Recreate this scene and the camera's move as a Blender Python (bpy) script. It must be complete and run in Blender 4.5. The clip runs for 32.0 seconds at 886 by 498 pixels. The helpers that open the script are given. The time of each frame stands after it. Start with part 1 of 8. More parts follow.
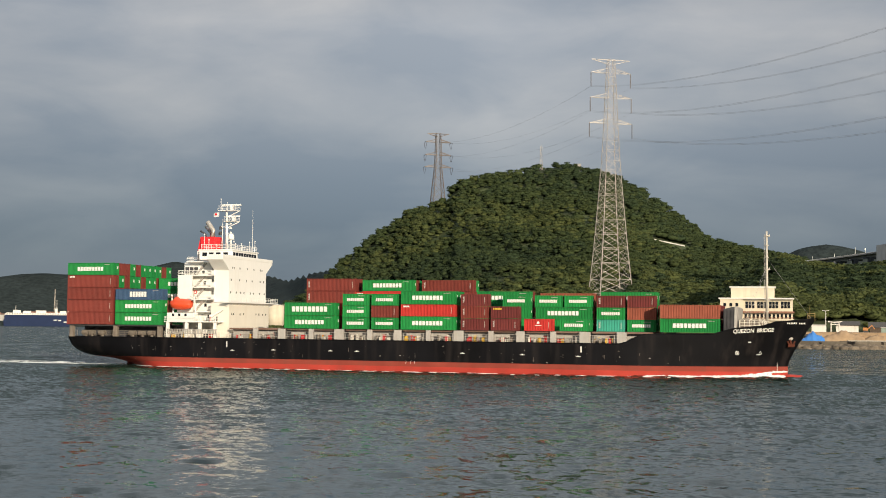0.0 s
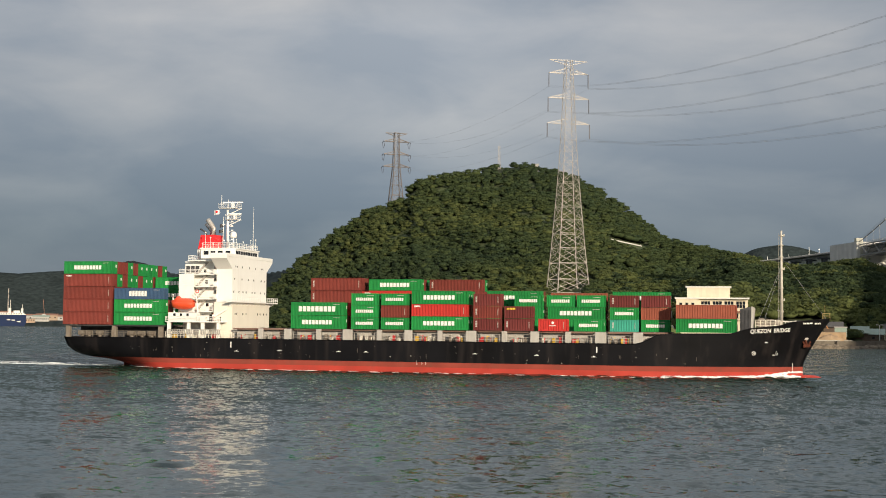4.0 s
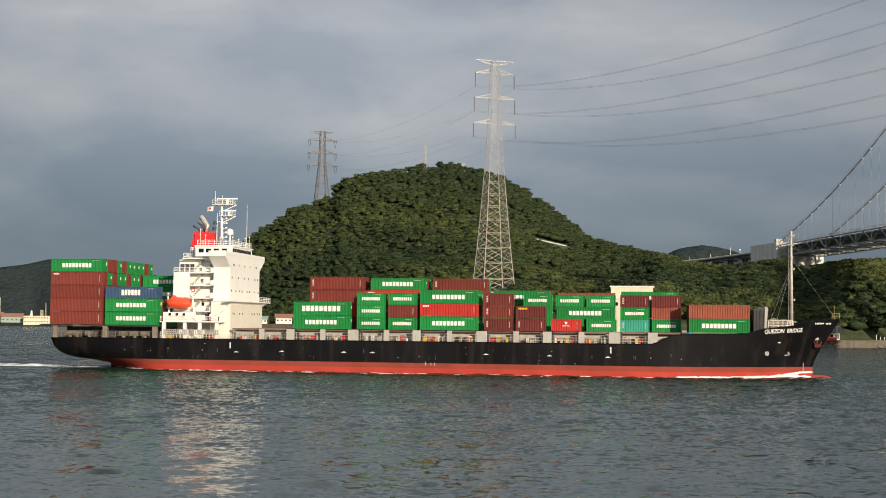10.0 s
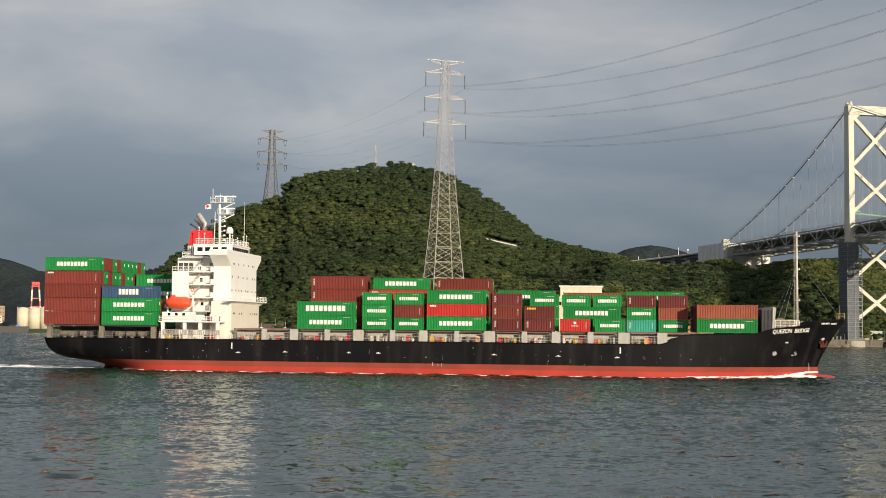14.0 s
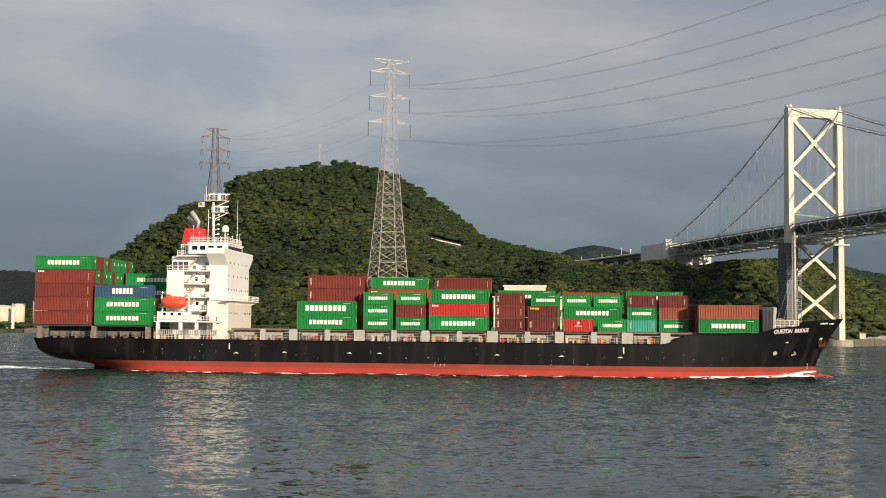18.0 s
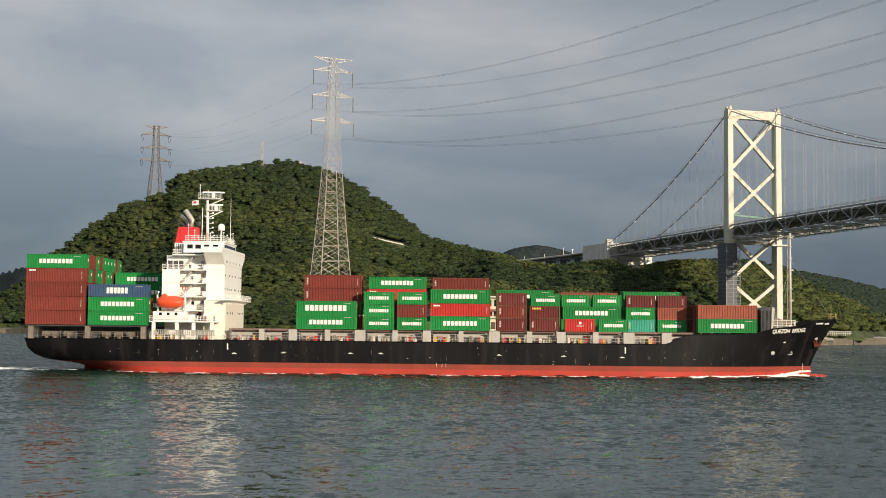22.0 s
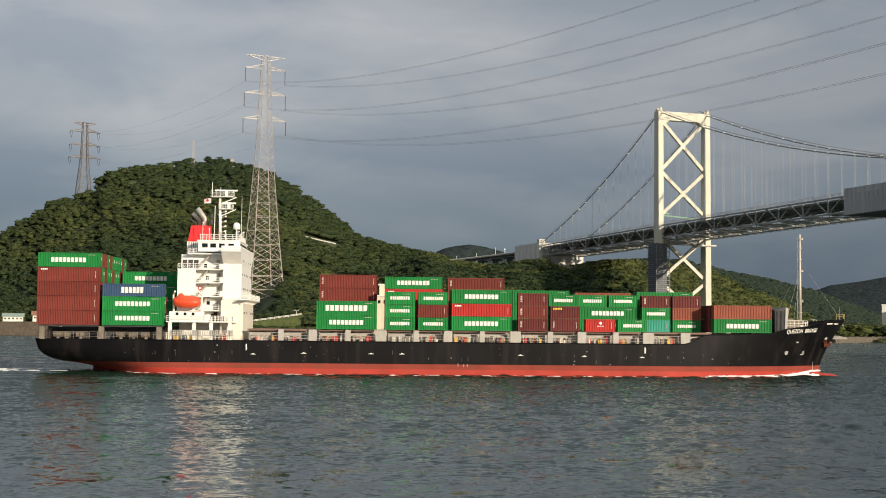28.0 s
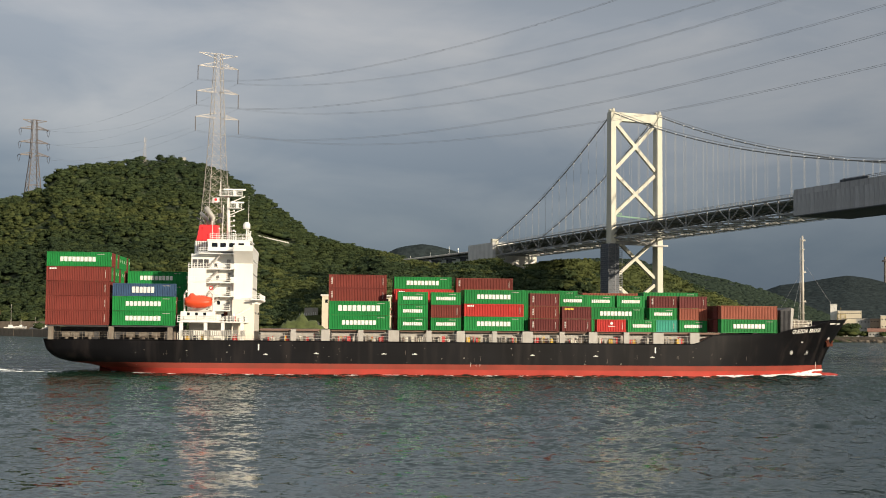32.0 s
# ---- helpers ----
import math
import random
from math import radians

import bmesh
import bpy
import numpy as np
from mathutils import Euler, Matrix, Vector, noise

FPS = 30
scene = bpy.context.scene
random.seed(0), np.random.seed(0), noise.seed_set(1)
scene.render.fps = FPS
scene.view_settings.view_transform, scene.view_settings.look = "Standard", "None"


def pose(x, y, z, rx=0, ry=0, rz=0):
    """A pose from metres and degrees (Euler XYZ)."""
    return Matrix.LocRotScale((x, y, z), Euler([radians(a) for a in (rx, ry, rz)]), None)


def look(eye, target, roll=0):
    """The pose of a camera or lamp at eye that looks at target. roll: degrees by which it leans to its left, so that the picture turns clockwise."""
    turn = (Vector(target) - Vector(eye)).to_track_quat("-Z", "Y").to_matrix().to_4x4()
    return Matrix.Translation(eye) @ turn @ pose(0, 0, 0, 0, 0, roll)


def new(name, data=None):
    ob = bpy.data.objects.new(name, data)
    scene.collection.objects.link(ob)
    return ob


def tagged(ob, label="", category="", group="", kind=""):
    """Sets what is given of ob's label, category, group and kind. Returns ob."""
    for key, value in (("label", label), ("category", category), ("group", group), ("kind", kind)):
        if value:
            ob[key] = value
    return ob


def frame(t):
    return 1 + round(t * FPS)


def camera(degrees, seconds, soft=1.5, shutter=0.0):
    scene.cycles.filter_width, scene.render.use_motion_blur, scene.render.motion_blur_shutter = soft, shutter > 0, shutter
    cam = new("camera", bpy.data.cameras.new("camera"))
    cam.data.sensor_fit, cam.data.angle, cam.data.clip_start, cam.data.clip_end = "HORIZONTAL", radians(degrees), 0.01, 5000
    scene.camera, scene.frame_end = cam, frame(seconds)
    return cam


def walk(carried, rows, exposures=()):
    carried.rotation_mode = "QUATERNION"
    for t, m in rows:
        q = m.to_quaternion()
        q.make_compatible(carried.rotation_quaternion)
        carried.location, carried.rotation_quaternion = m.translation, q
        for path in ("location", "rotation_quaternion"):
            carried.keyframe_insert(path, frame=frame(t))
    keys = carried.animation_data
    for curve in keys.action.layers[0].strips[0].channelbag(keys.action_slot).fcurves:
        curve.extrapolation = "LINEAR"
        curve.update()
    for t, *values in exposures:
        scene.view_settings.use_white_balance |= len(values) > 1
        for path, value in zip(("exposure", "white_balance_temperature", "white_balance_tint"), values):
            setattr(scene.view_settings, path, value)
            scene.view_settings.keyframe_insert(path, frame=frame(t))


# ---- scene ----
# ---- camera: a tripod pan on the shore, following the ship ----
EYE = Vector((0, 0, 10.33))
PITCH, LEAN = 3.377, 0.56
YAW = [
    (0, 0.000), (0.5, 0.208), (1, 0.433), (1.5, 0.665), (2, 0.897), (2.5, 1.141), (3, 1.370), (3.5, 1.624), (5.5, 2.712),
    (6, 2.986), (6.5, 3.286), (7, 3.579), (7.5, 3.854), (8, 4.116), (8.5, 4.379), (9, 4.639), (9.5, 4.942), (10, 5.222),
    (10.5, 5.499), (11, 5.814), (11.5, 6.089), (12, 6.359), (12.5, 6.636), (13, 6.945), (13.5, 7.222), (14, 7.467),
    (14.5, 7.730), (16.5, 8.962), (17, 9.321), (17.5, 9.667), (18, 9.977), (18.5, 10.294), (19, 10.638), (19.5, 10.969),
    (20, 11.321), (20.5, 11.647), (21, 11.991), (21.5, 12.277), (22, 12.545), (22.5, 12.836), (23, 13.104), (23.5, 13.376),
    (24, 13.637), (24.5, 13.885), (25, 14.132), (25.5, 14.376), (27.5, 15.337), (28, 15.580), (28.5, 15.848), (29, 16.116),
    (29.5, 16.384), (30, 16.635), (30.5, 16.886), (31, 17.129), (31.5, 17.384), (32, 17.672)]


def aim(yaw):
    a, p = radians(yaw), radians(PITCH)
    way = Vector((math.sin(a) * math.cos(p), math.cos(a) * math.cos(p), math.sin(p)))
    return look(EYE, EYE + 100 * way, LEAN)


cam = camera(38.33, 32.0, 1.0)
walk(cam, [(t, aim(y)) for t, y in YAW])

# ---- sky, sun ----
SUN_TO = Vector((0.371, -0.928, math.tan(radians(13)))).normalized()
world = bpy.data.worlds.new("sky")
scene.world = world
world.use_nodes = True


def sky_nodes(nt):
    N, L = nt.nodes, nt.links
    N.clear()
    out, bg = N.new("ShaderNodeOutputWorld"), N.new("ShaderNodeBackground")
    sky = N.new("ShaderNodeTexSky")
    sky.sky_type, sky.sun_disc = "NISHITA", False
    sky.sun_elevation, sky.sun_rotation = radians(13), radians(158)
    tc = N.new("ShaderNodeTexCoord")
    sep = N.new("ShaderNodeSeparateXYZ")
    L.new(tc.outputs["Generated"], sep.inputs[0])
    # layered cloud: long streaks low down, softer billows higher up
    m1 = N.new("ShaderNodeMapping")
    m1.inputs["Scale"].default_value = (2.0, 2.0, 6.4)
    m1.inputs["Rotation"].default_value = (0.05, -0.03, 0.4)
    L.new(tc.outputs["Generated"], m1.inputs[0])
    n1 = N.new("ShaderNodeTexNoise")
    n1.inputs["Scale"].default_value, n1.inputs["Detail"].default_value, n1.inputs["Roughness"].default_value = 2.0, 8, 0.50
    n1.inputs["Distortion"].default_value = 0.35
    L.new(m1.outputs[0], n1.inputs["Vector"])
    r1 = N.new("ShaderNodeValToRGB")
    r1.color_ramp.elements[0].position, r1.color_ramp.elements[1].position = 0.40, 0.64
    # height shade: blue-grey bank near the horizon, lighter above
    rz = N.new("ShaderNodeValToRGB")
    e = rz.color_ramp.elements
    e[0].position, e[0].color = 0.0, (0.158, 0.198, 0.250, 1)
    e[1].position, e[1].color = 0.85, (0.90, 0.91, 0.93, 1)
    for pos, col in ((0.06, (0.168, 0.210, 0.262, 1)), (0.11, (0.255, 0.292, 0.340, 1)), (0.16, (0.368, 0.393, 0.428, 1)), (0.23, (0.452, 0.468, 0.495, 1)), (0.33, (0.30, 0.32, 0.35, 1)), (0.52, (0.29, 0.31, 0.34, 1))):
        k = e.new(pos)
        k.color = col
    L.new(sep.outputs["Z"], rz.inputs[0])
    lit = N.new("ShaderNodeMix")
    lit.data_type, lit.blend_type = "RGBA", "MULTIPLY"
    lit.inputs[0].default_value = 1.0
    m2 = N.new("ShaderNodeMapping")
    m2.inputs["Scale"].default_value = (3.0, 3.0, 9.0)
    m2.inputs["Rotation"].default_value = (0.10, -0.05, 0.9)
    L.new(tc.outputs["Generated"], m2.inputs[0])
    n2 = N.new("ShaderNodeTexNoise")
    n2.inputs["Scale"].default_value, n2.inputs["Detail"].default_value, n2.inputs["Roughness"].default_value = 2.3, 7, 0.52
    n2.inputs["Distortion"].default_value = 0.6
    L.new(m2.outputs[0], n2.inputs["Vector"])
    both = N.new("ShaderNodeMath")
    both.operation = "MULTIPLY_ADD"
    both.inputs[1].default_value = 0.38
    L.new(n2.outputs["Fac"], both.inputs[0])
    half = N.new("ShaderNodeMath")
    half.operation = "MULTIPLY"
    half.inputs[1].default_value = 0.62
    L.new(n1.outputs["Fac"], half.inputs[0])
    L.new(half.outputs[0], both.inputs[2])
    L.new(both.outputs[0], r1.inputs[0])
    cr = N.new("ShaderNodeValToRGB")
    cr.color_ramp.elements[0].color = (0.81, 0.86, 0.925, 1)
    cr.color_ramp.elements[1].color = (1.275, 1.225, 1.175, 1)
    L.new(r1.outputs["Color"], cr.inputs[0])
    L.new(rz.outputs["Color"], lit.inputs[6])
    L.new(cr.outputs["Color"], lit.inputs[7])
    dim = N.new("ShaderNodeMix")
    dim.data_type, dim.blend_type = "RGBA", "MULTIPLY"
    dim.inputs[0].default_value = 1.0
    dim.inputs[7].default_value = (0.09, 0.10, 0.10, 1)
    L.new(sky.outputs[0], dim.inputs[6])
    cover = N.new("ShaderNodeMix")
    cover.data_type = "RGBA"
    cover.inputs[0].default_value = 0.93
    L.new(dim.outputs[2], cover.inputs[6])
    L.new(lit.outputs[2], cover.inputs[7])
    # cloud thickens to the right-hand side of the strait
    side = N.new("ShaderNodeValToRGB")
    es = side.color_ramp.elements
    es[0].position, es[0].color = 0.30, (0.86, 0.86, 0.86, 1)
    es[1].position, es[1].color = 0.83, (0.74, 0.74, 0.74, 1)
    es.new(0.52).color = (1.0, 1.0, 1.0, 1)
    half_x = N.new("ShaderNodeMath")
    half_x.operation, half_x.inputs[1].default_value, half_x.inputs[2].default_value = "MULTIPLY_ADD", 0.5, 0.5
    L.new(sep.outputs["X"], half_x.inputs[0])
    L.new(half_x.outputs[0], side.inputs[0])
    thick = N.new("ShaderNodeVectorMath")
    thick.operation = "SCALE"
    L.new(cover.outputs[2], thick.inputs[0])
    L.new(side.outputs[0], thick.inputs["Scale"])
    L.new(thick.outputs[0], bg.inputs["Color"])
    bg.inputs["Strength"].default_value = 1.0
    L.new(bg.outputs[0], out.inputs[0])


sky_nodes(world.node_tree)
sun = new("sun", bpy.data.lights.new("sun", "SUN"))
sun.data.energy, sun.data.angle, sun.data.color = 5.0, radians(0.6), (1.0, 0.86, 0.66)
sun.matrix_world = look(SUN_TO * 400, (0, 0, 0))

# ---- materials ----


def material(name, color, rough=0.6, metal=0.0, grain=0.0, grain_size=1.0, spread=0.0, dark=None, stain=0.0, stain_size=6.0,
             bump=0.0, bump_size=0.5, streak=False, island=False, spec=0.5):
    m = bpy.data.materials.new(name)
    m.use_nodes = True
    nt = m.node_tree
    N, L = nt.nodes, nt.links
    b = N["Principled BSDF"]
    b.inputs["Roughness"].default_value, b.inputs["Metallic"].default_value = rough, metal
    b.inputs["Specular IOR Level"].default_value = spec
    tc = N.new("ShaderNodeTexCoord")
    col = N.new("ShaderNodeRGB")
    col.outputs[0].default_value = (*color, 1)
    last = col.outputs[0]

    def mul(sock, fac_sock, lo, hi):
        r = N.new("ShaderNodeMapRange")
        r.inputs["From Min"].default_value, r.inputs["From Max"].default_value = 0.25, 0.75
        r.inputs["To Min"].default_value, r.inputs["To Max"].default_value = lo, hi
        L.new(fac_sock, r.inputs["Value"])
        mx = N.new("ShaderNodeVectorMath")
        mx.operation = "SCALE"
        L.new(sock, mx.inputs[0])
        L.new(r.outputs[0], mx.inputs["Scale"])
        return mx.outputs[0]
    if grain:
        n = N.new("ShaderNodeTexNoise")
        n.inputs["Scale"].default_value, n.inputs["Detail"].default_value = 1 / grain_size, 5
        L.new(tc.outputs["Object"], n.inputs["Vector"])
        last = mul(last, n.outputs["Fac"], 1 - grain, 1 + grain)
    if stain:
        n = N.new("ShaderNodeTexNoise")
        n.inputs["Scale"].default_value, n.inputs["Detail"].default_value = 1 / stain_size, 6
        mp = N.new("ShaderNodeMapping")
        mp.inputs["Scale"].default_value = (1.6, 1.6, 0.18) if streak else (1, 1, 1)
        L.new(tc.outputs["Object"], mp.inputs[0])
        L.new(mp.outputs[0], n.inputs["Vector"])
        rp = N.new("ShaderNodeValToRGB")
        rp.color_ramp.elements[0].position, rp.color_ramp.elements[1].position = 0.5, 0.72
        L.new(n.outputs["Fac"], rp.inputs[0])
        sc = N.new("ShaderNodeMath")
        sc.operation = "MULTIPLY"
        sc.inputs[1].default_value = stain
        L.new(rp.outputs[0], sc.inputs[0])
        mx = N.new("ShaderNodeMix")
        mx.data_type = "RGBA"
        L.new(sc.outputs[0], mx.inputs[0])
        L.new(last, mx.inputs[6])
        mx.inputs[7].default_value = (*(dark or [c * 0.4 for c in color]), 1)
        last = mx.outputs[2]
    if spread:
        if island:
            g = N.new("ShaderNodeNewGeometry")
            s = g.outputs["Random Per Island"]
        else:
            g = N.new("ShaderNodeObjectInfo")
            s = g.outputs["Random"]
        r = N.new("ShaderNodeMapRange")
        r.inputs["To Min"].default_value, r.inputs["To Max"].default_value = 1 - spread, 1 + spread
        L.new(s, r.inputs["Value"])
        mx = N.new("ShaderNodeVectorMath")
        mx.operation = "SCALE"
        L.new(last, mx.inputs[0])
        L.new(r.outputs[0], mx.inputs["Scale"])
        last = mx.outputs[0]
    L.new(last, b.inputs["Base Color"])
    if bump:
        n = N.new("ShaderNodeTexNoise")
        n.inputs["Scale"].default_value, n.inputs["Detail"].default_value = 1 / bump_size, 4
        L.new(tc.outputs["Object"], n.inputs["Vector"])
        bp = N.new("ShaderNodeBump")
        bp.inputs["Strength"].default_value, bp.inputs["Distance"].default_value = 1.0, bump
        L.new(n.outputs["Fac"], bp.inputs["Height"])
        L.new(bp.outputs[0], b.inputs["Normal"])
    return m


def water_material():
    """Choppy water: facets tilted by noise at several sizes, with calmer and rougher patches."""
    m = bpy.data.materials.new("sea_water")
    m.use_nodes = True
    nt = m.node_tree
    N, L = nt.nodes, nt.links
    b = N["Principled BSDF"]
    b.inputs["Base Color"].default_value = (0.008, 0.024, 0.016, 1)
    b.inputs["Roughness"].default_value, b.inputs["IOR"].default_value = 0.08, 1.333
    tc = N.new("ShaderNodeTexCoord")

    def noise(size, detail, rough, stretch, turn):
        mp = N.new("ShaderNodeMapping")
        mp.inputs["Scale"].default_value = (1 / size / stretch, 1 / size, 1)
        mp.inputs["Rotation"].default_value = (0, 0, turn)
        n = N.new("ShaderNodeTexNoise")
        n.inputs["Scale"].default_value, n.inputs["Detail"].default_value, n.inputs["Roughness"].default_value = 1.0, detail, rough
        L.new(tc.outputs["Object"], mp.inputs[0])
        L.new(mp.outputs[0], n.inputs["Vector"])
        return n

    def vec(op, x, y):
        v = N.new("ShaderNodeVectorMath")
        v.operation = op
        for k, s in enumerate((x, y)):
            if isinstance(s, tuple):
                v.inputs[k].default_value = s
            elif s is not None:
                L.new(s, v.inputs[k])
        return v
    total = None
    for size, detail, rough, stretch, turn, tilt in WAVES:
        c = vec("SUBTRACT", noise(size, detail, rough, stretch, turn).outputs["Color"], (0.5, 0.5, 0.5)).outputs[0]
        c = vec("MULTIPLY", c, (tilt * 0.5, tilt, 0.0)).outputs[0]
        total = c if total is None else vec("ADD", total, c).outputs[0]
    patch = noise(70.0, 3, 0.5, 2.5, 0.1)
    r = N.new("ShaderNodeMapRange")
    r.inputs["From Min"].default_value, r.inputs["From Max"].default_value = 0.35, 0.65
    r.inputs["To Min"].default_value, r.inputs["To Max"].default_value = 0.72, 1.25
    L.new(patch.outputs["Fac"], r.inputs["Value"])
    sc = vec("SCALE", total, None)
    L.new(r.outputs[0], sc.inputs["Scale"])
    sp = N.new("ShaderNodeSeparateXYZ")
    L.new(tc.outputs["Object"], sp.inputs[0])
    tilt_by_y = N.new("ShaderNodeMapRange")                    # facet tilt grows with distance, set to tune the reflections' tone
    tilt_by_y.inputs["From Min"].default_value, tilt_by_y.inputs["From Max"].default_value = 90, 230
    tilt_by_y.inputs["To Min"].default_value, tilt_by_y.inputs["To Max"].default_value = 0.56, 2.0
    L.new(sp.outputs["Y"], tilt_by_y.inputs["Value"])
    tilt_by_x = N.new("ShaderNodeMapRange")                    # facet tilt grows to the right, set to darken the water there
    tilt_by_x.inputs["From Min"].default_value, tilt_by_x.inputs["From Max"].default_value = 0, 130
    tilt_by_x.inputs["To Min"].default_value, tilt_by_x.inputs["To Max"].default_value = 1.0, 1.9
    L.new(sp.outputs["X"], tilt_by_x.inputs["Value"])
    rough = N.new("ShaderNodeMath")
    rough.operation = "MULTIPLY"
    L.new(tilt_by_y.outputs[0], rough.inputs[0])
    L.new(tilt_by_x.outputs[0], rough.inputs[1])
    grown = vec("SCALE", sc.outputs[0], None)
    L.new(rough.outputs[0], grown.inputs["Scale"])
    front = N.new("ShaderNodeMapRange")                   # normals leaned to the near shore, more with distance, to steer reflections
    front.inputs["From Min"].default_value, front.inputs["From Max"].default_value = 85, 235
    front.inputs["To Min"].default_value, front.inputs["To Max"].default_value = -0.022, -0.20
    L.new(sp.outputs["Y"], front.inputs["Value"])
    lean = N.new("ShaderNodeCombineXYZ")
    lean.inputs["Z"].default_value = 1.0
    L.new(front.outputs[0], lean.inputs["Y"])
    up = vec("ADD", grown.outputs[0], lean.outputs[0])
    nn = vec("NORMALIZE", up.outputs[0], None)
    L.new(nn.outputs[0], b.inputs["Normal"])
    return m


# size, octaves, roughness, stretch along the shore, turn, steepness
WAVES = ((6.0, 2, 0.5, 1.8, 0.1, 0.24), (1.8, 2, 0.6, 1.8, -0.15, 0.36), (0.5, 2, 0.6, 1.4, 0.25, 0.62))


def foliage_material(name, color, spread):
    m = material(name, color, 0.8, grain=0.30, grain_size=1.3, spread=spread, island=True, spec=0.12, stain=0.7, stain_size=17,
                 dark=(color[0] * 1.32, color[1] * 1.2, color[2]))
    N, L = m.node_tree.nodes, m.node_tree.links
    # leaves point every way within a crown
    tc, n, g = N.new("ShaderNodeTexCoord"), N.new("ShaderNodeTexNoise"), N.new("ShaderNodeNewGeometry")
    n.inputs["Scale"].default_value, n.inputs["Detail"].default_value = 1.7, 1
    L.new(tc.outputs["Object"], n.inputs["Vector"])
    last = n.outputs["Color"]
    for op, second in (("SUBTRACT", (0.5, 0.5, 0.5)), ("MULTIPLY", (1.5, 1.5, 1.5)), ("ADD", g.outputs["Normal"]), ("NORMALIZE", None)):
        v = N.new("ShaderNodeVectorMath")
        v.operation = op
        L.new(last, v.inputs[0])
        if isinstance(second, tuple):
            v.inputs[1].default_value = second
        elif second is not None:
            L.new(second, v.inputs[1])
        last = v.outputs[0]
    L.new(last, N["Principled BSDF"].inputs["Normal"])
    # some light comes through the leaves
    thin, mix, b = N.new("ShaderNodeBsdfTranslucent"), N.new("ShaderNodeMixShader"), N["Principled BSDF"]
    L.new(b.inputs["Base Color"].links[0].from_socket, thin.inputs["Color"])
    mix.inputs[0].default_value = 0.36
    L.new(b.outputs[0], mix.inputs[1])
    L.new(thin.outputs[0], mix.inputs[2])
    L.new(mix.outputs[0], N["Material Output"].inputs["Surface"])
    return m


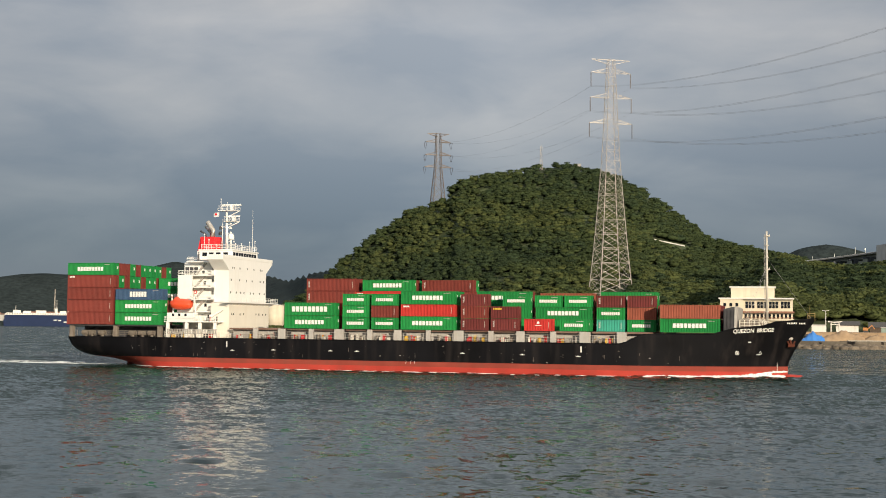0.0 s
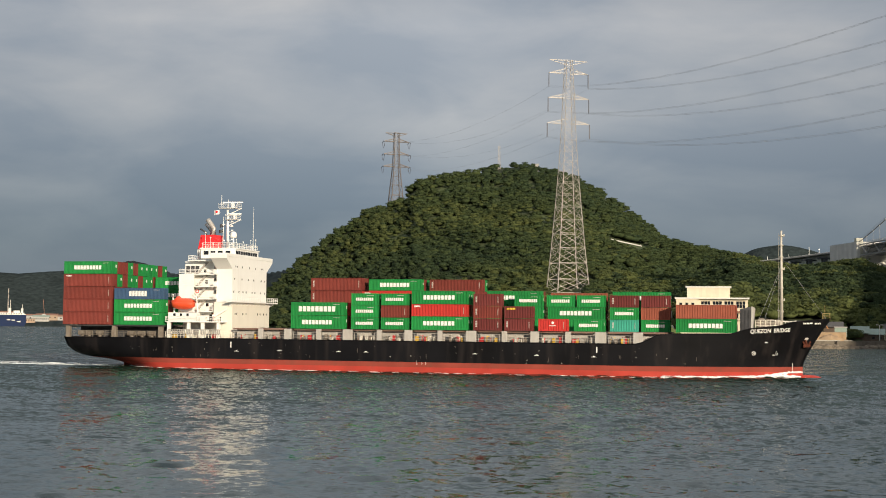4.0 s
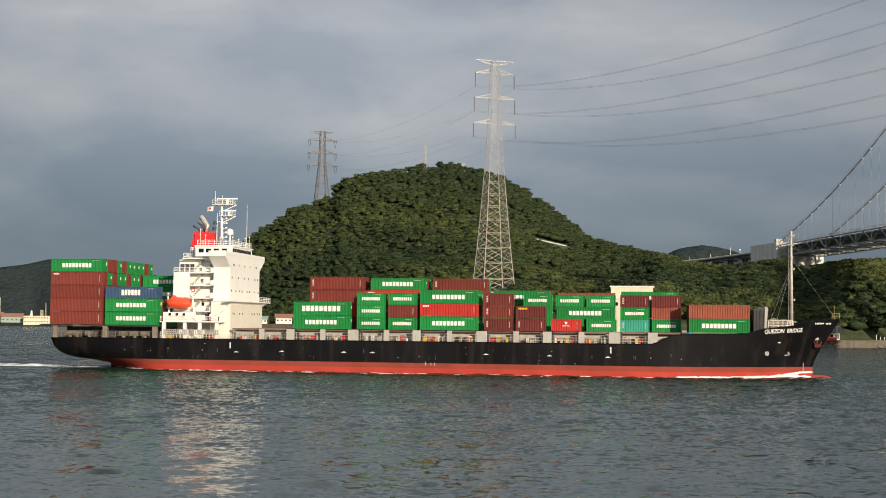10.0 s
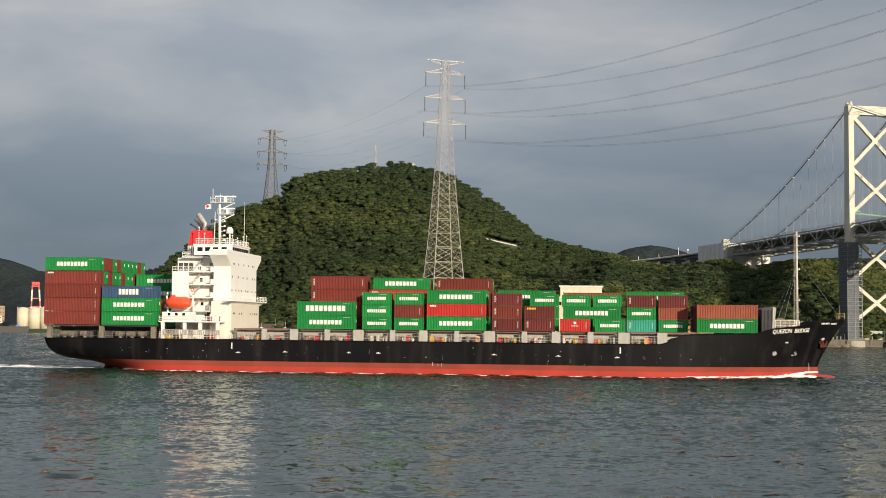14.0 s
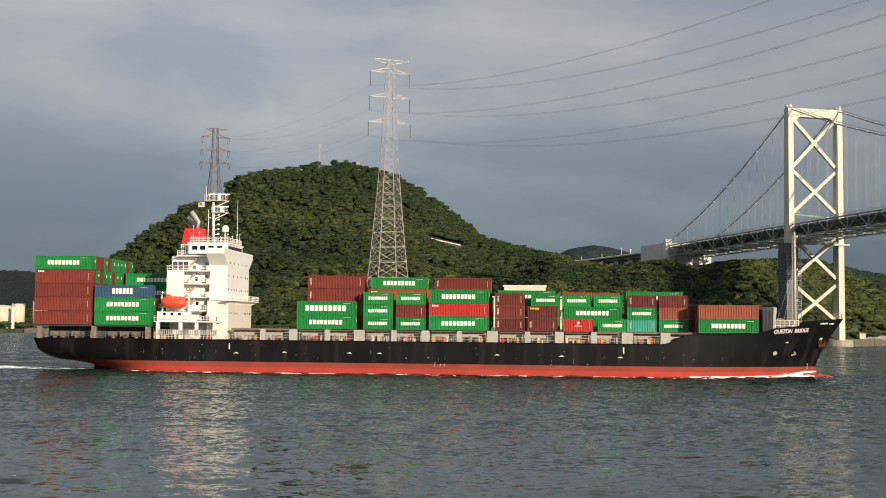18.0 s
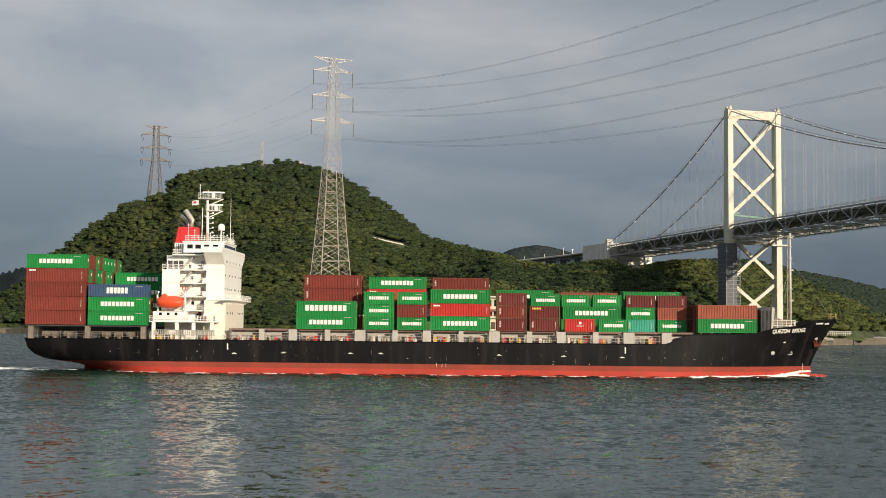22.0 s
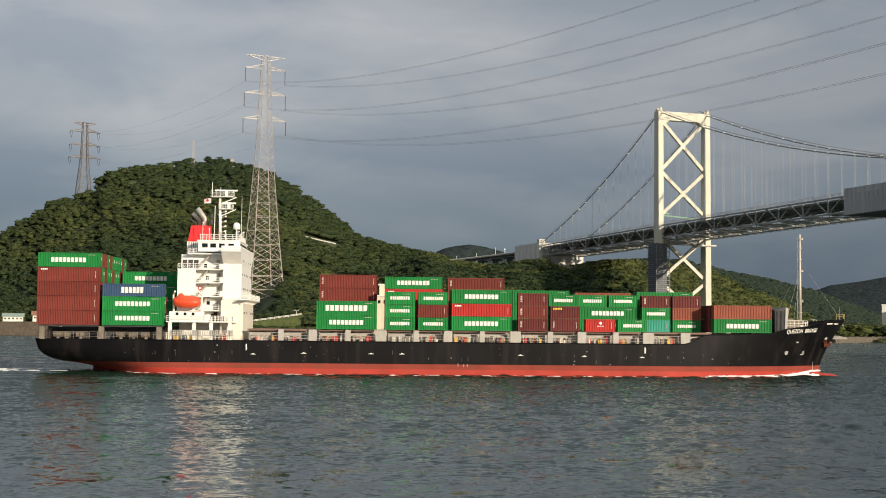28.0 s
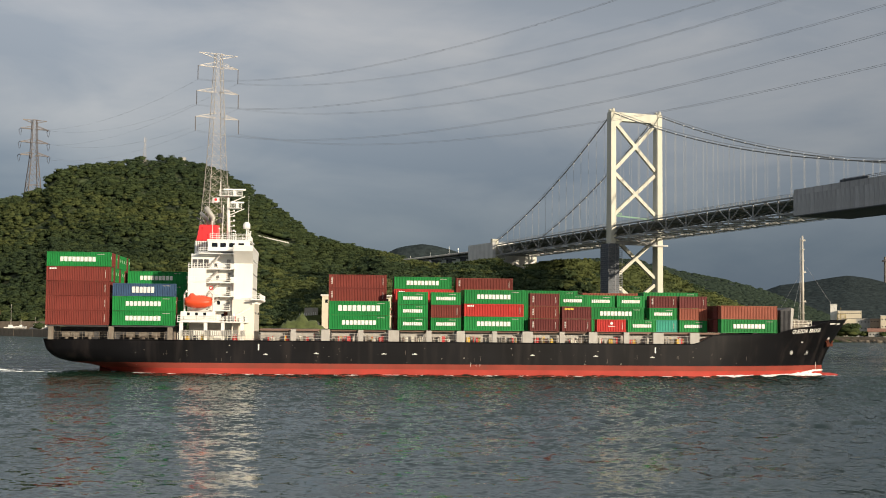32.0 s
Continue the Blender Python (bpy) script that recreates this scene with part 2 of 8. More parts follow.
M = {
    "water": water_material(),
    "soil": material("hill_soil", (0.056, 0.074, 0.030), 0.9, grain=0.5, grain_size=14, stain=0.5, stain_size=40, bump=2.0, bump_size=6),
    # distance haze is put into the far hills' bluer base colour
    "far_wood_hazed": material("far_woodland_hazed", (0.034, 0.044, 0.044), 0.95, spec=0.03, grain=0.4, grain_size=9, stain=0.4, stain_size=70, bump=5.0, bump_size=12),
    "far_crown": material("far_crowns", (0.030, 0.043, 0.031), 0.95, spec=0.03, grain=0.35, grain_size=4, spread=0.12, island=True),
    "leaf": foliage_material("broadleaf_crown", (0.066, 0.091, 0.038), 0.18),
    "leaf_light": foliage_material("light_crown", (0.106, 0.128, 0.047), 0.18),
    "leaf_dark": foliage_material("dark_crown", (0.051, 0.076, 0.037), 0.20),
    "bark": material("bark", (0.10, 0.075, 0.05), 0.9, grain=0.4, grain_size=0.4),
    "concrete": material("concrete", (0.36, 0.33, 0.28), 0.85, grain=0.15, grain_size=3, stain=0.5, stain_size=5, streak=True, bump=0.03),
    "rock": material("shore_rock", (0.15, 0.122, 0.090), 0.9, grain=0.4, grain_size=1.2, spread=0.35, island=True, bump=0.15, bump_size=0.5),
    "earth": material("bare_earth", (0.36, 0.25, 0.15), 0.95, grain=0.3, grain_size=3, bump=0.2, bump_size=2),
    "road": material("asphalt", (0.06, 0.06, 0.06), 0.9, grain=0.2),
    "steel": material("galvanised_steel", (0.46, 0.42, 0.375), 0.5, 0.2, grain=0.2, grain_size=2),
    "old_steel": material("weathered_steel", (0.19, 0.16, 0.14), 0.6, 0.2, grain=0.2, grain_size=2),
    "mast_paint": material("weathered_mast_paint", (0.56, 0.52, 0.45), 0.5, grain=0.1, grain_size=1, stain=0.4, stain_size=1, streak=True),
    "wire": material("conductor", (0.36, 0.36, 0.37), 0.6, 0.2),
    "insulator": material("insulator", (0.07, 0.06, 0.06), 0.3),
    "tower_paint": material("cream_tower_paint", (0.55, 0.535, 0.44), 0.5, grain=0.05, grain_size=6, stain=0.25, stain_size=8, streak=True),
    "truss": material("grey_truss_paint", (0.27, 0.272, 0.265), 0.55, grain=0.12, grain_size=3),
    "gantry": material("pale_gantry", (0.78, 0.78, 0.75), 0.5, grain=0.1),
    "rope": material("grey_hanger_rope", (0.34, 0.35, 0.36), 0.6, grain=0.1),
    "sheet": material("grey_work_sheeting", (0.40, 0.40, 0.40), 0.8, grain=0.12, grain_size=4, stain=0.5, stain_size=2.5, streak=True, spread=0.1),
    "net": material("dark_net_and_pier_shade", (0.10, 0.11, 0.125), 0.9, grain=0.3, grain_size=1.5),
    "anchor_block": material("pale_weathered_concrete", (0.62, 0.61, 0.58), 0.85, grain=0.1, grain_size=5, stain=0.35, stain_size=7, streak=True, bump=0.03),
    "scaffold_tube": material("scaffold_tube", (0.17, 0.18, 0.20), 0.5, 0.3),
    "seawall": material("stained_seawall", (0.135, 0.115, 0.09), 0.9, grain=0.2, grain_size=2, stain=0.5, stain_size=4, streak=True, bump=0.05),
    "hull": material("black_hull_paint", (0.0058, 0.0058, 0.0072), 0.5, grain=0.6, grain_size=9, stain=0.85, stain_size=3.2, streak=True, spec=0.15,
                     dark=(0.022, 0.0185, 0.0185), bump=0.02, bump_size=2.5),
    "boot": material("dull_red_boot_topping", (0.27, 0.056, 0.040), 0.65, grain=0.18, grain_size=5, stain=0.6, stain_size=4, dark=(0.20, 0.062, 0.045), spec=0.12, streak=True),
    "bottom": material("wet_red_bottom_paint", (0.42, 0.050, 0.036), 0.5, grain=0.18, grain_size=5, stain=0.5, stain_size=5, dark=(0.30, 0.06, 0.045), spec=0.2, streak=True),
    "poop": material("weathered_poop_gear", (0.22, 0.19, 0.155), 0.7, grain=0.25, grain_size=0.8, stain=0.5, stain_size=1.0, streak=True, dark=(0.12, 0.07, 0.045)),
    "deck": material("deck_paint", (0.20, 0.12, 0.09), 0.7, grain=0.2, grain_size=2),
    "white": material("white_ship_paint", (0.86, 0.85, 0.81), 0.42, grain=0.03, grain_size=3, stain=0.14, stain_size=2, streak=True, dark=(0.62, 0.56, 0.46)),
    "cream": material("cream_ship_paint", (0.80, 0.76, 0.66), 0.45, grain=0.04, grain_size=3, stain=0.2, stain_size=2, streak=True, dark=(0.6, 0.5, 0.38)),
    "greypaint": material("grey_deck_gear", (0.42, 0.40, 0.37), 0.6, grain=0.12, grain_size=1.5, stain=0.35, stain_size=1.2, streak=True, dark=(0.30, 0.22, 0.16)),
    # dark gear, and the colour put where recesses lie in shade
    "dark_gear_shade": material("dark_gear_and_shade", (0.055, 0.055, 0.06), 0.7, grain=0.3, grain_size=1),
    "funnel_red": material("red_funnel_paint", (0.72, 0.030, 0.035), 0.4, grain=0.06, grain_size=2),
    "chrome": material("pale_exhaust", (0.50, 0.47, 0.43), 0.35, 0.3, grain=0.15),
    "boat": material("orange_boat", (0.74, 0.085, 0.028), 0.4, grain=0.05),
    "window": material("dark_glass", (0.012, 0.014, 0.018), 0.08),
    "yellow": material("yellow_gear", (0.70, 0.44, 0.05), 0.5),
    "redgear": material("red_gear", (0.55, 0.04, 0.04), 0.5),
    "rust": material("rusty_anchor", (0.10, 0.034, 0.022), 0.9, spec=0.1, grain=0.3, grain_size=0.4),
    "paint_mark": material("white_marking", (0.80, 0.79, 0.75), 0.5, grain=0.05),
    "foam": material("foam", (0.82, 0.84, 0.84), 0.9, grain=0.15, grain_size=0.6, bump=0.1, bump_size=0.3),
}
for nm, c in (("green", (0.018, 0.225, 0.055)), ("red_brown", (0.19, 0.043, 0.034)), ("maroon", (0.150, 0.036, 0.034)), ("red", (0.48, 0.042, 0.036)),
              ("orange_brown", (0.30, 0.092, 0.058)), ("teal", (0.055, 0.34, 0.25)), ("blue", (0.045, 0.088, 0.165))):
    M["box_" + nm] = material(nm + "_container_paint", c, 0.5, grain=0.10, grain_size=1.5, spread=0.12, stain=0.3, stain_size=1.4, streak=True, spec=0.2,
                              dark=[v * 0.6 + 0.015 for v in c])

# ---- mesh helpers ----


def mesh_of(name, bm, mat, smooth=False):
    me = bpy.data.meshes.new(name)
    bmesh.ops.recalc_face_normals(bm, faces=bm.faces)
    bm.to_mesh(me)
    bm.free()
    for mt in (mat if isinstance(mat, (list, tuple)) else [mat]):
        me.materials.append(mt)
    if smooth:
        me.polygons.foreach_set("use_smooth", [True] * len(me.polygons))
    return me


def part(name, bm, mat, parent=None, label="", smooth=False):
    """One mesh object, linked under a thing or a part."""
    me = bm if isinstance(bm, bpy.types.Mesh) else mesh_of(name, bm, mat, smooth)
    ob = new(name, me)
    if parent is not None:
        ob.parent = parent
    if label:
        tagged(ob, label)
    return ob


def thing(name, label, category, group="", kind="", m=None):
    ob = tagged(new(name), label, category, group, kind)
    ob.empty_display_size = 0.5
    if m is not None:
        ob.matrix_world = m
    return ob


def box(bm, x0, x1, y0, y1, z0, z1):
    v = [bm.verts.new((x, y, z)) for z in (z0, z1) for x, y in ((x0, y0), (x1, y0), (x1, y1), (x0, y1))]
    for f in ((0, 3, 2, 1), (4, 5, 6, 7), (0, 1, 5, 4), (1, 2, 6, 5), (2, 3, 7, 6), (3, 0, 4, 7)):
        bm.faces.new([v[i] for i in f])
    return v


def bar(bm, p, q, w, h=None, up=(0, 0, 1)):
    """A square bar from p to q."""
    p, q = Vector(p), Vector(q)
    h = h or w
    d = (q - p).normalized()
    s = d.cross(Vector(up))
    if s.length < 1e-4:
        s = d.cross(Vector((0, 1, 0)))
    s.normalize()
    u = s.cross(d)
    a = [p + s * w / 2 * i + u * h / 2 * j for i, j in ((-1, -1), (1, -1), (1, 1), (-1, 1))]
    va = [bm.verts.new(x) for x in a]
    vb = [bm.verts.new(x + (q - p)) for x in a]
    bm.faces.new(va[::-1])
    bm.faces.new(vb)
    for i in range(4):
        j = (i + 1) % 4
        bm.faces.new((va[i], va[j], vb[j], vb[i]))


def rod(bm, p, q, r, r2=None, n=8):
    p, q = Vector(p), Vector(q)
    r2 = r if r2 is None else r2
    d = (q - p).normalized()
    s = d.cross(Vector((0, 0, 1)))
    if s.length < 1e-4:
        s = Vector((1, 0, 0))
    s.normalize()
    u = s.cross(d)
    va, vb = [], []
    for i in range(n):
        a = 2 * math.pi * i / n
        o = s * math.cos(a) + u * math.sin(a)
        va.append(bm.verts.new(p + o * r))
        vb.append(bm.verts.new(q + o * r2))
    bm.faces.new(va[::-1])
    bm.faces.new(vb)
    for i in range(n):
        j = (i + 1) % n
        bm.faces.new((va[i], va[j], vb[j], vb[i]))


def tube(bm, pts, r, n=6):
    pts = [Vector(p) for p in pts]
    rings = []
    for i, p in enumerate(pts):
        d = (pts[min(i + 1, len(pts) - 1)] - pts[max(i - 1, 0)]).normalized()
        s = d.cross(Vector((0, 0, 1)))
        if s.length < 1e-4:
            s = Vector((1, 0, 0))
        s.normalize()
        u = s.cross(d)
        rings.append([bm.verts.new(p + (s * math.cos(2 * math.pi * k / n) + u * math.sin(2 * math.pi * k / n)) * r) for k in range(n)])
    for a, b in zip(rings, rings[1:]):
        for k in range(n):
            j = (k + 1) % n
            bm.faces.new((a[k], a[j], b[j], b[k]))
    bm.faces.new(rings[0][::-1])
    bm.faces.new(rings[-1])


def prism(bm, poly, axis, a, b):
    """A polygon in the plane across axis (0 x, 1 y, 2 z), drawn out from a to b."""
    def at(p, v):
        c = list(p)
        c.insert(axis, v)
        return c
    va = [bm.verts.new(at(p, a)) for p in poly]
    vb = [bm.verts.new(at(p, b)) for p in poly]
    bm.faces.new(va)
    bm.faces.new(vb[::-1])
    for i in range(len(poly)):
        j = (i + 1) % len(poly)
        bm.faces.new((va[i], va[j], vb[j], vb[i]))


def bevel(bm, w, seg=1):
    bmesh.ops.bevel(bm, geom=list(bm.edges), offset=w, segments=seg, affect="EDGES", clamp_overlap=True)


def from_arrays(name, v, f, mat, smooth=False):
    me = bpy.data.meshes.new(name)
    v, f = np.asarray(v, np.float32), np.asarray(f, np.int32)
    k = f.shape[1]
    me.vertices.add(len(v))
    me.vertices.foreach_set("co", v.ravel())
    me.loops.add(f.size)
    me.loops.foreach_set("vertex_index", f.ravel())
    me.polygons.add(len(f))
    me.polygons.foreach_set("loop_start", np.arange(len(f), dtype=np.int32) * k)
    me.polygons.foreach_set("loop_total", np.full(len(f), k, np.int32))
    if smooth:
        me.polygons.foreach_set("use_smooth", np.ones(len(f), bool))
    me.update(calc_edges=True)
    me.validate()
    me.materials.append(mat)
    return me


def bear(az, r, z=0.0):
    """A place by its bearing from the camera's foot (degrees to the right of +y) and its distance."""
    a = radians(az)
    return Vector((r * math.sin(a), r * math.cos(a), z))


# ---- land: hills across the strait, by bearing and distance from the camera's foot ----
SHORE = ([-60, -20, -15, -12.5, -11.6, -11.3, -8, -6, -3, -1, 3, 8, 12, 16, 18, 21, 25, 28, 30, 32, 34, 36, 40, 60],
         [2600, 2250, 2230, 2150, 2120, 1105, 1075, 1060, 960, 890, 770, 700, 672, 655, 655, 690, 735, 790, 830, 900, 1010, 1000, 980, 900])
# bearing, elevation of the tree line in degrees, distance of the crest
MAIN = ([-9, -6.5, -5.3, -4.67, -3.66, -2.15, -1.52, -0.63, 0.13, 0.68, 1.65, 2.92, 4.07, 5.46, 7.03, 7.98, 9.11, 10.47, 11.99, 13.15, 14.47, 15.65, 18, 24],
        [0.1, 1.2, 2.2, 2.97, 3.74, 4.60, 5.16, 5.63, 5.89, 6.58, 6.76, 6.97, 7.15, 7.38, 7.22, 6.76, 6.00, 5.07, 3.99, 3.81, 3.43, 3.18, 2.3, 0.5],
        [1300, 1300, 1300, 1300, 1300, 1300, 1300, 1300, 1300, 1300, 1300, 1300, 1300, 1300, 1300, 1290, 1280, 1260, 1200, 1160, 1120, 1090, 1080, 1080])
FRONT = ([11, 13, 14.98, 15.74, 17.38, 18.88, 19.87, 21.4, 22.45, 23.54, 24.5, 25.9, 27.3, 28.5, 30.0, 30.9, 31.8, 33.5],
         [0.8, 2.2, 3.36, 3.02, 2.80, 3.08, 3.02, 2.55, 3.02, 3.16, 2.97, 2.85, 2.50, 2.05, 1.50, 1.05, 0.45, 0.1],
         [850, 850, 850, 850, 840, 835, 835, 835, 845, 850, 870, 890, 920, 940, 960, 970, 980, 1000])
BACK_RIGHT = ([22, 26.3, 27.4, 28.7, 29.8, 30.6, 31.5, 32.1, 33, 35], [2.9, 3.0, 2.72, 2.42, 2.2, 1.98, 1.72, 1.52, 1.1, 0.3], [1760] * 10)
FAR_LEFT = ([-60, -30, -24, -19.16, -18.25, -17.33, -16.5, -14.5, -12.96, -11.87, -11.26, -10.2, -9, -7.67, -6.92, -6.0, -5.0, -2, 2],
            [1.2, 1.5, 1.7, 1.83, 1.95, 2.01, 1.96, 2.1, 2.40, 2.69, 2.56, 2.2, 2.1, 2.04, 1.97, 2.2, 2.42, 2.0, 1.0],
            [2900] * 12 + [2700, 2500, 2300, 2000, 1900, 1900, 1900])
FAR_MID = ([13, 15.0, 15.61, 16.12, 16.75, 17.37, 18.13, 20, 23], [2.2, 3.1, 3.44, 3.57, 3.67, 3.60, 3.40, 2.6, 1.5], [2300] * 9)
FAR_RIGHT = ([28, 31, 31.81, 32.5, 33.7, 34.6, 35.3, 36.2, 36.9, 39, 45, 60], [0.9, 1.3, 1.55, 1.82, 2.0, 2.16, 2.25, 2.13, 1.96, 1.9, 1.6, 1.2], [2700] * 12)


def ridge(az, r, table, foot, tree=8.0, fall=300.0, power=1.6):
    a, e, d = table
    el, dist = np.interp(az, a, e, left=0, right=0), np.interp(az, a, d)
    top = np.maximum(10.33 + dist * np.tan(np.radians(el)) - tree, 0)
    x = np.clip((r - foot) / np.maximum(dist - foot, 1), 0, 1)
    up = top * x ** power
    down = top * np.clip(1 - (r - dist) / fall, 0, 1) ** 1.3
    return np.where(r < dist, up, down)


def land(az, r):
    """Height of the ground; far below the water where there is none."""
    az, r = np.asarray(az, float), np.asarray(r, float)
    shore = np.interp(az, *SHORE)
    h = ridge(az, r, MAIN, shore + 20, power=1.55)
    h = np.maximum(h, ridge(az, r, FRONT, shore + 22, power=0.8, fall=420))
    h = np.maximum(h, ridge(az, r, BACK_RIGHT, 1300 + 0 * r, tree=0, power=1.0))
    h = np.maximum(h, ridge(az, r, FAR_LEFT, np.interp(az, [-12.5, -7.5], [2560, 1700]), tree=0, fall=900, power=1.0))
    h = np.maximum(h, ridge(az, r, FAR_MID, 2050 + 0 * r, tree=0, fall=900, power=1.0))
    h = np.maximum(h, ridge(az, r, FAR_RIGHT, 2250 + 0 * r, tree=0, fall=900, power=0.9))
    h = h - 17 * np.exp(-((az - 7.1) / 0.8) ** 2 - ((r - 915) / 70) ** 2)     # gully below the pylon
    x, y = r * np.sin(np.radians(az)), r * np.cos(np.radians(az))
    wob = np.sin(x / 31 + 1.3 * np.sin(y / 53)) * np.sin(y / 41 + np.sin(x / 67)) + 0.5 * np.sin(x / 13 + y / 19)
    far = np.sin(x / 88 + 1.3 * np.sin(y / 140)) * np.sin(y / 120 + np.sin(x / 170)) + 0.4 * np.sin(x / 37 + y / 60)
    wob = np.where(r > 1560, far, wob)
    h = h + np.where(r > 1560, 2.5, np.where(az > 13.5, 1.4, 3.0)) * wob * np.clip((h - 12) / 30, 0, 1)
    return np.where(r > shore, np.maximum(h, 3.3), -8.0)


def ground_sheet():
    azs = np.concatenate([np.arange(-60, -21, 1.5), np.arange(-21, 40, 0.25), np.arange(40, 60.1, 1.5)])
    rs = np.concatenate([np.arange(600, 1450, 10), np.arange(1450, 3000, 25), np.geomspace(3000, 4700, 12)])
    A, Rr = np.meshgrid(azs, rs, indexing="ij")
    Z = land(A, Rr)
    V = np.stack([Rr * np.sin(np.radians(A)), Rr * np.cos(np.radians(A)), Z], -1).reshape(-1, 3)
    n, m = A.shape
    i, j = np.meshgrid(np.arange(n - 1), np.arange(m - 1), indexing="ij")
    k = (i * m + j).ravel()
    F = np.stack([k, k + 1, k + m + 1, k + m], 1)
    me = from_arrays("ground", V, F, M["soil"], True)
    me.materials.append(M["far_wood_hazed"])
    # ground beyond 1520 m takes the haze-tinted colour
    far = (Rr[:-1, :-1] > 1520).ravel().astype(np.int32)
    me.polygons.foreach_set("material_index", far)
    return tagged(new("ground", me), "wooded hills and low shore across the strait", "ground", kind="structure")


ground_sheet()


def sea_sheet():
    """The strait, with real waves where it lies near."""
    azs = np.concatenate([np.arange(-180, -22, 6.0), np.arange(-22, 40.05, 0.1), np.arange(44, 181, 6.0)])
    rs = np.concatenate([[0.1, 15, 30], np.arange(44, 160, 0.5), np.arange(160, 302, 0.62), np.geomspace(303, 4900, 58)])
    A, Rr = np.meshgrid(np.radians(azs), rs, indexing="ij")
    X, Y = Rr * np.sin(A), Rr * np.cos(A)
    rng = np.random.default_rng(19)
    H = np.zeros_like(X)
    n = 56
    for k in range(n):
        wave = 1.5 * (6.5 / 1.5) ** ((k + rng.uniform()) / n)
        way = -math.pi / 2 + rng.normal(0, 0.75)
        steep = 0.122 * math.sqrt(2 / n)
        q = 2 * math.pi / wave
        H += steep / q * np.sin(q * (X * math.cos(way) + Y * math.sin(way)) + rng.uniform(0, 6.28))
    gust = 0.85 + 0.35 * np.sin(X / 37 + 1.2 * np.sin(Y / 23)) * np.sin(Y / 19 + 0.6)
    gust = gust + 0.5 * np.clip((X - 15) / 90, 0, 1)      # waves raised to the right, to darken the water there
    gust = gust * np.interp(Y, [80, 230], [0.85, 1.35])
    fade = np.clip((302 - Rr) / 14, 0, 1) * np.clip((Rr - 40) / 6, 0, 1) * ((A > math.radians(-21.9)) & (A < math.radians(40)))
    V = np.stack([X, Y, H * gust * fade], -1).reshape(-1, 3)
    nn, m = A.shape
    i, j = np.meshgrid(np.arange(nn - 1), np.arange(m - 1), indexing="ij")
    k = (i * m + j).ravel()
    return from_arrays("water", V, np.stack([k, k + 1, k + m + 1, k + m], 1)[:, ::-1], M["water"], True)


sea = tagged(new("water", sea_sheet()), "grey-green rippled sea of the strait", "water", kind="structure")
near_bm = bmesh.new()
box(near_bm, -400, 700, -420, 2.5, -8, 8.6)
tagged(part("pavement", near_bm, M["concrete"]), "concrete shore terrace under the viewpoint", "pavement", kind="structure")


# ---- woods ----
def lump_templates(count, lumps, seed):
    rng = np.random.default_rng(seed)
    bm = bmesh.new()
    bmesh.ops.create_icosphere(bm, subdivisions=1, radius=1)
    bv = np.array([v.co[:] for v in bm.verts])
    bf = np.array([[v.index for v in f.verts] for f in bm.faces])
    bm.free()
    out = []
    for _ in range(count):
        vs, fs = [], []
        for k in range(lumps):
            s = rng.uniform(0.22, 0.38, 3) * (1, 1, 0.75)
            if k == 0:
                s = np.array([0.98, 0.98, 0.62])
            ang, rad = rng.uniform(0, 6.28), (0 if k == 0 else math.sqrt(rng.uniform(0.02, 0.85)))
            c = np.array([rad * math.cos(ang), rad * math.sin(ang), 0.60 * math.sqrt(max(0.0, 1 - (rad / 0.98) ** 2)) - rng.uniform(0.0, 0.12) + 0.02 if k else 0.0])
            v = bv * (1 + rng.normal(0, 0.16, (len(bv), 1))) * s + c
            if k == 0:           # crowns hang down to their neighbours, with no hollow under them
                low = v[:, 2] < 0
                v[low] *= (1.12, 1.12, 2.6)
            fs.append(bf + len(bv) * k)
            vs.append(v)
        out.append((np.concatenate(vs), np.concatenate(fs)))
    return out


def crown_templates(count, lobes, leaves, seed):
    """Broad crowns: a low core under billowing lobes that are covered with clumps of leaves."""
    rng = np.random.default_rng(seed)
    (core_v, core_f), = lump_templates(1, 1, seed + 1)
    out = []
    for _ in range(count):
        vs, fs, o = [np.where(core_v[:, 2:] < 0, core_v * (0.9, 0.9, 0.35), core_v * (0.88, 0.88, 0.92))], [core_f], len(core_v)
        seats = []
        for k in range(lobes):
            ang, rad = 2.4 * k + rng.uniform(-0.5, 0.5), math.sqrt((k + 0.3) / lobes) * 0.68
            size = rng.uniform(0.30, 0.46)
            seats.append((np.array([rad * math.cos(ang), rad * math.sin(ang), 0.52 * math.sqrt(1 - rad ** 2) + rng.uniform(-0.10, 0.12)]), size))
        for k in range(leaves):
            c, size = seats[k % lobes]
            d = rng.normal(0, 1, 3)
            d[2] = abs(d[2]) - 0.35
            d /= np.linalg.norm(d)
            n = d + rng.normal(0, 0.28, 3)
            n /= np.linalg.norm(n)
            t = np.cross(n, rng.normal(0, 1, 3))
            t /= np.linalg.norm(t)
            b = np.cross(n, t)
            p = c + d * size * (1, 1, 0.8) * rng.uniform(0.82, 1.08)
            l, w = rng.uniform(0.13, 0.23), rng.uniform(0.10, 0.18)
            vs.append(np.array([p - t * l - b * w * 0.6, p + t * l * rng.uniform(0.7, 1.2) - b * w * 0.5, p + b * w * 1.4 + t * l * rng.uniform(-0.4, 0.4)]))
            fs.append(np.array([[o, o + 1, o + 2]]))
            o += 3
        out.append((np.concatenate(vs), np.concatenate(fs)))
    return out


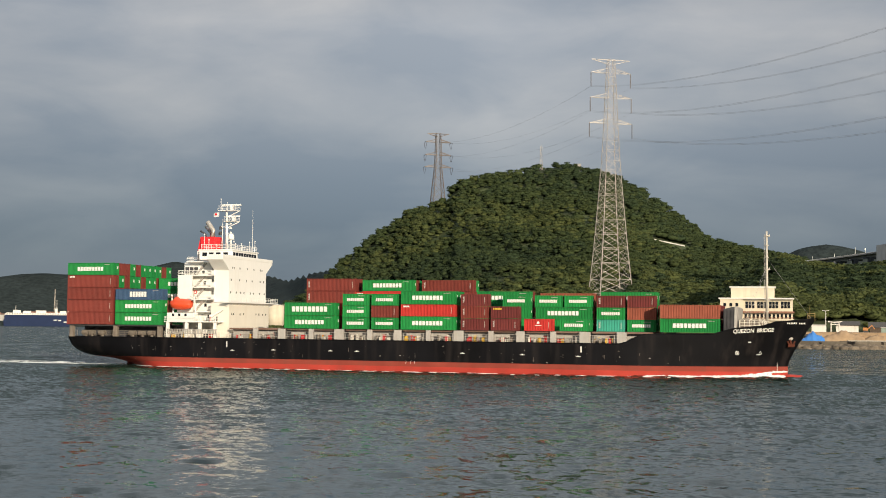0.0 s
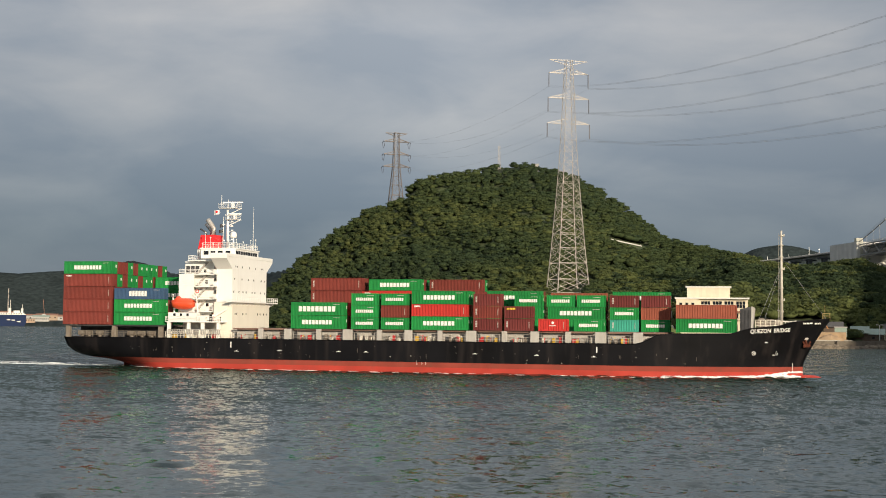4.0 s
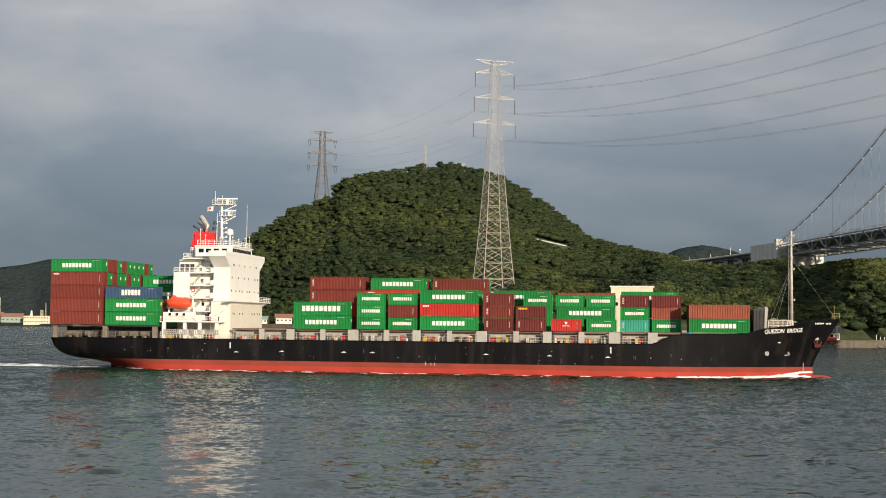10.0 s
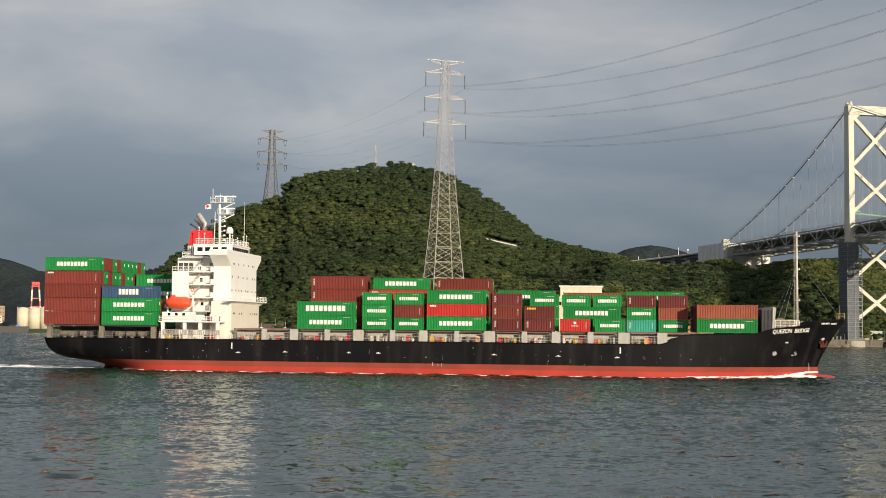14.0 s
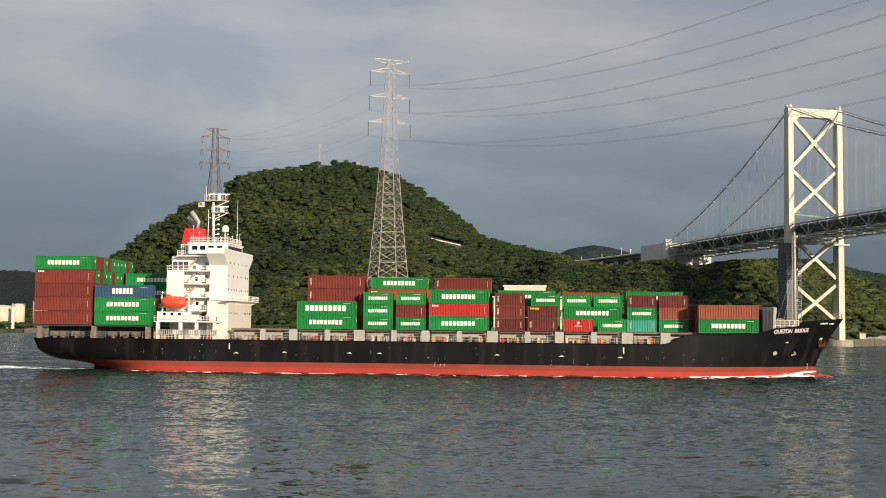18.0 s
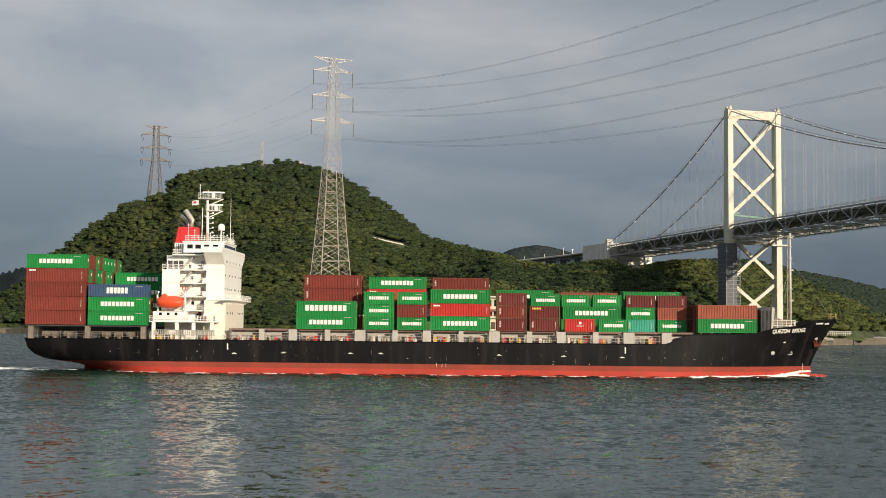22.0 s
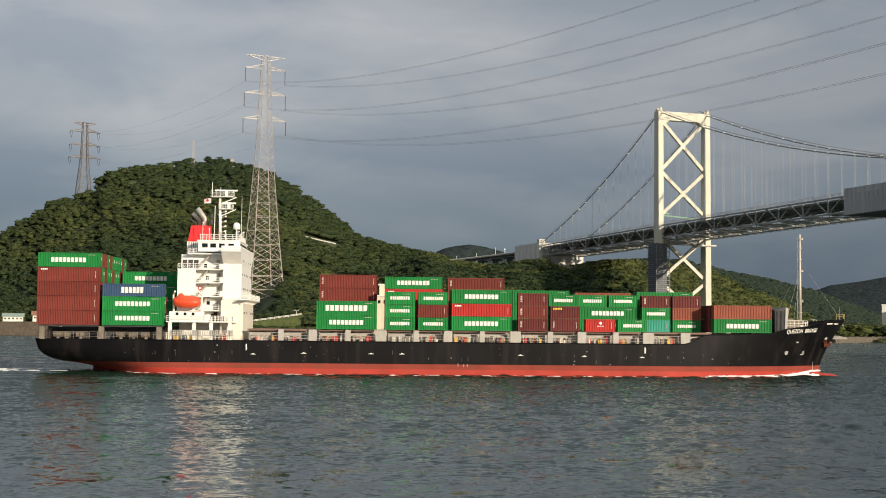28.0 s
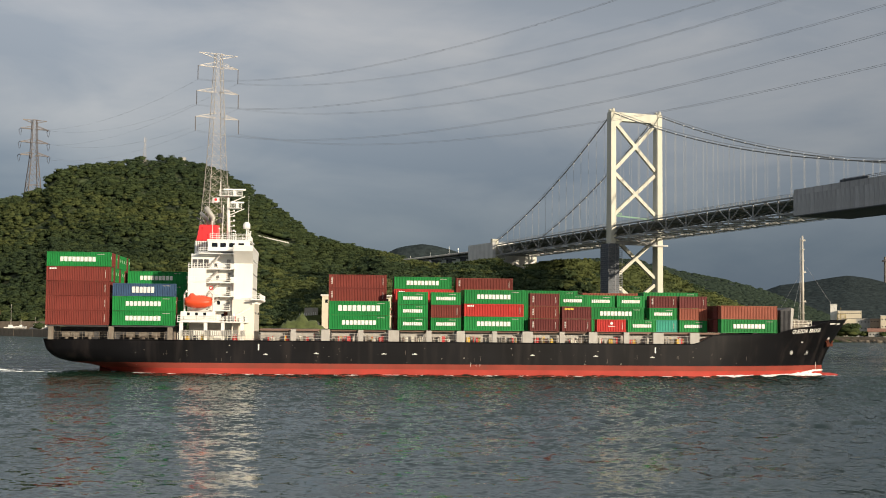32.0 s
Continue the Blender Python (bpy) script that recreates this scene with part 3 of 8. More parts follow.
def woods(name, label, spots, mat, templates, seed):
    """One mesh of many crowns: rows of x, y, z, radius."""
    rng = np.random.default_rng(seed)
    vs, fs, o = [], [], 0
    for x, y, z, rad in spots:
        tv, tf = templates[rng.integers(len(templates))]
        a = rng.uniform(0, 6.28)
        c, s = math.cos(a), math.sin(a)
        v = tv @ np.array([[c, s, 0], [-s, c, 0], [0, 0, 1]]) * (rad, rad, rad * rng.uniform(0.5, 0.72)) + (x, y, z)
        vs.append(v)
        fs.append(tf + o)
        o += len(tv)
    return tagged(new(name, from_arrays(name, np.concatenate(vs), np.concatenate(fs), mat, True)), label, "trees", kind="stuff")


def plant():
    rng = np.random.default_rng(5)
    n = 31000
    az = rng.uniform(-9, 34, n)
    r = np.sqrt(rng.uniform(640 ** 2, 1440 ** 2, n))
    near = rng.uniform(size=n) < 0.09         # closer growth on the steep front of the point
    az, r = np.where(near, rng.uniform(11, 32, n), az), np.where(near, rng.uniform(690, 930, n), r)
    shore = np.interp(az, *SHORE)
    h = land(az, r)
    crest = np.where(az < 15, np.interp(az, MAIN[0], MAIN[2]) + 25, np.where(az < 25, 1130, np.interp(az, FRONT[0], FRONT[2]) + 60))
    clear = np.zeros(n, bool)
    for a0, a1, r0, r1 in CLEARINGS:
        clear |= (az > a0) & (az < a1) & (r > r0) & (r < r1)
    keep = (r > shore + 34) & (r < crest) & (h > 6) & ~clear
    az, r, h = az[keep], r[keep], h[keep]
    x, y = r * np.sin(np.radians(az)), r * np.cos(np.radians(az))
    rad = np.where(rng.uniform(size=len(x)) < 0.14, rng.uniform(5.0, 7.2, len(x)), rng.uniform(2.6, 4.9, len(x)))
    patch = np.sin(x / 47 + 2 * np.sin(y / 61)) + 0.8 * np.sin(y / 37 + x / 83) + rng.normal(0, 0.7, len(x))
    # front slope gets more light crowns: its sunlight is put into leaf colour
    low = (r < 1010) & (az > 9)
    kind = np.where(patch > 1.25 - 2.0 * low, 2, np.where(patch < -0.9, 1, 0))
    spots = np.stack([x, y, h + 3.6 + rad * 0.08, rad], 1)
    tp = crown_templates(12, 7, 84, 11)
    woods("woods", "dense dark green broadleaf wood on the hillside", spots[kind == 0], M["leaf"], tp, 1)
    woods("woods", "darker evergreen crowns in the hillside wood", spots[kind == 1], M["leaf_dark"], tp, 2)
    woods("woods", "lighter green crowns in the hillside wood, sunlight put into their colour", spots[kind == 2], M["leaf_light"], tp, 3)


def far_woods():
    """Rough crowns on the distant hills."""
    rng = np.random.default_rng(15)
    spots = []
    for az0, az1, r0, r1, count, lo, hi in ((24, 34.5, 1330, 1775, 5200, 2.8, 4.8),):
        az, r = rng.uniform(az0, az1, count), rng.uniform(r0, r1, count)
        h = land(az, r)
        rad = rng.uniform(lo, hi, count)
        keep = h > 12
        x, y = r * np.sin(np.radians(az)), r * np.cos(np.radians(az))
        spots.append(np.stack([x, y, h + rad * 0.05, rad], 1)[keep])
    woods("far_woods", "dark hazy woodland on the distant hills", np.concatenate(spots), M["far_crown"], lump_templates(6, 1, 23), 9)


CLEARINGS = [(6.55, 8.2, 840, 962), (9.2, 11.0, 1105, 1150), (12.0, 15.6, 640, 722), (15.5, 21, 640, 712), (27.6, 34, 640, 850), (24.8, 27.6, 640, 775), (3.0, 6.4, 640, 800), (-10, 0.5, 640, 830)]
plant()
far_woods()


# ---- suspension bridge ----
M["cradle"] = material("green_cradle_paint", (0.16, 0.30, 0.22), 0.6, grain=0.1)
BR0 = Vector((330.3, 670.1, 0))
BRD = Vector((0.0591, -0.9983, 0))
BRN = Vector((0.9983, 0.0591, 0))
HALF, DEPTH, PANEL = 14.7, 8.0, 9.89


def on_bridge(s, off, z):
    return BR0 + BRD * s + BRN * off + Vector((0, 0, z))


def deck_z(s):
    return 68.4 + 1.7 * (1 - ((s - 356) / 356) ** 2)


def cable_z(s):
    if s >= 0:
        return 70.8 + 63.2 * ((356 - s) / 356) ** 2
    k = -s / 171
    return 134 + (67.6 - 134) * k - 4 * 5.5 * k * (1 - k)


def bridge():
    top = thing("suspension_bridge", "long grey suspension bridge with cream towers over the strait", "bridge")

    def leg_pair(s):
        for side in (-1, 1):
            bm = bmesh.new()
            for (z0, w0, l0), (z1, w1, l1) in (((3, 3.7, 6.6), (60, 3.4, 5.8)), ((60, 3.4, 5.8), (134, 3.1, 4.9))):
                vs = []
                for z, w, l in ((z0, w0, l0), (z1, w1, l1)):
                    vs.append([bm.verts.new(on_bridge(s + b * l / 2, side * (HALF + 0.6) + a * w / 2, z)) for a, b in ((-1, -1), (1, -1), (1, 1), (-1, 1))])
                for i in range(4):
                    j = (i + 1) % 4
                    bm.faces.new((vs[0][i], vs[0][j], vs[1][j], vs[1][i]))
                bm.faces.new(vs[1])
            leg = part("tower_leg", bm, M["tower_paint"], top, "cream-painted steel tower leg")
            for b in (-1, 1):
                bm = bmesh.new()
                p = on_bridge(s + b * 1.9, side * (HALF + 0.6), 134)
                rod(bm, p, p + Vector((0, 0, 2.1)), 1.3, 0.75, 10)
                part("cable_saddle", bm, M["tower_paint"], leg)
            bm = bmesh.new()
            o = on_bridge(s, side * (HALF + 0.6), -6)
            rod(bm, o, o + Vector((0, 0, 9.5)), 8, 7.5, 20)
            part("pier", bm, M["concrete"], leg, "round concrete pier")
        bm = bmesh.new()
        bar(bm, on_bridge(s, -HALF, 131.5), on_bridge(s, HALF, 131.5), 4.2, 5.0)
        for side in (-1, 1):      # haunches where the beam meets the legs
            knee = [(side * (HALF - 1), 129.1), (side * (HALF - 5.5), 129.1), (side * (HALF - 1), 125.4)]
            va, vb = [[bm.verts.new(on_bridge(s + d, o, z)) for o, z in knee] for d in (-1.9, 1.9)]
            bm.faces.new(va)
            bm.faces.new(vb[::-1])
            for i in range(3):
                bm.faces.new((va[i], va[(i + 1) % 3], vb[(i + 1) % 3], vb[i]))
        part("portal_beam", bm, M["tower_paint"], top)
        for z in (deck_z(s) - DEPTH - 2.2,):
            bm = bmesh.new()
            bar(bm, on_bridge(s, -HALF, z), on_bridge(s, HALF, z), 3.6, 2.0)
            part("cross_beam", bm, M["truss"], top)
        inner = HALF - 1.6
        for z0, z1 in ((101.2, 128.0), (75.2, 98.4), (38.2, 60.6), (14.2, 34.4)):
            for a, b in ((-1, 1), (1, -1)):
                bm = bmesh.new()
                bar(bm, on_bridge(s + a * 0.004, a * inner, z0), on_bridge(s + a * 0.004, b * inner, z1), 1.9, 1.9, up=BRN)
                part("cross_brace", bm, M["tower_paint"], top)
            bm = bmesh.new()
            c = on_bridge(s, 0, (z0 + z1) / 2)
            bar(bm, c - BRN * 1.7, c + BRN * 1.7, 2.0, 3.2)
            part("gusset", bm, M["tower_paint"], top)
    leg_pair(0)
    leg_pair(712)

    # main cables with clamps, hangers
    clamp = bmesh.new()
    rod(clamp, (0, -0.3, 0), (0, 0.3, 0), 0.46, 0.46, 8)
    clamp = mesh_of("cable_clamp", clamp, M["gantry"])
    hang = bmesh.new()
    for o in (-0.35, 0.35):
        rod(hang, (0, o, 0), (0, o, 1), 0.05, 0.05, 5)
    hang = mesh_of("hanger", hang, M["rope"])
    turn = math.atan2(BRD.y, BRD.x)
    for side in (-1, 1):
        pts = [on_bridge(s, side * HALF, cable_z(s)) for s in np.linspace(-171, 712, 120)]
        bm = bmesh.new()
        tube(bm, pts, 0.31, 8)
        cable = part("main_cable", bm, M["truss"], top, "dark steel main cable", True)
        for off in (-0.45, 0.45):
            bm = bmesh.new()
            tube(bm, [p + Vector((off * BRN.x, off * BRN.y, 1.25)) for p in pts], 0.07, 4)
            part("hand_cable", bm, M["truss"], cable)
        for i in range(-17, 72):
            s = (i + 0.5) * PANEL if i < 0 else (i + 1) * PANEL
            if i < 0:
                s = i * PANEL
            if abs(s) < 4 or s > 704 or s < -166:
                continue
            z0, z1 = deck_z(s), cable_z(s)
            ob = part("cable_clamp", clamp, None, cable)
            ob.matrix_world = Matrix.Translation(on_bridge(s, side * HALF, z1)) @ Matrix.Rotation(turn + math.pi / 2, 4, "Z")
            if z1 - z0 > 1.2 and -165 < s < 360:
                h = part("hanger", hang, None, top)
                h.matrix_world = Matrix.Translation(on_bridge(s, side * HALF, z0)) @ Matrix.Rotation(turn + math.pi / 2, 4, "Z") @ Matrix.Diagonal((1, 1, z1 - z0, 1))

    # stiffening truss, panel by panel: x along the bridge, z down from the top chord
    def side_panel():
        bm = bmesh.new()
        bar(bm, (0, 0, -0.45), (PANEL, 0, -0.45), 0.7, 0.75)
        bar(bm, (0, 0, -DEPTH + 0.45), (PANEL, 0, -DEPTH + 0.45), 0.7, 0.7)
        bar(bm, (0.2, 0, -0.9), (0.2, 0, -DEPTH + 0.9), 0.42, 0.42)
        bar(bm, (0.3, 0.02, -DEPTH + 0.7), (PANEL - 0.1, 0.02, -0.7), 0.42, 0.45)
        return mesh_of("truss_panel", bm, M["truss"])

    def floor_panel():
        bm = bmesh.new()
        box(bm, 0, PANEL, -HALF + 0.9, HALF - 0.9, -1.9, -1.2)
        for y in (-9, -3, 3, 9):
            box(bm, 0, PANEL, y - 0.25, y + 0.25, -3.1, -1.9)
        return mesh_of("deck_panel", bm, M["truss"])

    def bracing():
        bm = bmesh.new()
        z = -DEPTH + 0.4
        bar(bm, (0.2, -HALF, z), (0.2, HALF, z), 0.7, 0.8)
        bar(bm, (0.2, -HALF, z), (PANEL, 0, z + 0.05), 0.5, 0.45)
        bar(bm, (0.2, HALF, z), (PANEL, 0, z + 0.05), 0.5, 0.45)
        bar(bm, (0.2, -HALF, z), (0.2, 0, -1.9), 0.5, 0.5, up=(1, 0, 0))
        bar(bm, (0.2, HALF, z), (0.2, 0, -1.9), 0.5, 0.5, up=(1, 0, 0))
        return mesh_of("lateral_bracing", bm, M["truss"])

    def walkway():
        bm = bmesh.new()
        box(bm, 0, PANEL - 0.3, -0.4, 0.4, -0.1, 0)
        return mesh_of("inspection_walkway", bm, M["gantry"])

    def parapet():
        bm = bmesh.new()
        for z in (0.55, 1.0, 1.45):
            box(bm, 0, PANEL, -0.06, 0.06, z - 0.05, z + 0.05)
        for x in (0.3, 2.7, 5.2, 7.6):
            box(bm, x, x + 0.12, -0.07, 0.07, 0, 1.5)
        return mesh_of("parapet", bm, M["truss"])
    kinds = (side_panel(), floor_panel(), bracing(), walkway(), parapet())
    rot = Matrix.Rotation(turn, 4, "Z")
    for i in range(-17, 72):
        s = i * PANEL
        slope = math.atan2(deck_z(s + PANEL) - deck_z(s), PANEL)
        base = Matrix.Translation(on_bridge(s, 0, deck_z(s))) @ rot @ Matrix.Rotation(-slope, 4, "Y")
        flip = Matrix.Translation((PANEL, 0, 0)) @ Matrix.Diagonal((-1, 1, 1, 1)) if i % 2 else Matrix.Identity(4)
        for side in (-1, 1):
            o = part("truss_panel", kinds[0], None, top)
            o.matrix_world = base @ Matrix.Translation((0, side * HALF, 0)) @ flip
            if i < 34:
                o = part("parapet", kinds[4], None, top)
                o.matrix_world = base @ Matrix.Translation((0, side * (HALF - 0.6), 0))
        o = part("deck_panel", kinds[1], None, top)
        o.matrix_world = base
        o = part("lateral_bracing", kinds[2], None, top)
        o.matrix_world = base @ flip
        if -14 < i < 34:
            for y in (-12.6, -7.5, -2.5, 2.5, 7.5, 12.6):
                o = part("inspection_walkway", kinds[3], None, top, "pale inspection walkway under the deck")
                o.matrix_world = base @ Matrix.Translation((0, y, -DEPTH - 0.5))

    # repair enclosure of grey sheets round part of the span
    sheet = bmesh.new()
    box(sheet, 0.05, 2.95, -0.06, 0.06, -DEPTH - 0.9, 0.2)
    box(sheet, 0, 0.12, -0.14, 0.14, -DEPTH - 0.9, 0.2)
    sheet = mesh_of("work_sheet", sheet, M["sheet"])
    upper = bmesh.new()
    box(upper, 0.05, 5.95, -0.06, 0.06, 0.25, 2.9)
    upper = mesh_of("upper_sheet", upper, M["sheet"])
    n = 44
    for k in range(n):
        s = 171 + 3 * k
        for side in (-1, 1):
            o = part("work_sheet", sheet, None, top, "grey work sheeting")
            o.matrix_world = Matrix.Translation(on_bridge(s, side * (HALF + 0.9), deck_z(s))) @ rot
            if k % 2 == 0:
                o = part("upper_sheet", upper, None, top)
                o.matrix_world = Matrix.Translation(on_bridge(s, side * (HALF + 0.75), deck_z(s))) @ rot
    bm = bmesh.new()
    p, q = on_bridge(171, 0, deck_z(171) - DEPTH - 1.0), on_bridge(171 + 3 * n, 0, deck_z(171 + 3 * n) - DEPTH - 1.0)
    bar(bm, p, q, 2 * HALF + 1.8, 0.4)
    part("enclosure_floor", bm, M["net"], top, "dark underside of the work enclosure")
    bm = bmesh.new()
    for k in range(26):
        s = 205 + 1.3 * k
        p = on_bridge(s, -HALF - 0.9, deck_z(s) + 2.9)
        bar(bm, p, p + Vector((0, 0, 1.4)), 0.12)
    for z in (3.5, 4.2):
        bar(bm, on_bridge(205, -HALF - 0.9, deck_z(205) + z), on_bridge(238, -HALF - 0.9, deck_z(238) + z), 0.15)
    bar(bm, on_bridge(203, -HALF - 0.4, deck_z(203) + 3.4), on_bridge(221, -HALF - 0.4, deck_z(221) + 3.4), 0.8, 1.2)
    part("scaffold_rail", bm, M["net"], top)

    # scaffolding and netting round the lower part of the near leg
    bm = bmesh.new()
    for z in np.arange(2, 57, 2.3):
        for a, b, c, d in ((-1, -1, 1, -1), (1, -1, 1, 1), (1, 1, -1, 1), (-1, 1, -1, -1)):
            bar(bm, on_bridge(4.9 * b, -HALF - 0.6 + 4.3 * a, z), on_bridge(4.9 * d, -HALF - 0.6 + 4.3 * c, z), 0.28)
            bar(bm, on_bridge(4.9 * b, -HALF - 0.6 + 4.3 * a, z + 1), on_bridge(4.9 * d, -HALF - 0.6 + 4.3 * c, z + 1), 0.12)
    for a in (-4.3, 0, 4.3):
        for b in (-4.9, 4.9):
            bar(bm, on_bridge(b, -HALF - 0.6 + a, 0), on_bridge(b, -HALF - 0.6 + a, 58), 0.25)
    part("scaffold", bm, M["scaffold_tube"], top, "steel scaffold round the tower leg")
    bm = bmesh.new()
    for s0, s1, o0, o1 in ((-4.7, 4.7, -4.15, -4.1), (4.65, 4.7, -4.15, 2.6)):
        v = [on_bridge(s0, -HALF - 0.6 + o0, 1.5), on_bridge(s1, -HALF - 0.6 + (o0 if o1 - o0 < 0.1 else o1), 1.5)]
        bar(bm, v[0], v[1], 0.05, 0.05)
        quad = [bm.verts.new(v[0]), bm.verts.new(v[1]), bm.verts.new(v[1] + Vector((0, 0, 56))), bm.verts.new(v[0] + Vector((0, 0, 56)))]
        bm.faces.new(quad)
    part("scaffold_net", bm, M["net"], top, "dark netting on the scaffold")

    # travelling cradle between the legs and a platform under the deck
    bm = bmesh.new()
    bar(bm, on_bridge(-1.5, -HALF + 2, 74.2), on_bridge(-1.5, HALF - 1, 72.4), 0.5, 0.9)
    bar(bm, on_bridge(-1.5, -HALF + 2, 75.6), on_bridge(-1.5, -HALF + 7, 75.2), 0.4, 1.0)
    part("cradle_beam", bm, M["cradle"], top, "dull green access beam between the legs")
    bm = bmesh.new()
    bar(bm, on_bridge(3, HALF - 6, deck_z(0) - DEPTH - 3.4), on_bridge(3, HALF + 5, deck_z(0) - DEPTH - 3.2), 3, 0.8)
    part("access_platform", bm, M["anchor_block"], top, "pale access platform by the tower leg")

    # anchorage and approach
    bm = bmesh.new()
    for s0, s1, o, z0, z1 in ((-214, -169, 17, 36, 67.9),):
        v = [on_bridge(a, b, 0) for a, b in ((s0, -o), (s1, -o), (s1, o), (s0, o))]
        lo = [bm.verts.new(p + Vector((0, 0, z0))) for p in v]
        hi = [bm.verts.new(p + Vector((0, 0, z1))) for p in v]
        bm.faces.new(lo[::-1])
        bm.faces.new(hi)
        for i in range(4):
            j = (i + 1) % 4
            bm.faces.new((lo[i], lo[j], hi[j], hi[i]))
    part("anchorage", bm, M["anchor_block"], top, "grey concrete anchorage block")
    for side in (-1, 1):
        bm = bmesh.new()
        bar(bm, on_bridge(-171, side * HALF, 50), on_bridge(-171, side * HALF, 70.3), 4.4, 4.0)
        part("cable_housing", bm, M["tower_paint"], top, "pale cable housing")
    bm = bmesh.new()
    p = bear(21.62, 893, 45.4)
    bar(bm, p, p + Vector((0, 0, 7.4)), 7.5, 6)
    pier = part("side_pier", bm, M["tower_paint"], top, "pale pier head under the truss")
    bm = bmesh.new()
    bar(bm, p + Vector((0.4, 0, 7.4)), p + Vector((0.4, 0, 16.5)), 3.6, 3.0)
    bar(bm, p + Vector((-9, 0, 15.2)), p + Vector((6, 0, 15.7)), 2.6, 1.0)
    part("bearing", bm, M["gantry"], pier)
    # curved approach road on piers
    pts = [bear(19.0 - 0.21 * k, 948 + 3.4 * k, 64.6 - 0.27 * k) for k in range(19)]
    for p, q in zip(pts, pts[1:]):
        bm = bmesh.new()
        bar(bm, p - Vector((0, 0, 1.1)), q - Vector((0, 0, 1.1)), 11, 0.9)
        for o in (-3.5, 0, 3.5):
            bar(bm, p + Vector((0, o, -2.4)), q + Vector((0, o, -2.4)), 0.7, 1.8)
        span = part("approach_span", bm, M["truss"], top, "grey approach viaduct on the hillside")
        for o in (-5.4, 5.4):
            bm = bmesh.new()
            d = Vector((0, o, -0.2))
            bar(bm, p + d, q + d, 0.35, 1.0)
            part("approach_parapet", bm, M["anchor_block"], span)
    for k in (2, 5, 8, 11, 14, 17):
        bm = bmesh.new()
        bar(bm, pts[k] - Vector((0, 0, 30)), pts[k] - Vector((0, 0, 3.3)), 3, 5)
        bar(bm, pts[k] - Vector((5, 0, 3.9)), pts[k] - Vector((-5, 0, 3.9)), 3, 1.2)
        # piers coloured dark for the shade under the road deck
        part("viaduct_pier", bm, M["net"], top)
    for az, h, board in ((18.36, 3.6, 1.0), (17.95, 6.2, 0), (17.1, 3.2, 0), (16.2, 3.2, 0), (18.85, 5, 0)):
        k = (19.0 - az) / 0.21
        p = bear(az, 948 + 3.4 * k, 64.2 - 0.27 * k)
        bm = bmesh.new()
        bar(bm, p, p + Vector((0, 0, h)), 0.22)
        if board:
            bar(bm, p + Vector((-board / 2, -0.2, h)), p + Vector((board / 2, -0.2, h)), 0.2, 0.8)
        part("road_sign" if board else "lamp_standard", bm, M["gantry"], top)
    return top


bridge()


# ---- power line ----
def lattice(bm, levels, m, leg=0.55, lace=0.28):
    """A square lattice mast: levels of (z, half width)."""
    def c(k, z, w):
        a, b = ((-1, -1), (1, -1), (1, 1), (-1, 1))[k % 4]
        return m @ Vector((a * w, b * w, z))
    for (z0, w0), (z1, w1) in zip(levels, levels[1:]):
        f = 0.45 + 0.55 * w0 / levels[0][1]
        brace = lace * (0.36 + 0.64 * w0 / levels[0][1])
        for k in range(4):
            bar(bm, c(k, z0, w0), c(k, z1, w1), leg * f)
            bar(bm, c(k, z0, w0), c(k + 1, z1, w1), brace)
            bar(bm, c(k + 1, z0, w0), c(k, z1, w1), brace)
            bar(bm, c(k, z1, w1), c(k + 1, z1, w1), brace)
        bar(bm, c(0, z1, w1), c(2, z1, w1), brace * 0.8)
        if w0 > 6.5:             # redundant members in the wide panels
            zm, wm = (z0 + z1) / 2, (w0 + w1) / 2
            for k in range(4):
                mid = (c(k, zm, wm) + c(k + 1, zm, wm)) / 2
                for e in (k, k + 1):
                    bar(bm, c(e, zm, wm), c(e, z0, w0).lerp(mid, 0.5), brace * 0.6)
                    bar(bm, c(e, zm, wm), c(e, z1, w1).lerp(mid, 0.5), brace * 0.6)


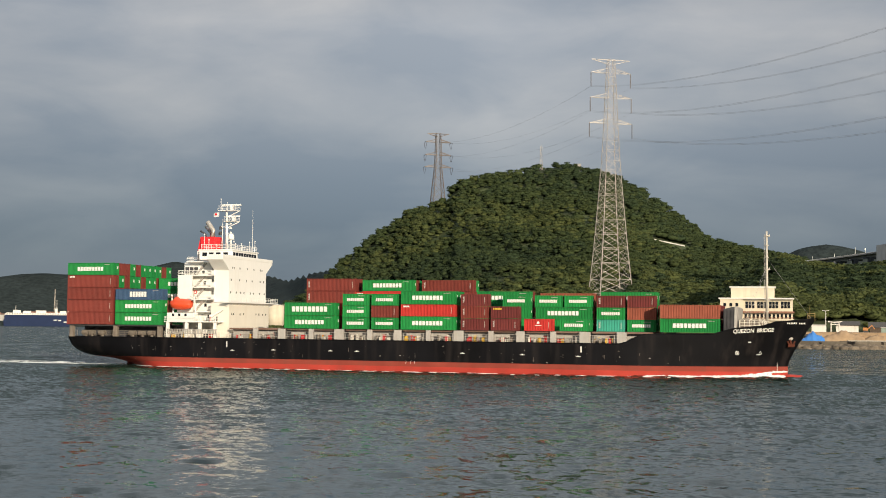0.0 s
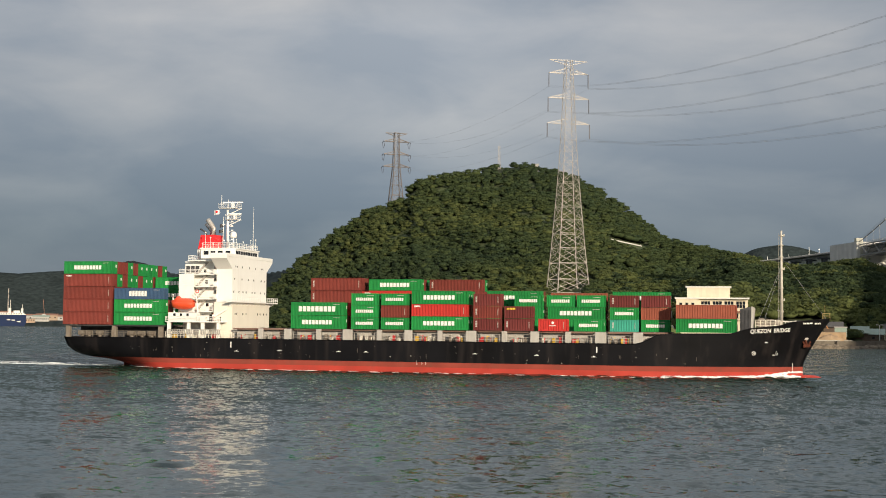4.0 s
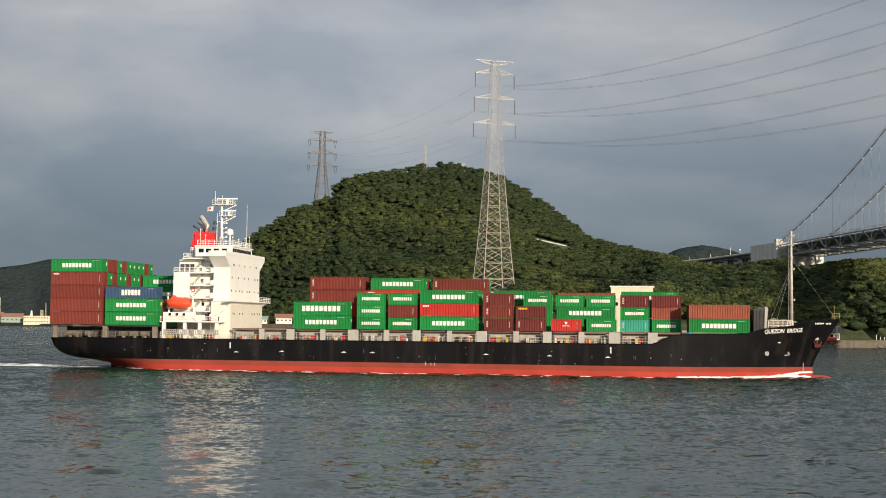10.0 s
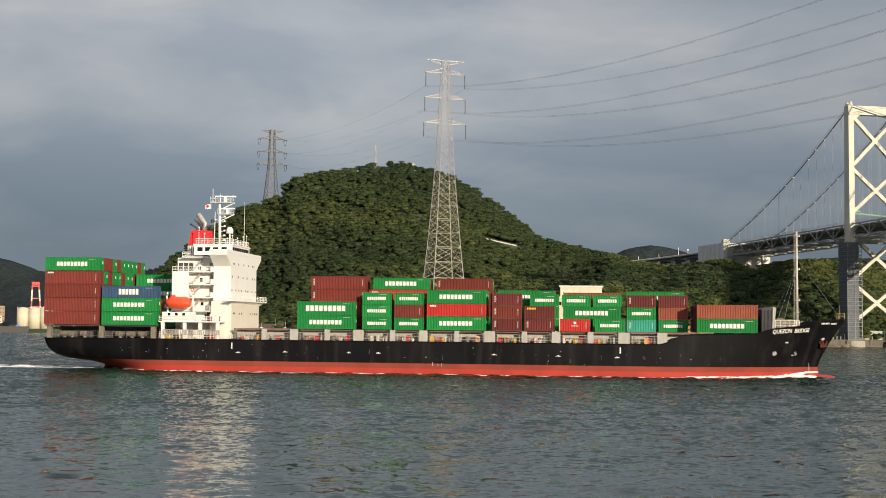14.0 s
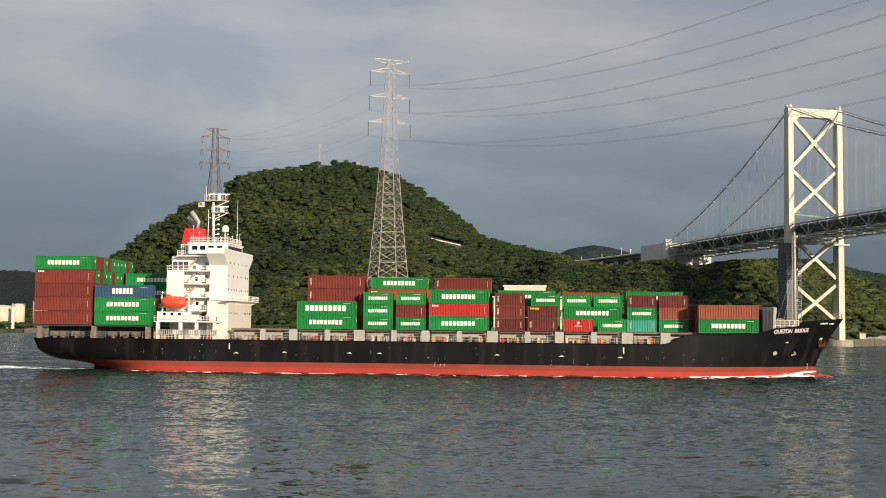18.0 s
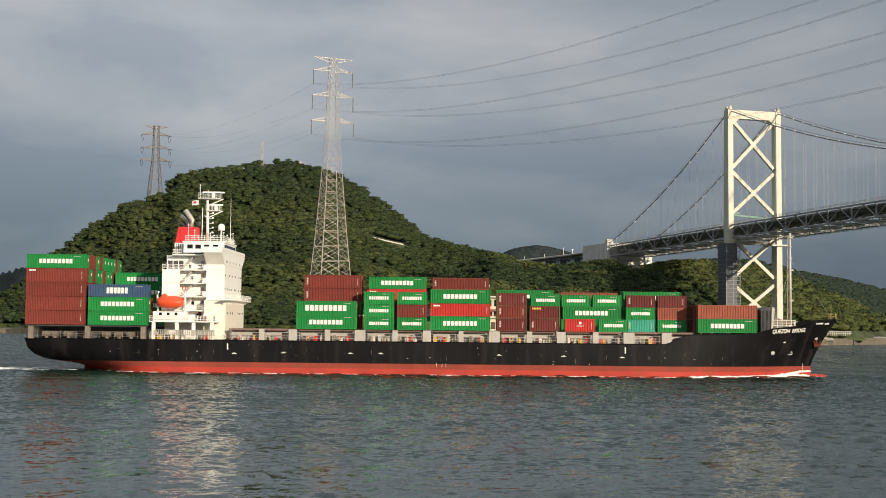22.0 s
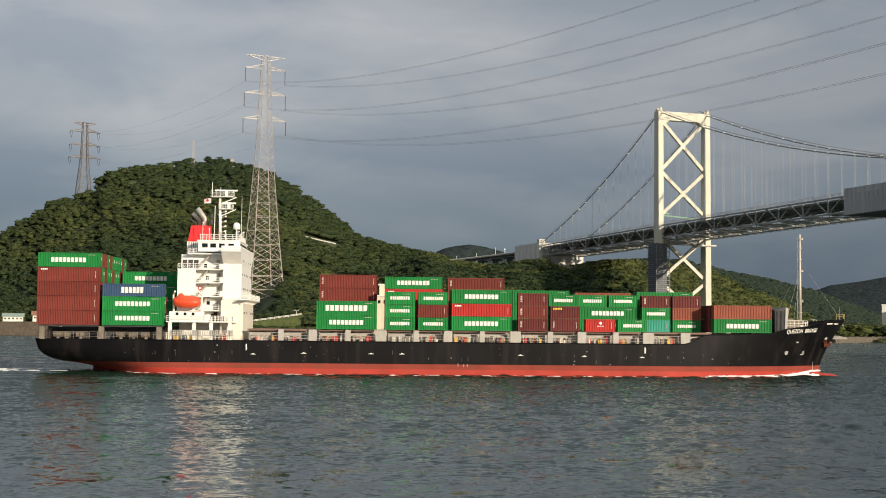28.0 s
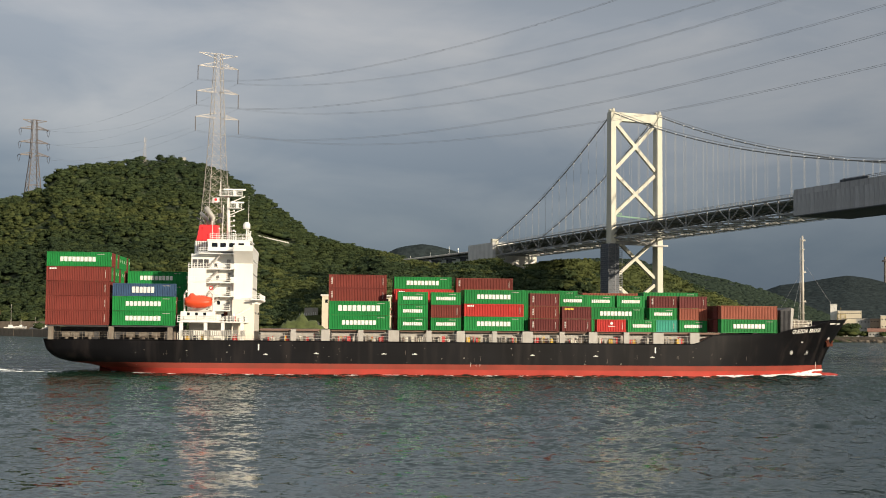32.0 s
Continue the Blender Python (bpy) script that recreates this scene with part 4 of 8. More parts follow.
def pylon(name_label, place, turn, levels, arms, tip, arm_half, drop, m_leg, steel, stout=1.0):
    top = thing("power_pylon", name_label, "pylon", "power line towers")
    m = Matrix.Translation(place) @ Matrix.Rotation(turn, 4, "Z")
    bm = bmesh.new()
    lattice(bm, levels, m, m_leg, m_leg * 0.42)
    part("lattice_body", bm, steel, top)
    ends = []
    for z, half in arms:
        for side in (-1, 1):
            bm = bmesh.new()
            e = m @ Vector((side * half, 0, z))
            for y in (-2.4, 2.4):
                bar(bm, m @ Vector((side * 2, y, z)), e, stout * 0.25)
                bar(bm, m @ Vector((side * 2, y, z + 3.6)), e, stout * 0.18)
                for k in (0.3, 0.6):
                    a = (m @ Vector((side * 2, y, z))).lerp(e, k)
                    b = (m @ Vector((side * 2, y, z + 3.6))).lerp(e, k)
                    bar(bm, a, b, 0.11)
                    bar(bm, b, (m @ Vector((side * 2, y, z))).lerp(e, min(1, k + 0.3)), 0.11)
            for k in (0.2, 0.45, 0.7):
                bar(bm, (m @ Vector((side * 2, -2.4, z))).lerp(e, k), (m @ Vector((side * 2, 2.4, z))).lerp(e, k), 0.11)
            part("cross_arm", bm, steel, top)
            if drop:
                bm = bmesh.new()
                for o in (-0.35, 0.35):
                    q = e + Vector((0, o, 0))
                    rod(bm, q, q - Vector((0, 0, drop)), 0.26, 0.26, 6)
                part("insulator_string", bm, M["insulator"], top, "dark insulator string")
                ends.append(e - Vector((0, 0, drop)))
            else:
                bm = bmesh.new()
                fore, aft = m @ Vector((side * half, 5.5, z - 1.2)), m @ Vector((side * half, -5.5, z - 1.2))
                for w in (fore, aft):
                    rod(bm, e, w, 0.36, 0.36, 6)
                tube(bm, [fore.lerp(aft, k) - Vector((0, 0, 6.5 * math.sin(math.pi * k))) for k in np.linspace(0, 1, 9)], 0.2, 5)
                part("insulator_string", bm, M["insulator"], top, "dark insulator string")
                ends.append(e)
    for side in (-1, 1):
        bm = bmesh.new()
        e = m @ Vector((side * (arm_half * 0.98), 0, tip))
        for y in (-1.3, 1.3):
            bar(bm, m @ Vector((side, y, tip - 3.5)), e, 0.2 * stout)
            bar(bm, m @ Vector((side, y, tip)), e, 0.21 * stout)
        for k in (0.3, 0.55, 0.8):
            bar(bm, (m @ Vector((side, 0, tip - 3.5))).lerp(e, k), (m @ Vector((side, 0, tip))).lerp(e, k), 0.1)
        part("earth_wire_arm", bm, steel, top)
    return ends


def p1_levels():
    pts = [(-20, 14.4), (-8, 13.3), (2, 12.5), (12, 11.6), (24, 10.6), (35, 9.7), (46, 8.9), (56, 8.2), (66, 7.5), (75, 6.9), (84, 6.3), (93, 5.75), (100, 5.3), (108, 4.95),
           (116, 4.6), (124, 4.25), (132, 3.95), (140, 3.65), (148, 3.4), (156, 3.1), (163, 2.8), (170, 2.5), (176, 2.2)]
    return pts


P1 = bear(7.5, 950, 32.5)
ends1 = pylon("tall pale lattice power pylon on the wooded point", P1, 0.23, p1_levels(), [(166.1, 15.6), (147.3, 16.2), (128.2, 16.8)], 176, 15.5, 10.5, 0.56, M["steel"])
P2 = bear(-0.26, 1480, 120)
ends2 = pylon("lattice power pylon behind the hill shoulder", P2, 0.30, [(0, 9.5), (14, 8.4), (28, 7.4), (40, 6.4), (52, 5.4), (62, 4.5), (72, 3.7), (80, 3.3), (88, 3.1), (96, 2.9), (104, 2.7), (113, 2.5)],
              [(102.5, 15.5), (87.5, 15.9), (73.2, 16.4)], 112.5, 13.5, 0, 0.85, M["old_steel"], 2.6)
P3 = Vector((350.9, -288.8, 0))


def conductors():
    top = thing("power_line", "bundled power conductors sagging across the strait", "power line")
    for i in range(3):
        for side in (0, 1):
            a, b = ends1[2 * i + side], ends2[2 * i + side]
            sg = (-1, 1)[side]
            c = Vector((P3.x + sg * 15.7 * math.cos(0.24), P3.y + sg * 15.7 * math.sin(0.24), 197.3 - 18.5 * i))
            for o in (-0.28, 0.28):
                bm = bmesh.new()
                pts = [a.lerp(c, k) - Vector((0, 0, 62 * 4 * k * (1 - k) - o * 1.2)) + Vector((o, 0, 0)) for k in np.linspace(0, 1, 70)]
                tube(bm, pts, 0.05, 4)
                part("conductor", bm, M["wire"], top)
            bm = bmesh.new()
            pts = [a.lerp(b, k) - Vector((0, 0, 14 * 4 * k * (1 - k))) for k in np.linspace(0, 1, 30)]
            tube(bm, pts, 0.05, 4)
            part("conductor", bm, M["wire"], top)
            bm = bmesh.new()
            bar(bm, c - Vector((0, 0, 1)), c + Vector((0, 0, 9)), 0.5)
            part("insulator_string", bm, M["insulator"], top)


conductors()
# ---- the container ship: x forward, y to port, z up from the waterline ----
def ship_pose(t):
    return pose(32.87 + 2.8566 * t + 0.000415 * t * t, 278.93 - 1.0384 * t + 0.00532 * t * t, 0, 0, 0, -16.736 + 0.14851 * t)


ship = thing("container_ship", "black and red container ship under way, white house aft", "ship")
CARGO = []   # things that ride on the ship, with their places on it

SHEER_X = [-126, 8.0, 9.5, 12.4, 26.5, 30.5, 36.5, 38.5, 47]
SHEER_Z = [6.75, 6.75, 7.2, 8.75, 8.95, 10.1, 10.75, 11.5, 12.35]
STERN_Z = [-8, -3, 0, 1.5, 2.3, 3.3, 4.6, 6.75]
STERN_X = [-98, -105, -111, -114.0, -119.6, -121.8, -122.9, -123.4]
STERN_B = [0.02, 0.03, 0.10, 0.42, 0.62, 0.72, 0.80, 0.86]
BEAM = 13.8


def stem_x(z):
    return 41.1 + 5.9 * max(0.0, (z - 2.3) / 10.05) ** 1.25


def hull_point(u, z):
    """u: 0 at the transom, 1 at the aft shoulder, 2 at the fore shoulder, 3 at the stem."""
    low = min(1.0, max(0.0, (z + 8) / 7.5))
    full = BEAM * (0.86 + 0.14 * low ** 0.5)
    if u <= 1:
        xe, be = np.interp(z, STERN_Z, STERN_X), np.interp(z, STERN_Z, STERN_B)
        v = 1 - u
        return xe + (1 - v) * (-92 - xe), full * (1 - (1 - be) * v ** 2.6)
    if u <= 2:
        return -92 + (u - 1) * 96, full
    f = min(1.0, max(0.0, (z - 0.0) / 11.0))
    e = 1.75 + 1.5 * f
    v = u - 2
    return 4 + v * (stem_x(z) - 4), max(full * (1 - v ** e), 0.05)


def hull_strip(z_of, rows, us):
    bm = bmesh.new()
    grid = {}
    for i, u in enumerate(us):
        for k in range(rows + 1):
            z = z_of(u, k / rows)
            x, b = hull_point(u, z)
            for s in (-1, 1):
                grid[i, k, s] = bm.verts.new((x, s * b, z))
    for i in range(len(us) - 1):
        for k in range(rows):
            for s in (-1, 1):
                bm.faces.new([grid[a, b, s] for a, b in ((i, k), (i + 1, k), (i + 1, k + 1), (i, k + 1))])
    for k in range(rows):
        bm.faces.new([grid[0, k, -1], grid[0, k + 1, -1], grid[0, k + 1, 1], grid[0, k, 1]])
        n = len(us) - 1
        bm.faces.new([grid[n, k, -1], grid[n, k + 1, -1], grid[n, k + 1, 1], grid[n, k, 1]])
    return bm


LINE = 2.2


def sheer_at(u):
    x = 0.0
    for _ in range(4):
        z = np.interp(x, SHEER_X, SHEER_Z)
        x = hull_point(u, z)[0]
    return float(np.interp(x, SHEER_X, SHEER_Z))


US = list(np.linspace(0, 1, 16)) + list(np.linspace(1, 2, 14))[1:] + list(np.linspace(2, 3, 46))[1:]
hull = part("hull", hull_strip(lambda u, k: LINE + (sheer_at(u) - LINE) * k, 10, US), M["hull"], ship, "black hull plating with scuffs and rust marks", True)
part("boot_topping", hull_strip(lambda u, k: 1.15 + (LINE - 1.15) * k, 2, US), M["boot"], ship, "dull red boot-topping", True)
part("bottom", hull_strip(lambda u, k: -8 + 9.15 * k, 10, US), M["bottom"], ship, "wet red bottom paint at the waterline", True)


def deck_mesh():
    bm = bmesh.new()
    rows = []
    for u in US:
        z = sheer_at(u) - (0.05 if u < 2.2 else 1.0 if u > 2.5 else 0.3)
        x, b = hull_point(u, z)
        rows.append([bm.verts.new((x, s * (b - 0.06), z)) for s in (-1, 1)])
    for a, b in zip(rows, rows[1:]):
        bm.faces.new((a[0], b[0], b[1], a[1]))
    return bm


part("deck", deck_mesh(), M["deck"], ship, "red-brown painted main deck")
bm = bmesh.new()
tube(bm, [(34, 0, -2.2), (38, 0, -1.6), (41, 0, -0.85), (42.6, 0, -0.95)], 1.5, 14)
bmesh.ops.create_uvsphere(bm, u_segments=14, v_segments=8, radius=1.5, matrix=Matrix.Translation((42.6, 0, -0.95)) @ Matrix.Diagonal((2.1, 1, 1, 1)))
part("bulbous_bow", bm, M["bottom"], ship, "red bulb awash at the stem", True)
bm = bmesh.new()
box(bm, -114.2, -111.0, -0.35, 0.35, -7, 1.4)
part("rudder", bm, M["boot"], ship)
# fender strake along the sheer
for s in (-1, 1):
    bm = bmesh.new()
    pts = []
    for u in US:
        z = sheer_at(u) - 0.12
        x, b = hull_point(u, z)
        if u < 2.98:
            pts.append((x, s * (b + 0.02), z))
    tube(bm, pts, 0.09, 5)
    part("sheer_strake", bm, M["hull"], ship)

# hull marks
def mark_box(x0, x1, z0, z1, out=0.035):
    bm = bmesh.new()
    n = 3
    for i in range(n):
        xa, xb = x0 + (x1 - x0) * i / n, x0 + (x1 - x0) * (i + 1) / n
        zc = (z0 + z1) / 2
        ya, yb = hull_side(xa, zc) + out, hull_side(xb, zc) + out
        y0a, y1a = hull_side(xa, z0) + out, hull_side(xa, z1) + out
        y0b, y1b = hull_side(xb, z0) + out, hull_side(xb, z1) + out
        f = [bm.verts.new(p) for p in ((xa, -y0a, z0), (xb, -y0b, z0), (xb, -y1b, z1), (xa, -y1a, z1))]
        g = [bm.verts.new((v.co.x, v.co.y + 0.03, v.co.z)) for v in f]
        bm.faces.new(f)
        bm.faces.new(g[::-1])
        for a in range(4):
            b = (a + 1) % 4
            bm.faces.new((f[a], f[b], g[b], g[a]))
    return bm


def hull_side(x, z):
    """Half breadth of the hull at x and z."""
    lo, hi = 0.0, 3.0
    for _ in range(40):
        u = (lo + hi) / 2
        if hull_point(u, z)[0] < x:
            lo = u
        else:
            hi = u
    return hull_point(lo, z)[1]


for x in (-81, 0):
    part("pilot_mark", mark_box(x - 0.13, x + 0.13, 4.75, 6.0), M["paint_mark"], hull, "white vertical mark")
for x, z in ((-79.6, 3.95), (-69.5, 4.2), (-55.9, 4.2), (-49.7, 4.2), (-25.6, 4.15), (-12.5, 4.05), (-0.6, 3.9)):
    part("tug_mark", mark_box(x - 0.5, x + 0.5, z - 0.055, z + 0.055), M["paint_mark"], hull)
    part("tug_mark", mark_box(x - 0.16, x + 0.16, z + 0.055, z + 0.2), M["paint_mark"], hull)
for x in (-38.3, -37.2, -36.4):
    part("load_line", mark_box(x - 0.03, x + 0.03, 1.7, 2.5 if x < -38 else 2.3), M["paint_mark"], hull)
part("draught_scale", mark_box(39.0, 39.07, 1.0, 3.0, 0.05), M["paint_mark"], hull)
part("draught_scale", mark_box(-105.2, -105.08, 1.6, 4.2, 0.06), M["paint_mark"], hull)

scuffed = material("scraped_plating", (0.12, 0.10, 0.085), 0.8, grain=0.4, grain_size=0.3)
sr = random.Random(31)
for x0 in (-105.5, -99.2, -96.6, -94.8, -89.2, -88.0, -86.8, -83.4, -75.2, -62.5, -51.8, -37.9, -36.6, -30.2, -21.5, -9.8, -3.4, 4.6, 12.3, 20.4):
    for k in range(sr.choice((1, 1, 2))):
        x, z = x0 + sr.uniform(-0.5, 0.5), sr.uniform(2.6, 5.4)
        part("scuff", mark_box(x, x + sr.uniform(0.04, 0.10), z - sr.uniform(0.2, 0.9), z, 0.025), scuffed, hull)

for k in range(46):
    x, z = sr.uniform(-104, 22), sr.uniform(2.4, 5.9)
    part("paint_chip", mark_box(x, x + sr.uniform(0.06, 0.30), z - sr.uniform(0.04, 0.14), z, 0.025), scuffed if k % 3 else M["mast_paint"], hull)


def ring(c, r, w):
    bm = bmesh.new()
    n = 18
    for i in range(n):
        a, b = 2 * math.pi * i / n, 2 * math.pi * (i + 1) / n
        for (r0, r1) in ((r - w, r),):
            q = []
            for rr, an in ((r0, a), (r1, a), (r1, b), (r0, b)):
                x, z = c[0] + rr * math.cos(an), c[1] + rr * math.sin(an)
                q.append(bm.verts.new((x, -hull_side(x, z) - 0.05, z)))
            bm.faces.new(q)
    return bm


part("thruster_mark", ring((31.3, 5.0), 0.42, 0.09), M["paint_mark"], hull, "white thruster symbol")
for a in (0.785, 2.356):
    dx, dz = 0.33 * math.cos(a), 0.33 * math.sin(a)
    bm = bmesh.new()
    p = [(31.3 - dx, 5 - dz), (31.3 + dx, 5 + dz)]
    bar(bm, *[(x, -hull_side(x, z) - 0.05, z) for x, z in p], 0.09)
    part("thruster_mark", bm, M["paint_mark"], hull)
bm = bmesh.new()
for a, b in (((35.0, 4.65), (35.9, 4.7)), ((35.9, 4.7), (36.05, 5.1)), ((35.6, 5.0), (35.85, 5.4))):
    bar(bm, *[(x, -hull_side(x, z) - 0.05, z) for x, z in (a, b)], 0.10)
part("bulb_mark", bm, M["paint_mark"], hull, "white bulb symbol")


def lettering(words, x0, x1, z0, z1, lean=0.18, name="ship_name"):
    """Text bent onto the starboard bow; it reads forward."""
    cu = bpy.data.curves.new(name, "FONT")
    cu.body, cu.extrude, cu.size, cu.shear, cu.offset = words, 0.0, 1.0, lean, 0.022
    tmp = bpy.data.objects.new(name, cu)
    me = bpy.data.meshes.new_from_object(tmp)
    bpy.data.objects.remove(tmp)
    bpy.data.curves.remove(cu)
    co = np.array([v.co[:] for v in me.vertices])
    lo, hi = co.min(0), co.max(0)
    for v in me.vertices:
        k = (v.co.x - lo[0]) / (hi[0] - lo[0])
        h = (v.co.y - lo[1]) / (hi[1] - lo[1])
        x = x0 + (x1 - x0) * k
        z = z0 + (z1 - z0) * h + 0.05 * (x - x0)
        v.co = (x, -hull_side(x, z) - 0.06, z)
    me.materials.append(M["paint_mark"])
    return me


part("ship_name", lettering("QUEZON  BRIDGE", 30.7, 38.6, 8.9, 9.85), None, hull, "white ship's name on the bow")
for x0, n in ((41.2, 6), (43.5, 4)):
    for k in range(n):
        part("bow_lettering", mark_box(x0 + 0.32 * k, x0 + 0.32 * k + 0.22, 11.02 + 0.015 * k, 11.34 + 0.015 * k, 0.05), M["paint_mark"], hull)
part("hawse_lip", mark_box(33.5, 34.1, 7.15, 7.35, 0.06), M["paint_mark"], hull)

# anchor in its pocket
bm = bmesh.new()
ya = hull_side(41.6, 7.4)
rod(bm, (41.5, -ya - 0.1, 8.2), (41.9, -ya - 0.4, 6.8), 0.2, 0.24, 8)
for s in (-1, 1):
    bar(bm, (41.9 + s * 0.2, -ya - 0.5, 6.6), (41.9 + s * 0.75, -ya - 0.45, 7.5), 0.45, 0.3)
bar(bm, (41.2, -ya - 0.5, 6.55), (42.6, -ya - 0.42, 6.65), 0.6, 0.6)
part("anchor", bm, M["rust"], ship, "rusty stockless bow anchor")
bm = bmesh.new()
bmesh.ops.create_uvsphere(bm, u_segments=14, v_segments=8, radius=1.05, matrix=Matrix.Translation((41.15, -ya + 0.3, 8.15)) @ Matrix.Diagonal((1.1, 0.8, 0.7, 1)))
part("hawse_pipe", bm, M["greypaint"], ship, "grey bulged hawse pipe", True)

# gantry posts, rails, passage fittings along the sheer
POSTS = [(-74.7, -73.6), (-68.6, -66.9), (-61.2, -60.1), (-55.1, -52.9), (-47.4, -46.3), (-41.2, -39.5), (-33.9, -32.9), (-27.7, -25.5), (-20.0, -18.9),
         (-13.9, -12.1), (-6.6, -5.4), (-0.4, 1.9), (7.4, 9.4)]
for side in (-1, 1):
    for a, b in POSTS:
        bm = bmesh.new()
        y = side * 13.35
        box(bm, a, b, y - 0.35, y + 0.35, 6.6, 9.0)
        bevel(bm, 0.05)
        part("cargo_post", bm, M["greypaint"], ship, "grey deck support post")
    for (a, b), (c, d) in zip([(-81.5, -80.9)] + POSTS, POSTS):
        bm = bmesh.new()
        for z in (7.2, 7.75, 8.3):
            rod(bm, (b, side * 13.55, z), (c, side * 13.55, z), 0.05, 0.05, 5)
        for x in np.arange(b + 0.5, c, 1.5):
            rod(bm, (x, side * 13.55, 6.7), (x, side * 13.55, 8.3), 0.05, 0.05, 5)
        part("guard_rail", bm, M["greypaint"], ship)
for x0, x1 in ((-81, -68.8), (-66.7, -55.2), (-52.8, -41.3), (-39.4, -27.8), (-25.4, -14), (-12, -0.5), (2, 14)):
    bm = bmesh.new()
    box(bm, x0 + 0.2, x1 - 0.2, -11.2, 11.2, 6.7, 8.9)
    bevel(bm, 0.12)
    part("hatch_coaming", bm, M["greypaint"], ship, "grey hatch coaming")
    bm = bmesh.new()
    box(bm, x0 + 0.1, x1 - 0.1, -12.9, 12.9, 8.72, 9.06)
    part("hatch_cover", bm, M["deck"], ship)
rng = random.Random(4)
for x0, x1 in ((-79, -75), (-73, -69), (-66, -62), (-59.5, -56), (-52, -48), (-46, -42), (-39, -35), (-32, -28.5), (-25, -21), (-18, -14.5), (-11.5, -7.5), (-5, -1), (2.5, 6.8)):
    for k in range(10):
        x = rng.uniform(x0, x1)
        bm = bmesh.new()
        h = rng.uniform(0.5, 1.3)
        w = rng.uniform(0.1, 0.4)
        if k % 2:
            rod(bm, (x, -12.4, 6.7), (x, -12.4, 6.7 + h), w * 0.3, w * 0.3, 8)
            bar(bm, (x - w, -12.4, 6.7 + h), (x + w, -12.4, 6.7 + h), 0.14)
        else:
            box(bm, x - w, x + w, -12.7, -12.1, 6.7, 6.7 + h)
        bevel(bm, 0.03)
        part("deck_fitting", bm, M[rng.choice(("redgear", "poop", "cream", "mast_paint", "redgear", "yellow", "poop", "cream"))], ship)
# poop deck: supports under the aft stacks, mooring gear
for x in (-121.8, -110.1, -98.6):
    for y in (-12.6, -6, 6, 12.6):
        bm = bmesh.new()
        box(bm, x - 0.5, x + 0.5, y - 0.5, y + 0.5, 6.6, 9.3)
        bevel(bm, 0.06)
        part("stack_support", bm, M["poop"], ship, "weathered grey support post")
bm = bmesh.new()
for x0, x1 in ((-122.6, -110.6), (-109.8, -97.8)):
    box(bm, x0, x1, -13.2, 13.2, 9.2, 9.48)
part("stack_platform", bm, M["dark_gear_shade"], ship)
# dark box added for the shade under the stacks
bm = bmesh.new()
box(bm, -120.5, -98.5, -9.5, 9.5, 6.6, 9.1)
part("poop_house", bm, M["dark_gear_shade"], ship, "dark box for the shade under the aft stacks")
for side in (-1, 1):
    bm = bmesh.new()
    ye = side * 13.2
    for z in (7.2, 7.7, 8.15):
        rod(bm, (-122.3, side * 12.6, z), (-97.5, ye, z), 0.03, 0.03, 5)
    for x in np.arange(-122, -97, 1.6):
        rod(bm, (x, side * (12.6 + 0.6 * (x + 122.3) / 25), 6.7), (x, side * (12.6 + 0.6 * (x + 122.3) / 25), 8.15), 0.045, 0.045, 5)
    part("guard_rail", bm, M["poop"], ship)
for x in (-119, -117.3, -114.5, -106.5, -104, -101.5):
    bm = bmesh.new()
    rod(bm, (x, -11.2, 6.7), (x, -11.2, 7.9), 0.35, 0.35, 10)
    rod(bm, (x - 0.8, -11.4, 7.6), (x + 0.8, -11.4, 7.6), 0.55, 0.55, 12)
    part("mooring_winch", bm, M[rng.choice(("poop", "dark_gear_shade", "poop"))], ship)


